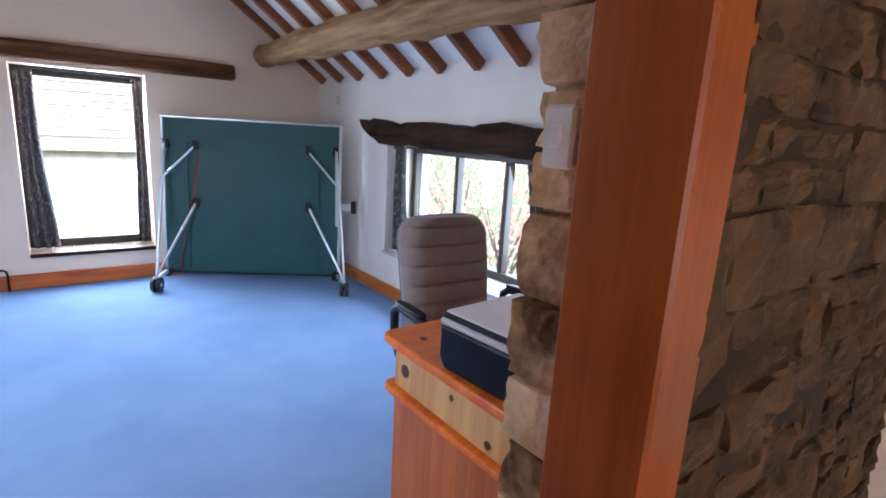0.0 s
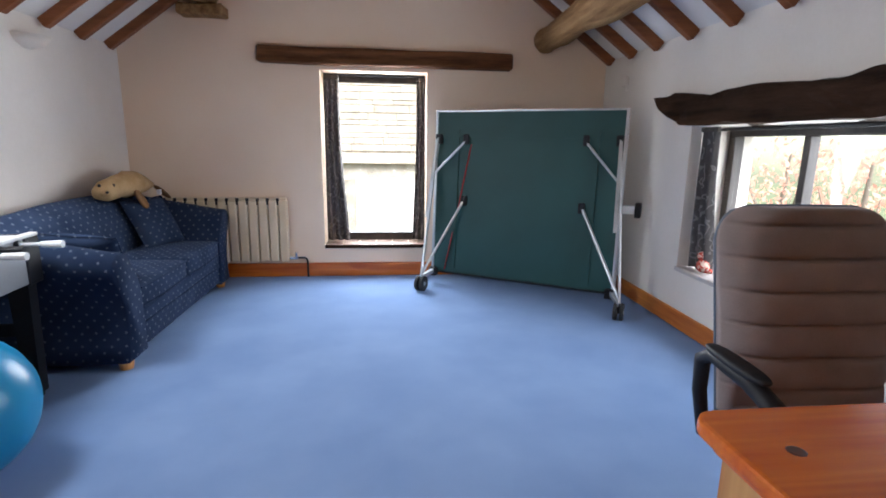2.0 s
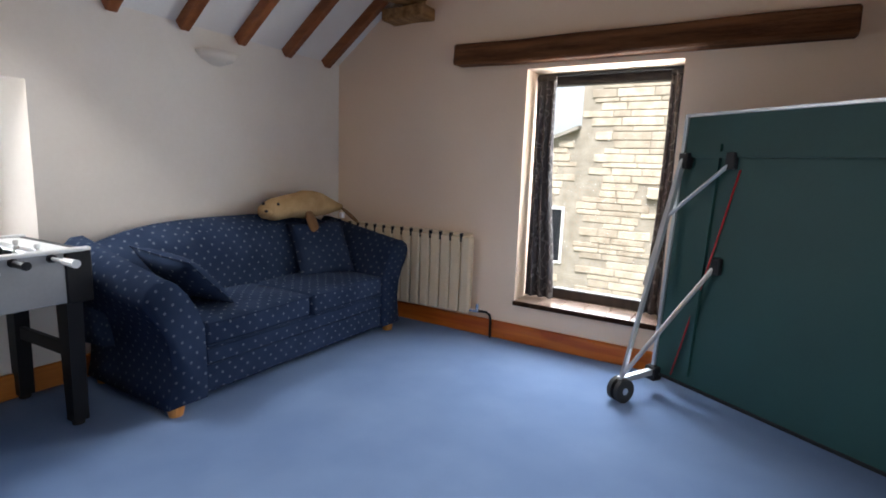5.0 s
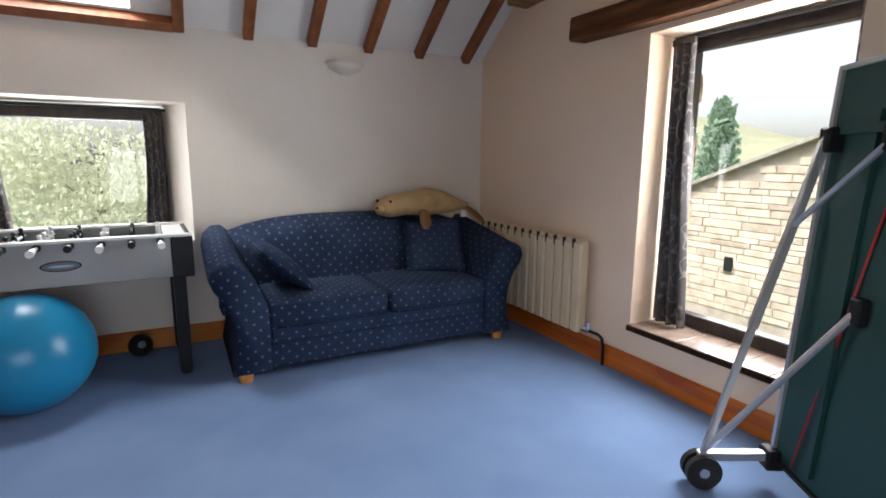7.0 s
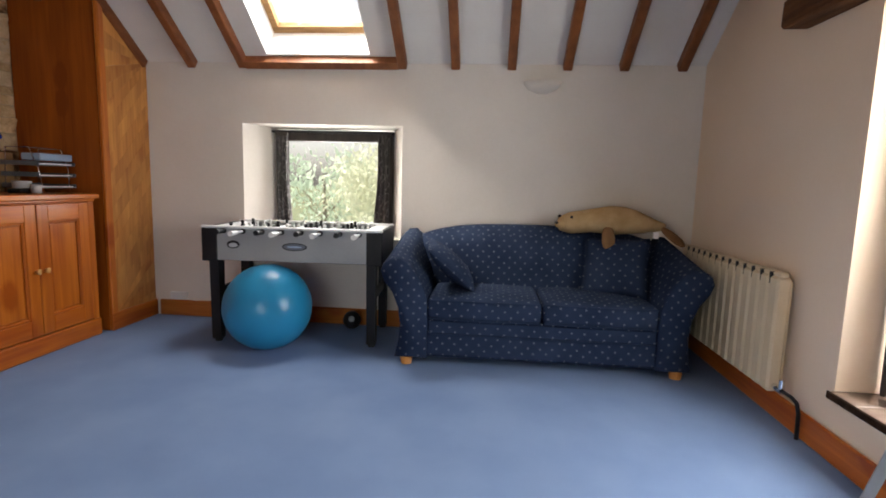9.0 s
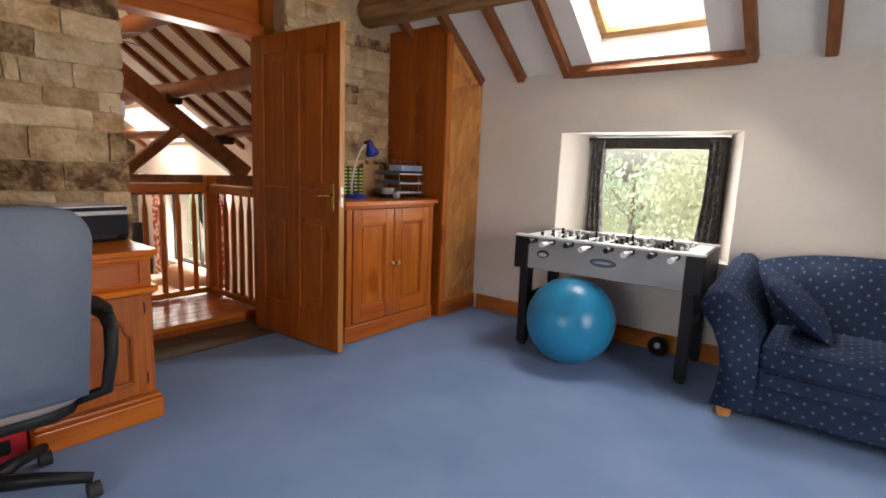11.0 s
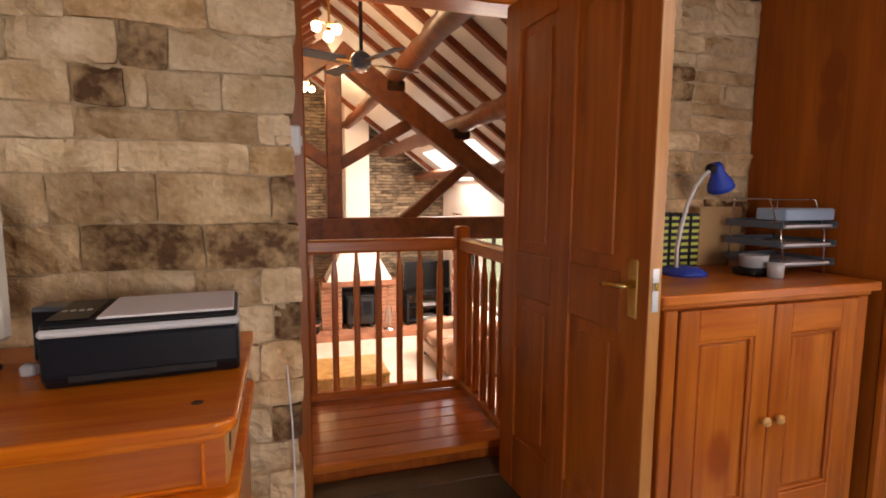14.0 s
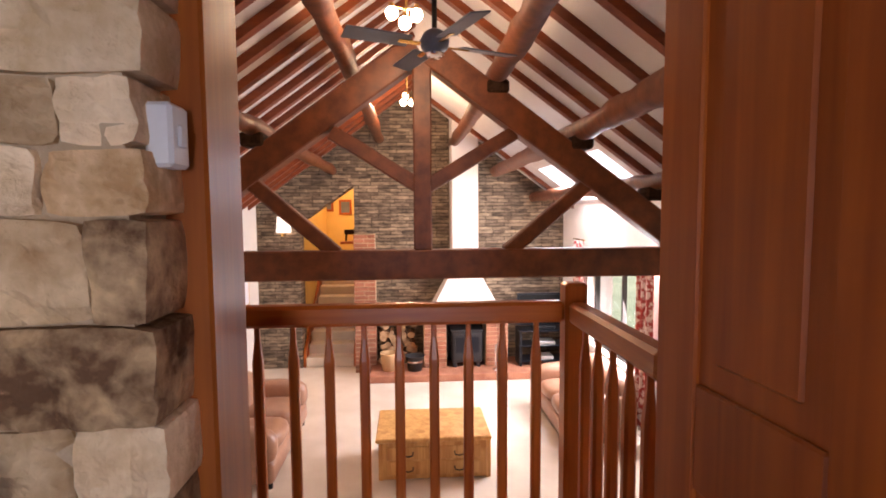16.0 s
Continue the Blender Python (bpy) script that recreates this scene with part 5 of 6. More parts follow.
# ---- radiator ----
rad = thing("radiator", (-0.72, YG, 0), "cream enamelled sectional radiator on the gable wall", "radiator")
n = 14
for i in range(n):
    x = -0.55 + 1.10 * i / (n - 1)
    sec = part("section", bx(x - 0.0375, x + 0.0375, -0.10, -0.035, 0.155, 0.70, 0.011), RADIATOR_CREAM, rad)
    part("grille_top", bx(x - 0.030, x + 0.030, -0.09, -0.045, 0.70, 0.722, 0.006), RADIATOR_CREAM, sec)
    if i < n - 1:
        part("slot", bx(x + 0.031, x + 0.054, -0.092, -0.045, 0.66, 0.716), BLACK, sec)
part("back_panel", bx(-0.57, 0.57, -0.04, -0.02, 0.17, 0.68, 0.004), RADIATOR_CREAM, rad)
part("valve", rod((0.59, -0.065, 0.185), (0.66, -0.065, 0.185), 0.016, 0.014), CHROME, rad, "chrome valve")
part("valve_cap", rod((0.645, -0.065, 0.185), (0.645, -0.065, 0.235), 0.014, 0.012), CHROME, rad)
part("pipe", tube([(0.66, -0.065, 0.185), (0.715, -0.06, 0.185), (0.735, -0.045, 0.165), (0.738, -0.035, 0.12), (0.738, -0.032, 0.0)], 0.009, 8), BLACK, rad, "dark copper pipe", True)
for x in (-0.4, 0.4):
    part("bracket", bx(x - 0.015, x + 0.015, -0.03, 0.0, 0.25, 0.6), RADIATOR_CREAM, rad)

# ---- table football ----
ft = thing("football_table", (-1.135, 2.945, 0), "grey and black table football game on black legs", "football table", rz=3)
part("side_panel", bx(0.265, 0.285, -0.56, 0.56, 0.555, 0.765, 0.003), GREY_PANEL, ft)
part("side_panel", bx(-0.285, -0.265, -0.56, 0.56, 0.555, 0.765, 0.003), GREY_PANEL, ft)
for s in (-1, 1):
    part("end_panel", bx(-0.29, 0.29, min(s * 0.56, s * 0.585), max(s * 0.56, s * 0.585), 0.55, 0.77, 0.004), BLACK, ft)
    part("end_deck", bx(-0.265, 0.265, min(s * 0.56, s * 0.46), max(s * 0.56, s * 0.46), 0.745, 0.768, 0.003), WHITE_PAINT, ft)
    part("corner_cap", bx(0.245, 0.292, min(s * 0.485, s * 0.588), max(s * 0.485, s * 0.588), 0.548, 0.764, 0.006), BLACK, ft)
    for t in (-1, 1):
        leg = part("leg", prism([(-0.045, 0.56), (0.045, 0.56), (0.03, 0.02), (-0.03, 0.02)], "y", -0.03, 0.03), BLACK, ft)
        leg.location = (t * 0.235, s * 0.515, 0)
        part("foot", lathe([(0.024, 0), (0.024, 0.022)], 10), RUBBER, leg)
    part("leg_brace", bx(-0.2, 0.2, s * 0.515 - 0.012, s * 0.515 + 0.012, 0.30, 0.36, 0.003), BLACK, ft)
part("pitch", bx(-0.265, 0.265, -0.46, 0.46, 0.665, 0.675), PITCH, ft, "dark green pitch")
for s in (-1, 1):
    part("top_rail", bx(s * 0.275 - 0.018, s * 0.275 + 0.018, -0.588, 0.588, 0.763, 0.780, 0.005), WHITE_PAINT, ft, "white top rail")
for i in range(8):
    y = -0.44 + 0.88 * i / 7
    rodp = part("player_rod", rod((-0.34 if i % 2 else -0.42, y, 0.748), (0.42 if i % 2 else 0.34, y, 0.748), 0.008, None, 8), ROD_STEEL, ft, "polished steel rod")
    ex = 0.42 if i % 2 else 0.34
    part("handle", rod((ex - 0.035, y, 0.748), (ex + 0.05, y, 0.748), 0.014, 0.017, 10), WHITE_PAINT if i % 2 else BLACK, rodp)
    part("bushing", rod((0.284, y, 0.748), (0.300, y, 0.748), 0.018, 0.016, 12), BLACK, rodp)
    for k in range(3 if i in (0, 2, 5, 7) else 4):
        px = -0.18 + 0.36 * k / (2 if i in (0, 2, 5, 7) else 3)
        mesh = bx(px - 0.013, px + 0.013, y - 0.011, y + 0.011, 0.69, 0.775, 0.006)
        bx(px - 0.010, px + 0.010, y - 0.010, y + 0.010, 0.775, 0.797, 0.005, mesh)
        part("figure", mesh, WHITE_PAINT if i % 2 else BLACK, rodp)


def oval(w, h, mat, at, name):
    bm = lathe([(1.0, 0), (1.0, 0.003)], 24)
    p = part(name, bm, mat, ft)
    p.matrix_basis = pose(*at, 0, 90, 0) @ Matrix.Diagonal((h, w, 1, 1))
    return p


oval(0.082, 0.026, BLACK, (0.285, 0.02, 0.655), "badge")
oval(0.074, 0.020, SMOKE, (0.2865, 0.02, 0.655), "badge_field")
oval(0.050, 0.006, PALE_BLUE, (0.288, 0.02, 0.655), "badge_mark")
oval(0.042, 0.026, BLACK, (0.285, -0.38, 0.66), "ball_return")
oval(0.030, 0.014, CLEAR_GREY, (0.287, -0.38, 0.656), "ball_return_cup")
for s in (-1, 1):
    for z in (0.57, 0.60):
        part("screw", rod((0.285, s * 0.515, z), (0.288, s * 0.515, z), 0.005, None, 8), BLACK, ft)

eb = thing("exercise_ball", (-0.80, 2.82, 0), "large turquoise inflated exercise ball", "exercise ball")
bm = bmesh.new()
bmesh.ops.create_uvsphere(bm, u_segments=48, v_segments=40, radius=0.277)
for v in bm.verts:
    lat = math.asin(max(-1, min(1, v.co.y / 0.277)))
    v.co *= 1 + 0.004 * math.sin(lat * 34)
    v.co.z = max(v.co.z * 0.99, -0.268) + 0.268
part("ball", bm, BALL_BLUE, eb, "", True)
sb = thing("small_ball", (-1.31, 3.235, 0), "small dark ball by the skirting", "ball")
part("ball", blob(0.066, 0.066, 0.066, 2, (0, 0, 0.066), 4), BLACK, sb, "", True)
part("patch", lathe([(0.022, 0), (0.018, 0.004)], 14), SMOKE, sb).matrix_basis = pose(0.058, 0.012, 0.088, 0, 72, 10)

# ---- folded table tennis table ----
tt = thing("table_tennis_table", (1.805, 5.021, 0), "folded green table tennis table on wheeled legs", "table tennis table", rz=-31.3)


def leaf(y0, y1, thick, name):
    """A half table standing on its edge: foot at y0, head at y1."""
    board = part(name, prism([(y0, 0.115), (y0 + thick, 0.115), (y1 + thick, 1.462), (y1, 1.462)], "x", -0.745, 0.745), GREEN_BOARD, tt)
    for x in (-0.754, 0.754):
        part("edge_rim", prism([(y0 - 0.012, 0.112), (y0 + thick + 0.004, 0.112), (y1 + thick + 0.004, 1.466), (y1 - 0.012, 1.466)], "x", x - 0.009, x + 0.009), STEEL, board)
    part("edge_rim", bx(-0.763, 0.763, y1 - 0.012, y1 + thick + 0.004, 1.458, 1.474, 0.002), STEEL, board)
    part("edge_rim", bx(-0.763, 0.763, y0 - 0.012, y0 + thick + 0.004, 0.106, 0.120, 0.002), BLACK, board)
    return board


b1 = leaf(-0.065, 0.0, 0.022, "table_half")
b2 = leaf(0.05, 0.045, 0.022, "table_half")
part("cross_rail", bar((-0.70, -0.018, 1.27), (0.70, -0.018, 1.27), 0.02, 0.03), GREEN_BOARD, b1)
for s in (-1, 1):
    part("stiffener", bar((s * 0.56, -0.068, 0.16), (s * 0.56, -0.012, 1.32), 0.03, 0.02, None, 0.0, (0, 1, 0)), GREEN_BOARD, b1)
    w = Vector((0.05 + s * 0.785, -0.325, 0.10))
    fr2 = part("leg", bar(w + Vector((0, 0, 0.02)), (s * 0.725, -0.045, 1.24), 0.016, 0.022), STEEL, tt, "silver steel leg")
    part("leg_sleeve", bar((s * 0.75, -0.193, 0.60), (s * 0.725, -0.042, 1.26), 0.021, 0.029), STEEL, fr2)
    part("upper_brace", rod((s * 0.738, -0.115, 0.95), (s * 0.47, -0.03, 1.24), 0.010, None, 8), STEEL, tt)
    part("lower_brace", rod((0.048 + s * 0.78, -0.31, 0.15), (s * 0.485, -0.05, 0.74), 0.012, None, 8), STEEL, tt)
    part("foot_bar", bar((0.05 + s * 0.785, -0.34, 0.115), (s * 0.74, -0.06, 0.125), 0.03, 0.03), STEEL, tt)
    for z in (0.74, 1.24):
        part("bracket", bx(s * 0.48 - 0.022, s * 0.48 + 0.022, -0.065 if z < 1 else -0.045, -0.02 if z < 1 else -0.005, z - 0.04, z + 0.04, 0.006), BLACK, b1)
    part("bracket", bx(s * 0.72 - 0.025, s * 0.72 + 0.025, -0.06, -0.005, 1.20, 1.28, 0.006), BLACK, b1)
    part("corner_block", bx(s * 0.74 - 0.04, s * 0.74 + 0.03, -0.11, -0.045, 0.075, 0.15, 0.008), BLACK, tt)
    for dx in (-0.022, 0.022):
        wh = part("wheel", rod((w.x + dx - 0.012, w.y, 0.062), (w.x + dx + 0.012, w.y, 0.062), 0.062, None, 24), RUBBER, tt, "black twin castor")
        part("hub", rod((w.x + dx - 0.0135, w.y, 0.062), (w.x + dx + 0.0135, w.y, 0.062), 0.018, None, 12), STEEL, wh)
    part("fork", bx(w.x - 0.012, w.x + 0.012, w.y - 0.015, w.y + 0.015, 0.05, 0.125, 0.004), BLACK, tt)
part("bungee", tube([(-0.64, -0.075, 0.14), (-0.53, -0.045, 0.7), (-0.44, -0.016, 1.2)], 0.004, 6), RED, tt, "red elastic strap", True)
part("net_arm", bx(0.76, 0.865, 0.0, 0.03, 0.715, 0.78, 0.004), STEEL, tt)
part("net_clamp", bx(0.855, 0.90, -0.02, 0.05, 0.69, 0.80, 0.006), BLACK, tt, "black net post clamp")

# ---- curtains ----


def curtain(at, rz, w0, w1, h, folds, seed, label):
    """A hanging curtain: w0 wide at the rail, w1 at the hem, folded like a wave."""
    c = thing("curtain", at, label, "curtain", "dark patterned curtains", rz=rz)
    bm = bmesh.new()
    nx, nz = folds * 8, 14
    grid = []
    for j in range(nz + 1):
        t = j / nz
        row = []
        pinch = 1 - 0.25 * math.sin(math.pi * min(1, t * 1.25)) * 0.4
        for i in range(nx + 1):
            s = i / nx
            x = s * (w0 + (w1 - w0) * t ** 1.3) * pinch
            y = 0.022 * math.sin(s * folds * 2 * math.pi + seed + 0.5 * math.sin(3 * t)) * (0.6 + 0.5 * t)
            row.append(bm.verts.new((x, y, -h * t)))
        grid.append(row)
    for a, b in zip(grid, grid[1:]):
        for k in range(nx):
            bm.faces.new((a[k], a[k + 1], b[k + 1], b[k]))
    r = bmesh.ops.extrude_face_region(bm, geom=list(bm.faces))
    for v in [g for g in r["geom"] if isinstance(g, bmesh.types.BMVert)]:
        v.co.y += 0.004
    part("cloth", bm, CURTAIN, c, "", True)
    part("header_tape", bx(0, w0, -0.012, 0.012, -0.02, 0.012, 0.004), WINDOW_WOOD, c)
    return c


curtain((0.185, 5.80, 1.765), 0, 0.13, 0.20, 1.46, 3, 0.3, "dark patterned curtain drawn back beside the gable window")
curtain((1.07, 5.83, 1.765), 180, 0.07, 0.10, 1.46, 2, 1.1, "dark patterned curtain drawn back beside the gable window")
curtain((XR + 0.19, 2.40, 1.30), 90, 0.34, 0.20, 0.88, 4, 0.2, "dark patterned curtain hanging beside the garden window")
curtain((XR + 0.07, 4.21, 1.32), -90, 0.17, 0.24, 0.895, 3, 0.9, "dark patterned curtain hanging beside the garden window")
curtain((-1.70, 2.50, 1.45), 90, 0.10, 0.13, 0.80, 3, 0.5, "dark patterned curtain in the side window")
curtain((-1.70, 3.43, 1.45), -90, 0.10, 0.13, 0.80, 3, 1.5, "dark patterned curtain in the side window")
for nm, a, b in (("curtain_rail", (0.18, 5.83, 1.785), (1.075, 5.83, 1.785)), ("curtain_rail", (XR + 0.19, 2.39, 1.318), (XR + 0.19, 4.21, 1.318)), ("curtain_rail", (-1.70, 2.47, 1.465), (-1.70, 3.46, 1.465))):
    tagged(part(nm, bar(a, b, 0.02, 0.018, None, 0.003), BLACK), "dark curtain rail in the window head", "curtain rail")
toy = thing("clown_toy", (XR + 0.06, 4.02, 0.415), "small red and white soft toy on the sill", "soft toy")
tb = blob(0.04, 0.045, 0.045, 2, (0, 0, 0.045), 3)
blob(0.03, 0.03, 0.03, 2, (0.0, 0.02, 0.105), 3, tb)
blob(0.02, 0.05, 0.02, 2, (-0.01, -0.06, 0.03), 2, tb)
part("body", tb, material("red_white_plush", (0.55, 0.06, 0.04), (0.75, 0.55, 0.45), 0.95, scale=30, bump=0.3, contrast=(0.48, 0.52)), toy, "", True)

# ---- wall fittings ----
up = thing("wall_uplighter", (XL, 4.555, 1.73), "white plaster half-bowl wall uplighter, unlit", "wall lamp")
bm = lathe([(0.03, 0.0), (0.10, 0.03), (0.135, 0.075), (0.125, 0.075), (0.09, 0.04), (0.02, 0.015)], 24)
bmesh.ops.bisect_plane(bm, geom=list(bm.verts) + list(bm.edges) + list(bm.faces), plane_co=(0, 0, 0), plane_no=(-1, 0, 0), clear_outer=True)
part("bowl", bm, PLASTER, up, "", True)
sn2 = thing("alarm_sensor", (XR, 5.19, 1.70), "small white corner alarm sensor", "sensor")
part("body", bx(-0.05, 0.0, -0.03, 0.03, -0.02, 0.06, 0.012), PLASTER, sn2)
part("bracket", bx(-0.015, 0.0, -0.012, 0.012, -0.06, -0.02, 0.003), PLASTER, sn2)
sk = thing("socket", (XL, 1.82, 0.16), "white plastic wall socket above the skirting", "socket")
part("plate", bx(0.0, 0.025, -0.07, 0.07, -0.03, 0.03, 0.004), WHITE_PAINT, sk)
part("lead", tube([(0.025, 0.03, 0), (0.04, 0.10, -0.02), (0.03, 0.16, -0.03)], 0.004, 6), WHITE_PAINT, sk)

# ---- the hall below ----
chest = thing("chest", (0.46, -3.70, HZ), "oak coffee table chest with dropped handles", "chest")
part("body", bx(-0.56, 0.56, -0.36, 0.36, 0.0, 0.405, 0.008), PINE_PALE, chest)
part("lid", bx(-0.60, 0.60, -0.40, 0.40, 0.405, 0.45, 0.010), PINE_PALE, chest)
for s in (-1, 1):
    part("corner_post", bx(s * 0.56 - 0.035, s * 0.56 + 0.012, 0.34, 0.372, 0.0, 0.405, 0.005), PINE_PALE, chest)
    for z in (0.12, 0.28):
        d = part("drawer", bx(s * 0.265 - 0.225, s * 0.265 + 0.225, 0.358, 0.370, z - 0.07, z + 0.07, 0.006), PINE_PALE, chest)
        part("handle", tube([(s * 0.265 - 0.05, 0.372, z + 0.015), (s * 0.265 - 0.045, 0.39, z - 0.015), (s * 0.265, 0.395, z - 0.025), (s * 0.265 + 0.045, 0.39, z - 0.015), (s * 0.265 + 0.05, 0.372, z + 0.015)], 0.007, 6), IRON, d)


def leather_seat(at, rz, w, label):
    s = thing("leather_sofa", at, label, "sofa", rz=rz)
    part("base", bx(-0.42, 0.42, -w / 2, w / 2, 0.06, 0.30, 0.05, None, 2), LEATHER, s, "", True)
    for sg in (-1, 1):
        part("arm", blob(0.44, 0.13, 0.20, 3.5, (0, sg * (w / 2 - 0.10), 0.42), 3), LEATHER, s, "", True)
    part("backrest", blob(0.17, w / 2 - 0.08, 0.27, 3.5, (-0.30, 0, 0.56), 3), LEATHER, s, "", True)
    nseat = max(1, round((w - 0.4) / 0.6))
    cw = (w - 0.42) / nseat
    for k in range(nseat):
        part("seat_cushion", blob(0.32, cw / 2 - 0.005, 0.10, 4, (0.10, -w / 2 + 0.21 + cw * (k + 0.5), 0.37), 3), LEATHER, s, "", True)
    for x in (-0.36, 0.36):
        for y in (-w / 2 + 0.08, w / 2 - 0.08):
            part("foot", lathe([(0.03, 0), (0.03, 0.07)], 10, (x, y, 0)), BLACK, s)
    return s


leather_seat((2.48, -4.05, HZ), 180, 1.7, "tan leather sofa on the cream carpet")
leather_seat((-1.50, -4.55, HZ), 0, 1.5, "tan leather sofa under the hall window")

fp = thing("fireplace", (-0.26, HY, HZ), "brick fireplace with a white plaster hood and flue", "fireplace")
part("flue", bx(-0.23, 0.23, 0.0, 0.42, 1.75, 4.5, 0.02), PLASTER, fp, "white plastered flue")
bm = bmesh.new()
lo = [bm.verts.new(p) for p in ((-0.62, 0, 1.05), (0.62, 0, 1.05), (0.62, 0.62, 1.05), (-0.62, 0.62, 1.05))]
hi = [bm.verts.new(p) for p in ((-0.23, 0, 1.76), (0.23, 0, 1.76), (0.23, 0.42, 1.76), (-0.23, 0.42, 1.76))]
for k in range(4):
    bm.faces.new((lo[k], lo[(k + 1) % 4], hi[(k + 1) % 4], hi[k]))
bm.faces.new(lo[::-1])
bm.faces.new(hi)
part("hood", bm, PLASTER, fp, "white plastered hood")
part("mantel", bx(-0.72, 0.72, 0.0, 0.68, 0.95, 1.05, 0.012), BRICK, fp)
part("hearth", bx(-1.78, 1.62, 0.0, 0.95, 0.0, 0.12, 0.012), BRICK, fp, "raised brick hearth")
for s in (-1, 1):
    pier = part("pier", bx(min(s * 0.72, s * 0.34), max(s * 0.72, s * 0.34), 0.0, 0.55, 0.12, 0.95), MORTAR, fp)
    for r in range(11):
        z0 = 0.125 + 0.075 * r
        for k in range(2):
            o2 = 0.34 + 0.19 * k + (0.0 if r % 2 else 0.0)
            part("brick", bx(min(s * (o2 + 0.004), s * (o2 + 0.186)), max(s * (o2 + 0.004), s * (o2 + 0.186)), 0.50, 0.565, z0 + 0.004, z0 + 0.068, 0.004), BRICK, pier)
part("fire_back", bx(-0.34, 0.34, 0.0, 0.12, 0.12, 0.95), IRON, fp)
st = thing("stove", (-0.27, HY + 0.40, HZ + 0.12), "black cast iron wood stove on the hearth", "stove")
part("body", bx(-0.26, 0.26, -0.20, 0.20, 0.08, 0.62, 0.02), IRON, st)
part("top_plate", bx(-0.28, 0.28, -0.22, 0.22, 0.62, 0.65, 0.008), IRON, st)
for s in (-1, 1):
    d = part("stove_door", bx(min(s * 0.01, s * 0.23), max(s * 0.01, s * 0.23), 0.20, 0.215, 0.14, 0.58, 0.006), IRON, st)
    part("door_glass", bx(min(s * 0.04, s * 0.20), max(s * 0.04, s * 0.20), 0.215, 0.22, 0.26, 0.53), BLACK_GLOSS, d)
    part("foot", bx(s * 0.2 - 0.03, s * 0.2 + 0.03, -0.15, 0.17, 0.0, 0.08), IRON, st)
tools = thing("fire_tools", (-0.78, HY + 0.75, HZ + 0.12), "chrome fireside tool stand", "fire tools")
part("pole", rod((0, 0, 0), (0, 0, 0.46), 0.010, None, 8), CHROME, tools)
part("base", lathe([(0.10, 0), (0.09, 0.02), (0.02, 0.03)], 16), CHROME, tools)
for k in range(4):
    a = k * math.pi / 2 + 0.4
    part("tool", rod((0.06 * math.cos(a), 0.06 * math.sin(a), 0.06), (0.06 * math.cos(a), 0.06 * math.sin(a), 0.42), 0.007, None, 6), CHROME, tools)
tv = thing("television", (-1.62, HY + 0.45, HZ + 0.12), "flat black television on a dark stand", "television")
part("panel", bx(-0.46, 0.46, -0.03, 0.03, 0.68, 1.24, 0.01), BLACK_GLOSS, tv)
part("screen", bx(-0.43, 0.43, 0.03, 0.034, 0.71, 1.21), SCREEN, tv)
part("foot", bx(-0.2, 0.2, -0.1, 0.1, 0.62, 0.68, 0.01), BLACK, tv)
tvs = thing("television_stand", (-1.62, HY + 0.45, HZ + 0.12), "black television stand with glass shelves", "stand")
for z in (0.08, 0.34, 0.60):
    part("shelf", bx(-0.46, 0.46, -0.2, 0.2, z, z + 0.02, 0.003), BLACK_GLOSS, tvs)
for x in (-0.43, 0.43):
    part("post", bx(x - 0.02, x + 0.02, -0.18, 0.18, 0.0, 0.62, 0.004), BLACK, tvs)
for z, w in ((0.10, 0.3), (0.36, 0.36)):
    part("player", bx(-w / 2, w / 2, -0.1, 0.15, z, z + 0.06, 0.004), STEEL, tvs)
pier = thing("brick_pier", (1.46, HY + 0.2, HZ), "red brick pier beside the stair", "pier")
core = part("core", bx(-0.17, 0.17, -0.19, 0.165, 0.0, 2.40), MORTAR, pier)
for r in range(32):
    z0 = 0.075 * r
    off = 0.0 if r % 2 else 0.06
    for x0, x1 in ((-0.18, -0.06 + off), (-0.052 + off, 0.18)):
        part("brick", bx(x0, x1, 0.10, 0.18, z0 + 0.004, z0 + 0.068, 0.004), BRICK, core)
bm = bmesh.new()
rng = random.Random(4)
for i in range(70):
    x, z = 0.62 + rng.random() * 0.60, HZ + 0.14 + rng.random() * 0.80
    r = 0.035 + rng.random() * 0.03
    rod((x, HY + 0.02, z), (x, HY + 0.30 + rng.random() * 0.06, z), r, r * 0.95, 7, bm)
me = bpy.data.meshes.new("log_stack")
bm.to_mesh(me)
bm.free()
me.materials.append(LOG)
tagged(new("log_stack", me), "stacked split logs beside the fireplace", "logs", kind="stuff")
bk = thing("log_basket", (1.05, HY + 0.62, HZ + 0.12), "pale wicker log basket on the hearth", "basket")
part("basket", lathe([(0.12, 0), (0.15, 0.28), (0.155, 0.30), (0.14, 0.30), (0.11, 0.02)], 18), CARDBOARD, bk, "", True)
bu = thing("coal_bucket", (0.62, HY + 0.66, HZ + 0.12), "black coal bucket with steel bands", "bucket")
bp2 = part("bucket", lathe([(0.11, 0), (0.16, 0.24), (0.17, 0.25), (0.15, 0.25), (0.10, 0.02)], 18), IRON, bu, "", True)
part("band", lathe([(0.142, 0.15), (0.149, 0.18)], 18), CHROME, bp2)
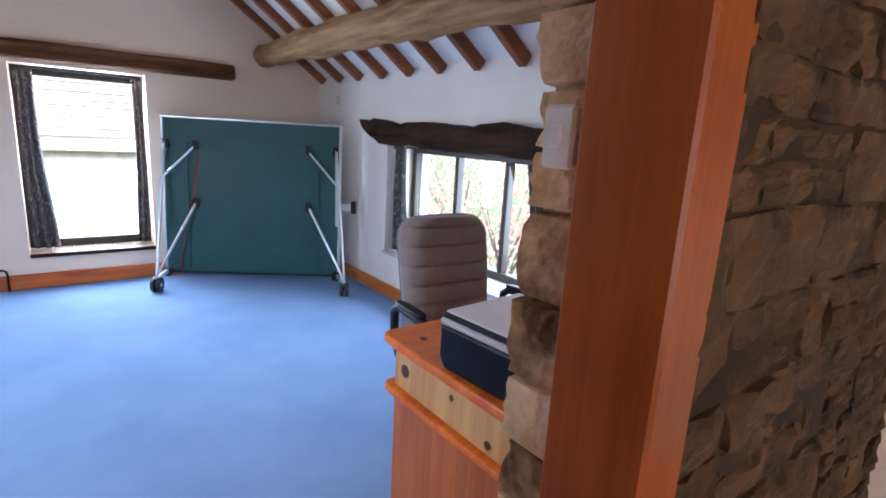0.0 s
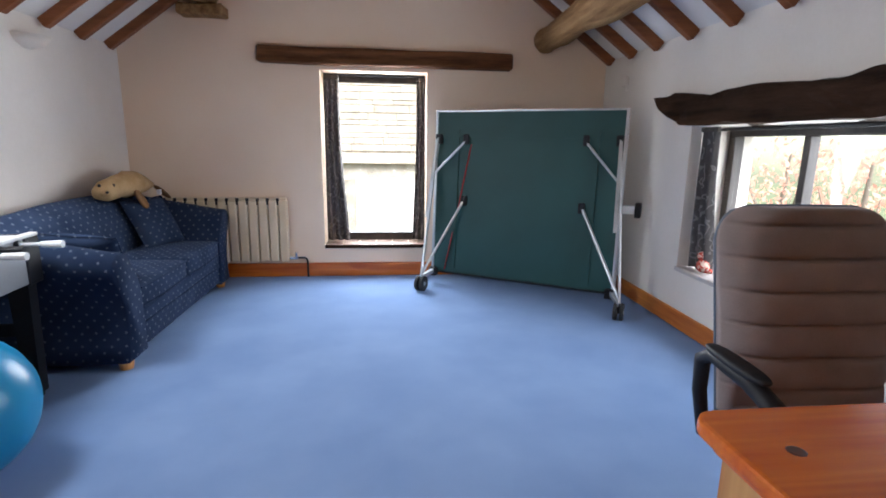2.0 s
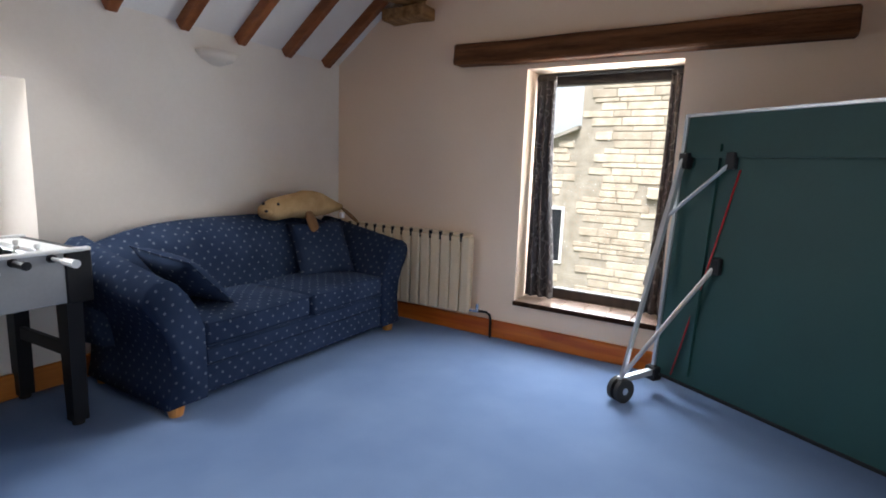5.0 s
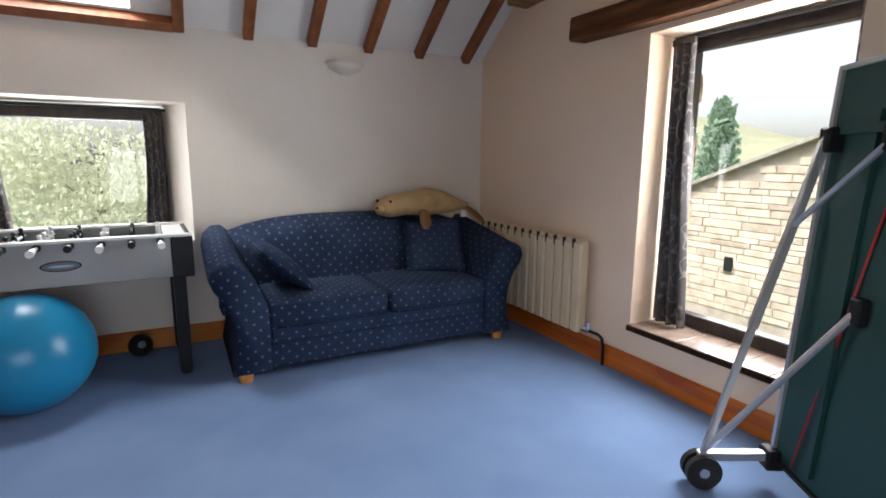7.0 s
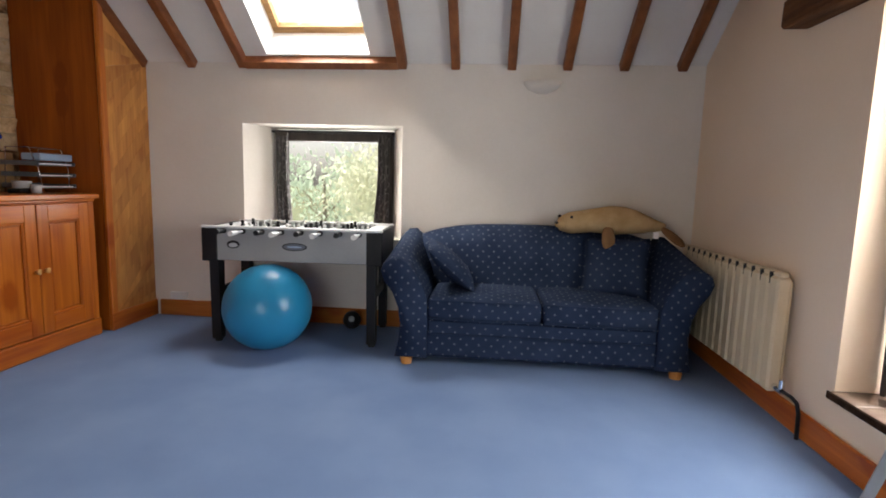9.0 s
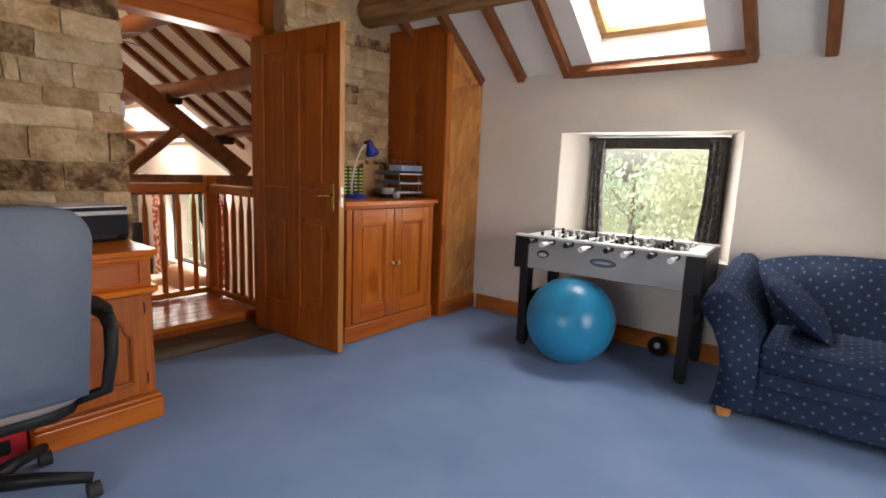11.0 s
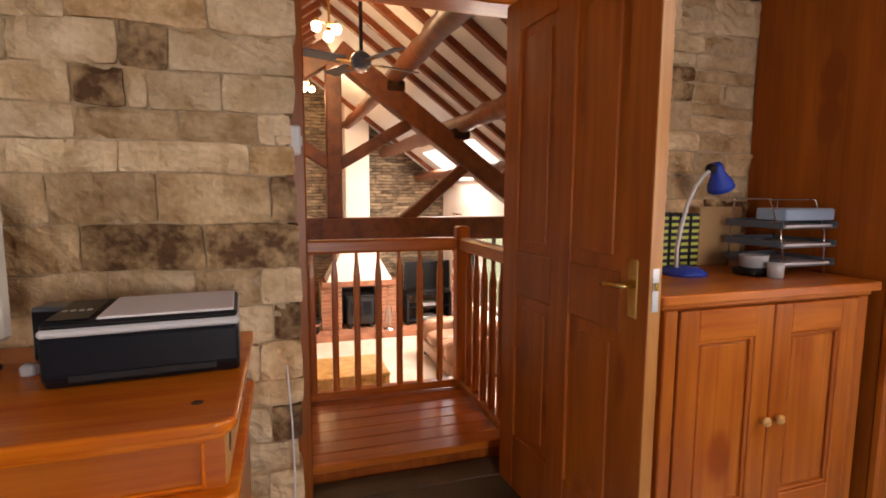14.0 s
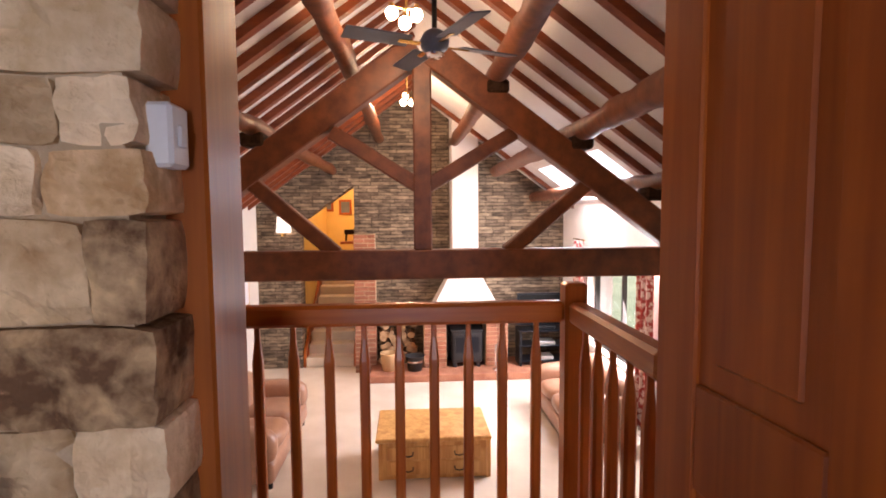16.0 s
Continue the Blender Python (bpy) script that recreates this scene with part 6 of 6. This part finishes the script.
# framed pictures, lamp shade and antler chair near the stair
for x, y, z, w, h in ((2.20, -10.495, 1.45, 0.30, 0.36), (1.72, -10.495, 1.42, 0.26, 0.34), (2.58, -10.495, 1.5, 0.2, 0.3)):
    pc = thing("picture", (x, y, z), "small dark framed picture on the yellow wall", "picture", "pictures by the stair")
    part("picture_frame", bx(-w / 2, w / 2, 0, 0.025, -h / 2, h / 2, 0.006), DOOR_WOOD, pc)
    part("print", bx(-w / 2 + 0.05, w / 2 - 0.05, 0.025, 0.028, -h / 2 + 0.05, h / 2 - 0.05), SMOKE, pc)
pc = thing("picture", (3.34, -6.4, 0.15), "pale framed picture on the hall wall", "picture")
part("picture_frame", bx(-0.02, 0.0, -0.3, 0.3, -0.35, 0.35, 0.006), PINE_PALE, pc)
part("print", bx(-0.024, -0.02, -0.25, 0.25, -0.3, 0.3), PAPER, pc)
cu = thing("wall_light", (2.88, HY + 0.02, 1.12), "white pleated wall light shade", "wall lamp")
part("shade", lathe([(0.13, -0.14), (0.11, 0.14), (0.105, 0.14), (0.12, -0.14)], 20), glowing("lit_shade", (0.9, 0.8, 0.66), 0.5), cu, "", True)
part("bracket", bx(-0.02, 0.02, -0.03, 0.12, -0.2, -0.15), BRASS, cu)
rt = thing("stair_figure", (1.85, -8.6, 0.74), "dark carved stag ornament on a ledge", "ornament")
sb2 = bx(-0.15, 0.15, -0.04, 0.04, 0.14, 0.24, 0.02)
for x in (-0.12, 0.12):
    rod((x, 0, 0.0), (x * 0.9, 0, 0.16), 0.014, 0.02, 6, sb2)
rod((-0.13, 0, 0.22), (-0.19, 0, 0.36), 0.03, 0.02, 6, sb2)
rod((-0.19, 0, 0.36), (-0.14, 0.03, 0.48), 0.01, 0.005, 5, sb2)
rod((-0.19, 0, 0.36), (-0.24, -0.03, 0.48), 0.01, 0.005, 5, sb2)
part("ornament", sb2, OAK_DARK, rt)
tagged(part("stair_ledge", bx(SX0 - 0.1, SX0 + 0.4, -8.8, -8.4, 0.70, 0.74), DOOR_WOOD), "dark wooden ledge above the stair", "ledge", kind="structure")
for yy, s in ((-3.85, 1), (-6.15, -1)):
    cn2 = thing("check_curtain", (HXR + 0.10, yy, 0.85), "red and white checked curtain by the hall window", "curtain", "checked hall curtains")
    bm = bmesh.new()
    g = [[bm.verts.new((0.03 * math.sin(i * 1.5), 0.03 * i - 0.18, -2.1 * j / 8)) for i in range(13)] for j in range(9)]
    for a, b in zip(g, g[1:]):
        for k in range(12):
            bm.faces.new((a[k], a[k + 1], b[k + 1], b[k]))
    r = bmesh.ops.extrude_face_region(bm, geom=list(bm.faces))
    for v in [q for q in r["geom"] if isinstance(q, bmesh.types.BMVert)]:
        v.co.x += 0.004
    part("cloth", bm, CHECK_RED, cn2, "", True)
    part("rail", rod((0, -0.25, 0.02), (0, 0.25, 0.02), 0.012, None, 8), BRASS, cn2)
# hall roof window
bm = bmesh.new()
slope_slab(bm, -1, HV[2], HV[3], HV[0], HV[1], 0.20, 0.206)
hw = thing("hall_roof_window", slope_pt(-1, -0.3, -5.0, 0.2), "wide white framed skylight over the hall", "skylight")
p = part("pane", rel(bm, slope_pt(-1, -0.3, -5.0, 0.2)), GLASS, hw)
p.visible_shadow = False
for u0, u1, y0, y1 in ((HV[2], HV[2] + 0.06, HV[0], HV[1]), (HV[3] - 0.06, HV[3], HV[0], HV[1]), (HV[2], HV[3], HV[0], HV[0] + 0.06), (HV[2], HV[3], HV[1] - 0.06, HV[1]), (HV[2], HV[3], -5.0, -4.92)):
    bm = bmesh.new()
    slope_slab(bm, -1, u0, u1, y0, y1, 0.0, 0.22)
    part("frame", rel(bm, slope_pt(-1, -0.3, -5.0, 0.2)), WHITE_PAINT, hw)

# ceiling fan and spot cluster
fan = thing("ceiling_fan", (0.545, -0.93, 2.165), "dark four-blade ceiling fan with a brass hub", "ceiling fan")
part("motor", lathe([(0.045, -0.025), (0.07, 0.0), (0.078, 0.04), (0.06, 0.075), (0.03, 0.095)], 24), SMOKE, fan, "", True)
part("hub_cap", lathe([(0.03, -0.05), (0.05, -0.03), (0.05, -0.025)], 20), CHROME, fan, "", True)
part("down_rod", rod((0, 0, 0.10), (0, 0, 1.16), 0.014, None, 10), IRON, fan)
for k in range(4):
    a = 90 * k + 22
    bl = part("blade", bx(0.14, 0.48, -0.055, 0.055, -0.004, 0.004, 0.003), SMOKE, fan, "grey-brown wooden blade")
    bl.matrix_basis = pose(0, 0, 0.02, 0, 0, a) @ pose(0, 0, 0, 12, 0, 0)
    part("blade_arm", bx(0.08, 0.20, -0.015, 0.015, -0.010, -0.003, 0.002), BRASS, bl)
BULB = glowing("lit_bulb", (1.0, 0.78, 0.48), 40)


def spots(at, bulbs, label):
    """A brass stem from the ridge with a short arm to each bulb."""
    s = thing("spot_lamp", at, label, "lamp")
    part("stem", rod((0, 0, 0), (0, 0, 3.36 - at[2] - 0.02), 0.010, None, 8), BRASS, s)
    for x, y, z in bulbs:
        arm = part("arm", rod((0, 0, 0.06), (x * 0.8, y * 0.8, z + 0.03), 0.007, None, 6), BRASS, s)
        part("holder", rod((x, y, z + 0.025), (x, y, z + 0.06), 0.022, 0.016, 10), BRASS, arm)
        part("bulb", blob(0.042, 0.042, 0.045, 2, (x, y, z - 0.01), 2), BULB, arm, "lit warm bulb", True)


spots((0.69, -1.75, 2.62), ((0.01, 0.07, -0.05), (-0.07, -0.06, 0.05), (0.10, -0.06, 0.06)), "brass three-bulb hall spot lamp, lit")
spots((0.70, -5.2, 2.86), ((0.05, 0.06, -0.07), (-0.06, 0.04, -0.07), (0.02, -0.08, 0.04)), "brass three-bulb hall spot lamp, lit")

# ---- outdoors ----
GRASS = material("meadow", (0.085, 0.11, 0.05), (0.13, 0.145, 0.075), 0.95, scale=0.6, bump=0.4, fine=8)
tagged(part("ground", bx(-400, 400, -400, 400, -3.4, -3.2), GRASS), "rough grass ground around the house", "ground", kind="structure")
bm = bmesh.new()
n = 40
prev = None
for i in range(n + 1):
    x = -170 + 340 * i / n
    h = 15 + 7 * math.sin(i * 0.33 + 0.6) + 2 * noise.noise((i * 0.4, 0, 0))
    col = [bm.verts.new((x, 60, -3.2)), bm.verts.new((x, 95, h * 0.55)), bm.verts.new((x, 150, h)), bm.verts.new((x, 190, -3.2))]
    if prev:
        for k in range(3):
            bm.faces.new((prev[k], col[k], col[k + 1], prev[k + 1]))
        bm.faces.new((prev[3], col[3], col[0], prev[0]))
    prev = col
tagged(part("hill", bm, material("hazy_pasture", (0.17, 0.19, 0.12), (0.27, 0.27, 0.18), 0.95, scale=0.06, bump=0.0, fine=0.5), smooth=True), "grassy hillside in the distance", "hill", kind="structure")

OUT_STONE = material("pale_barn_stone", (0.33, 0.28, 0.22), (0.52, 0.46, 0.38), 0.92, scale=4, bump=0.8, fine=40, vary=0.2)
barn = thing("barn", (-0.5, 14.5, -3.2), "pale coursed stone barn with a stone slate roof", "barn")
bwall = part("wall", prism([(-12.0, 0), (6.0, 0), (6.0, 7.5), (-1.6, 7.5), (-1.6, 5.375), (-12.0, 1.37)], "y", 0.03, 6.0), material("barn_mortar", (0.25, 0.225, 0.185), (0.36, 0.325, 0.275), 0.95, scale=4, bump=0.5), barn)
SLATE_ROOF = material("stone_slate", (0.20, 0.19, 0.17), (0.34, 0.32, 0.28), 0.9, scale=6, bump=0.6)
part("roof", prism([(-12.4, 1.21), (-1.62, 5.365), (-1.62, 5.45), (-12.4, 1.29)], "y", -0.15, 6.2), SLATE_ROOF, barn)
part("roof", prism([(-1.9, 7.5), (6.4, 7.5), (6.4, 7.7), (-1.9, 7.7)], "y", -0.15, 6.2), SLATE_ROOF, barn)
part("vent", bx(-4.58, -4.40, -0.07, 0.02, 1.95, 2.28, 0.01), BLACK, barn)
bw = part("window", bx(-2.48, -1.89, 0.0, 0.03, 2.2, 3.5, 0.004), BLACK_GLOSS, barn, "dark glazed barn window")
for x0, x1, z0, z1 in ((-2.52, -2.46, 2.16, 3.54), (-1.91, -1.85, 2.16, 3.54), (-2.46, -1.91, 3.48, 3.54), (-2.46, -1.91, 2.16, 2.22), (-2.205, -2.165, 2.22, 3.48)):
    part("window_frame", bx(x0, x1, -0.02, 0.028, z0, z1, 0.004), WHITE_PAINT, bw)
gd = part("garage_door", bx(0.43, 2.9, -0.05, 0.05, 0.0, 3.45, 0.01), WHITE_PAINT, barn, "white painted boarded door")
part("door_lintel", bx(0.0, 3.2, -0.10, 0.05, 3.85, 4.1, 0.02), OUT_STONE, barn)
rng = random.Random(11)
made = 0
z = 1.0
rest = bmesh.new()
while z < 7.3:
    h = 0.10 + 0.10 * rng.random()
    x = -11.8 + rng.random() * 0.3
    while x < 5.6:
        w = 0.35 + 0.6 * rng.random()
        lim = 7.4 if x > -1.6 else 3.45 + (x + 6.5) * 0.385
        if z + h < lim and not (0.4 < x + w and x < 3.0 and z < 4.15) and not (x < -1.6 < x + w) and not (x + w > -2.55 and x < -1.8 and 2.0 < z < 3.55) and x < 3.4:
            block = bx(x + 0.012, x + w - 0.012, 0.012 - 0.02 * rng.random(), 0.04, z + 0.008, z + h - 0.008, 0.01)
            if made < 300 and -9.0 < x < 1.2 and z > 1.6:
                part("stone", block, OUT_STONE, bwall)
                made += 1
            else:
                merge(block, rest)
        x += w
    z += h

tagged(part("stone_facing", rest, OUT_STONE, bwall), kind="stuff")


def leaf_cloud(bm, centre, radius, count, size, rng):
    for _ in range(count):
        d = Vector((rng.gauss(0, 1), rng.gauss(0, 1), rng.gauss(0, 1))).normalized() * radius * (0.45 + 0.6 * rng.random())
        c = Vector(centre) + d
        q = Euler((rng.random() * 6, rng.random() * 6, rng.random() * 6)).to_matrix()
        s = size * (0.6 + 0.8 * rng.random())
        v = [bm.verts.new(c + q @ Vector(p) * s) for p in ((-0.5, 0, 0), (0, -0.28, 0.06), (0.6, 0, 0), (0, 0.28, 0.06))]
        bm.faces.new(v)


def leaf_material(name, c1, c2, through_color):
    """Thin leaves: half of the light is let through."""
    m = material(name, c1, c2, 0.6, scale=0.8, bump=0.0)
    nt = m.node_tree
    tl, mix = nt.nodes.new("ShaderNodeBsdfTranslucent"), nt.nodes.new("ShaderNodeAddShader")
    tl.inputs[0].default_value = (*through_color, 1)
    nt.links.new(nt.nodes["Principled BSDF"].outputs[0], mix.inputs[0])
    nt.links.new(tl.outputs[0], mix.inputs[1])
    nt.links.new(mix.outputs[0], nt.nodes["Material Output"].inputs[0])
    return m


LEAF = leaf_material("green_leaf", (0.14, 0.18, 0.14), (0.24, 0.28, 0.22), (0.30, 0.36, 0.295))
LEAF_OLIVE = leaf_material("olive_leaf", (0.19, 0.195, 0.145), (0.28, 0.28, 0.21), (0.35, 0.37, 0.29))
LEAF_RED = leaf_material("red_leaf", (0.34, 0.13, 0.10), (0.48, 0.26, 0.20), (0.46, 0.28, 0.22))
LEAF_CONE = leaf_material("conifer_leaf", (0.06, 0.11, 0.075), (0.11, 0.17, 0.11), (0.09, 0.15, 0.09))
BARK = material("bark", (0.14, 0.12, 0.095), (0.22, 0.19, 0.15), 0.9, scale=4, bump=0.8)


def tree(at, height, spread, mat, label, seed, size=0.15, count=230, conifer=False):
    t = thing("tree", at, label, "tree")
    rng = random.Random(seed)
    trunk = tube([(0, 0, 0), (0.05, 0.02, height * 0.3), (-0.03, 0.05, height * 0.6), (0, 0, height * 0.9)], [0.16, 0.12, 0.06, 0.02], 8)
    bm = bmesh.new()
    if conifer:
        for k in range(22):
            z = height * (0.08 + 0.9 * k / 22)
            leaf_cloud(bm, (0, 0, z), spread * (1 - 0.75 * k / 22) * 0.8, count, size, rng)
    else:
        for k in range(16):
            a, e = rng.random() * 6.3, rng.random()
            p = Vector((spread * 0.7 * math.cos(a) * (0.4 + 0.6 * rng.random()), spread * 0.7 * math.sin(a) * (0.4 + 0.6 * rng.random()), height * (0.42 + 0.5 * e)))
            tube([(0, 0, height * (0.25 + 0.3 * e)), tuple(p * 0.6 + Vector((0, 0, height * 0.2))), tuple(p)], [0.026, 0.016, 0.007], 6, trunk)
            leaf_cloud(bm, p, spread * (0.30 + 0.2 * rng.random()), count, size, rng)
    part("trunk", trunk, BARK, t)
    part("crown", bm, mat, t)
    return t


tree((-15.5, 6.4, -3.2), 5.2, 3.6, LEAF, "leafy green garden tree", 1, 0.17, 430)
tree((-16.5, 1.4, -3.2), 4.9, 3.6, LEAF_OLIVE, "olive green broad-leaved tree", 2, 0.17, 430)
tree((-22, 9.5, -3.2), 5.9, 3.4, LEAF, "tall leafy green tree", 3, 0.26, 110)
tree((-21, -3.5, -3.2), 5.4, 3.4, LEAF, "leafy green tree beyond the garden", 4, 0.26, 110)
tree((-15.5, 12.0, -3.2), 5.3, 3.6, LEAF_OLIVE, "olive green garden tree", 8, 0.17, 380)
tree((-11.0, 22.5, -3.2), 6.9, 1.9, LEAF_CONE, "tall dark green conifer behind the barn", 5, 0.25, 150, True)
tree((-13.6, 23.5, -3.2), 6.2, 2.4, LEAF, "leafy green tree behind the barn", 9, 0.25, 150)
tree((6.6, 6.7, -3.2), 4.7, 1.9, LEAF_RED, "red-leaved shrub outside the garden window", 7, 0.09, 90)
tree((7.4, 4.6, -3.2), 4.3, 1.8, LEAF_OLIVE, "light green shrub outside the garden window", 10, 0.10, 90)
tree((7.6, 9.2, -3.2), 4.8, 2.0, LEAF_RED, "red-leaved shrub outside the garden window", 14, 0.09, 90)
tree((10.5, 7.4, -3.2), 5.0, 2.4, LEAF_OLIVE, "light green shrub outside the garden window", 16, 0.12, 90)
tree((-14, -6.2, -3.2), 4.4, 2.6, LEAF, "leafy green tree beyond the hall window", 12)
# ---- stones of the south wall ----
STONE_PALE = material("pale_gritstone", (0.60, 0.41, 0.22), (0.90, 0.71, 0.47), 0.92, scale=6.0, bump=1.0, fine=52, spec=0.15, vary=0.18, contrast=(0.32, 0.68), relief=0.035)


def stone_mesh(x0, x1, z0, z1, y_in, y_out, rng):
    """A squared rubble stone with a rough, rounded face towards y_out."""
    bm = bmesh.new()
    nx, nz = max(4, min(13, round((x1 - x0) / 0.028))), 6
    sd = Vector((rng.random() * 50, rng.random() * 50, rng.random() * 50))
    sg = 1 if y_out > y_in else -1
    face = []
    for j in range(nz + 1):
        row = []
        for i in range(nx + 1):
            u, w = i / nx, j / nz
            edge = i in (0, nx) or j in (0, nz)
            corner = i in (0, nx) and j in (0, nz)
            p = Vector((x0 + (x1 - x0) * u, 0, z0 + (z1 - z0) * w))
            n = noise.noise_vector(p * 11 + sd)
            n2 = noise.noise(p * 34 + sd)
            bend = noise.noise_vector(Vector((p.x * 4.5, 0.0, p.z * 4.5)))
            p.x += n.x * 0.005 + bend.x * 0.010
            p.z += n.z * 0.005 + bend.z * 0.012
            if corner:
                p.x += 0.003 if i == 0 else -0.003
                p.z += 0.003 if j == 0 else -0.003
            chip = max(0.0, noise.noise(p * 17 + sd) - 0.12) * 0.035
            p.y = y_out + sg * (n.y * 0.016 + n2 * 0.012 - chip - (0.007 if edge else 0.0))
            row.append(bm.verts.new(p))
        face.append(row)
    for a, b in zip(face, face[1:]):
        for k in range(nx):
            bm.faces.new((a[k], a[k + 1], b[k + 1], b[k]))
    ring = face[0][:] + [r[-1] for r in face[1:]] + face[-1][-2::-1] + [r[0] for r in face[-2:0:-1]]
    back = [bm.verts.new((v.co.x, y_in, v.co.z)) for v in ring]
    for k in range(len(ring)):
        bm.faces.new((ring[k], back[k], back[(k + 1) % len(ring)], ring[(k + 1) % len(ring)]))
    return bm


def stone_face(x0, x1, z0, z1, y_out, depth, side, rng, limit=None, quoin_right=False, quoin_left=False, joined=False):
    """Courses of squared rubble on a wall face; side +1 looks to +y."""
    z = z0
    rest = bmesh.new()
    while z < z1:
        h = rng.choice((0.085, 0.105, 0.125, 0.145, 0.16))
        if z1 - z < 0.05:
            break
        h = min(h, z1 - z)
        x = x0
        while x < x1 - 0.01:
            w = 0.11 + 0.33 * rng.random() ** 1.2
            if x1 - (x + w) < 0.09:
                w = x1 - x
            top = z + h
            if limit is None or top < min(limit(x), limit(x + w)) + 0.06:
                proud = 0.016 * rng.random() + (0.004 if quoin_left and x == x0 else 0.0)
                dpt = depth
                if (quoin_left and x == x0) or (quoin_right and x + w > x1 - 0.01):
                    dpt = 0.13
                g = 0.0035
                edge = 0.014 * rng.random() if (quoin_left and x == x0) else 0.0
                cuts = [(z, top)]
                if h > 0.12 and rng.random() < 0.28:
                    mid = z + h * (0.35 + 0.3 * rng.random())
                    cuts = [(z, mid), (mid, top)]
                for za, zb in cuts:
                    bm = stone_mesh(x + g - edge, x + w - g, za + g, zb - g, y_out - side * dpt, y_out + side * (proud - 0.002), rng)
                    r = rng.random()
                    if joined:
                        merge(bm, rest)
                    else:
                        part("stone", bm, STONE_DARK if r < 0.13 else (STONE_PALE if r < 0.55 else STONE), wall_stone, smooth=False)
            x += w
        z += h
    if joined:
        # landing face of the same gritstone, its shade put into a darker colour
        tagged(part("stone_facing", rest, material("shaded_landing_stone", (0.028, 0.015, 0.006), (0.14, 0.075, 0.030), 0.8, scale=7, bump=1.0, fine=30, relief=0.03), wall_stone), kind="stuff")
    else:
        rest.free()


# backing slab for the landing joints, coloured dark to match the painted shade
tagged(part("landing_pointing", bx(1.13, 2.6, 0.709, 0.714, LZ, 1.9), material("shaded_landing_mortar", (0.025, 0.015, 0.008), (0.06, 0.035, 0.016), 0.95, scale=9, bump=0.8)), "pointing of the landing side of the wall, its shade in the colour", "wall", kind="structure")
rs = random.Random(21)
# courses of the wall beside the desk, from the carpet up: height of the bed, joints from the doorway on
COURSES = [(0.0, (1.24, 1.52)), (0.12, (1.19, 1.46)), (0.26, (1.30, 1.58)), (0.37, (1.17, 1.42)), (0.50, (1.26, 1.60)), (0.60, (1.20, 1.50)), (0.74, (1.15, 1.38)),
           (0.875, (1.188, 1.40, 1.65)), (1.002, (1.362, 1.715)), (1.153, (1.154, 1.495, 1.793)), (1.315, (1.214, 1.605, 1.935)), (1.418, (1.182, 1.427, 1.71)),
           (1.518, (1.291, 1.507, 1.571, 1.712, 1.91)), (1.637, (1.442, 1.582, 1.86)), (1.768, (1.329, 1.716, 1.896)), (1.893, (1.36, 1.66)), (2.01, (1.25, 1.55)), (2.13, ())]
SOOTED = {(8, 0), (8, 1), (9, 0), (12, 3), (13, 1), (15, 0), (6, 0), (3, 0)}
for c, (z, joints) in enumerate(COURSES):
    top = COURSES[c + 1][0] if c + 1 < len(COURSES) else 2.24
    cuts = [1.080] + list(joints)
    while cuts[-1] < 2.26:
        cuts.append(min(2.45, cuts[-1] + 0.20 + 0.22 * rs.random()))
    for k, (xa, xb) in enumerate(zip(cuts, cuts[1:])):
        if top > min(under(xa), under(xb)) + 0.06:
            continue
        edge = 0.030 * rs.random() if k == 0 else 0.0
        bm = stone_mesh(xa + 0.003 - edge, xb - 0.003, z + 0.003, top - 0.003, YS - (0.125 if k == 0 else 0.09), YS + 0.006 + 0.014 * rs.random(), rs)
        r = rs.random()
        part("stone", bm, STONE_DARK if (c, k) in SOOTED else (STONE_PALE if r < 0.6 else STONE), wall_stone)
stone_face(-0.95, DX0, 0.93, 3.0, YS, 0.10, 1, rs, under, quoin_right=True)
stone_face(DX0, 1.09, 2.36, 2.9, YS, 0.10, 1, rs, under)
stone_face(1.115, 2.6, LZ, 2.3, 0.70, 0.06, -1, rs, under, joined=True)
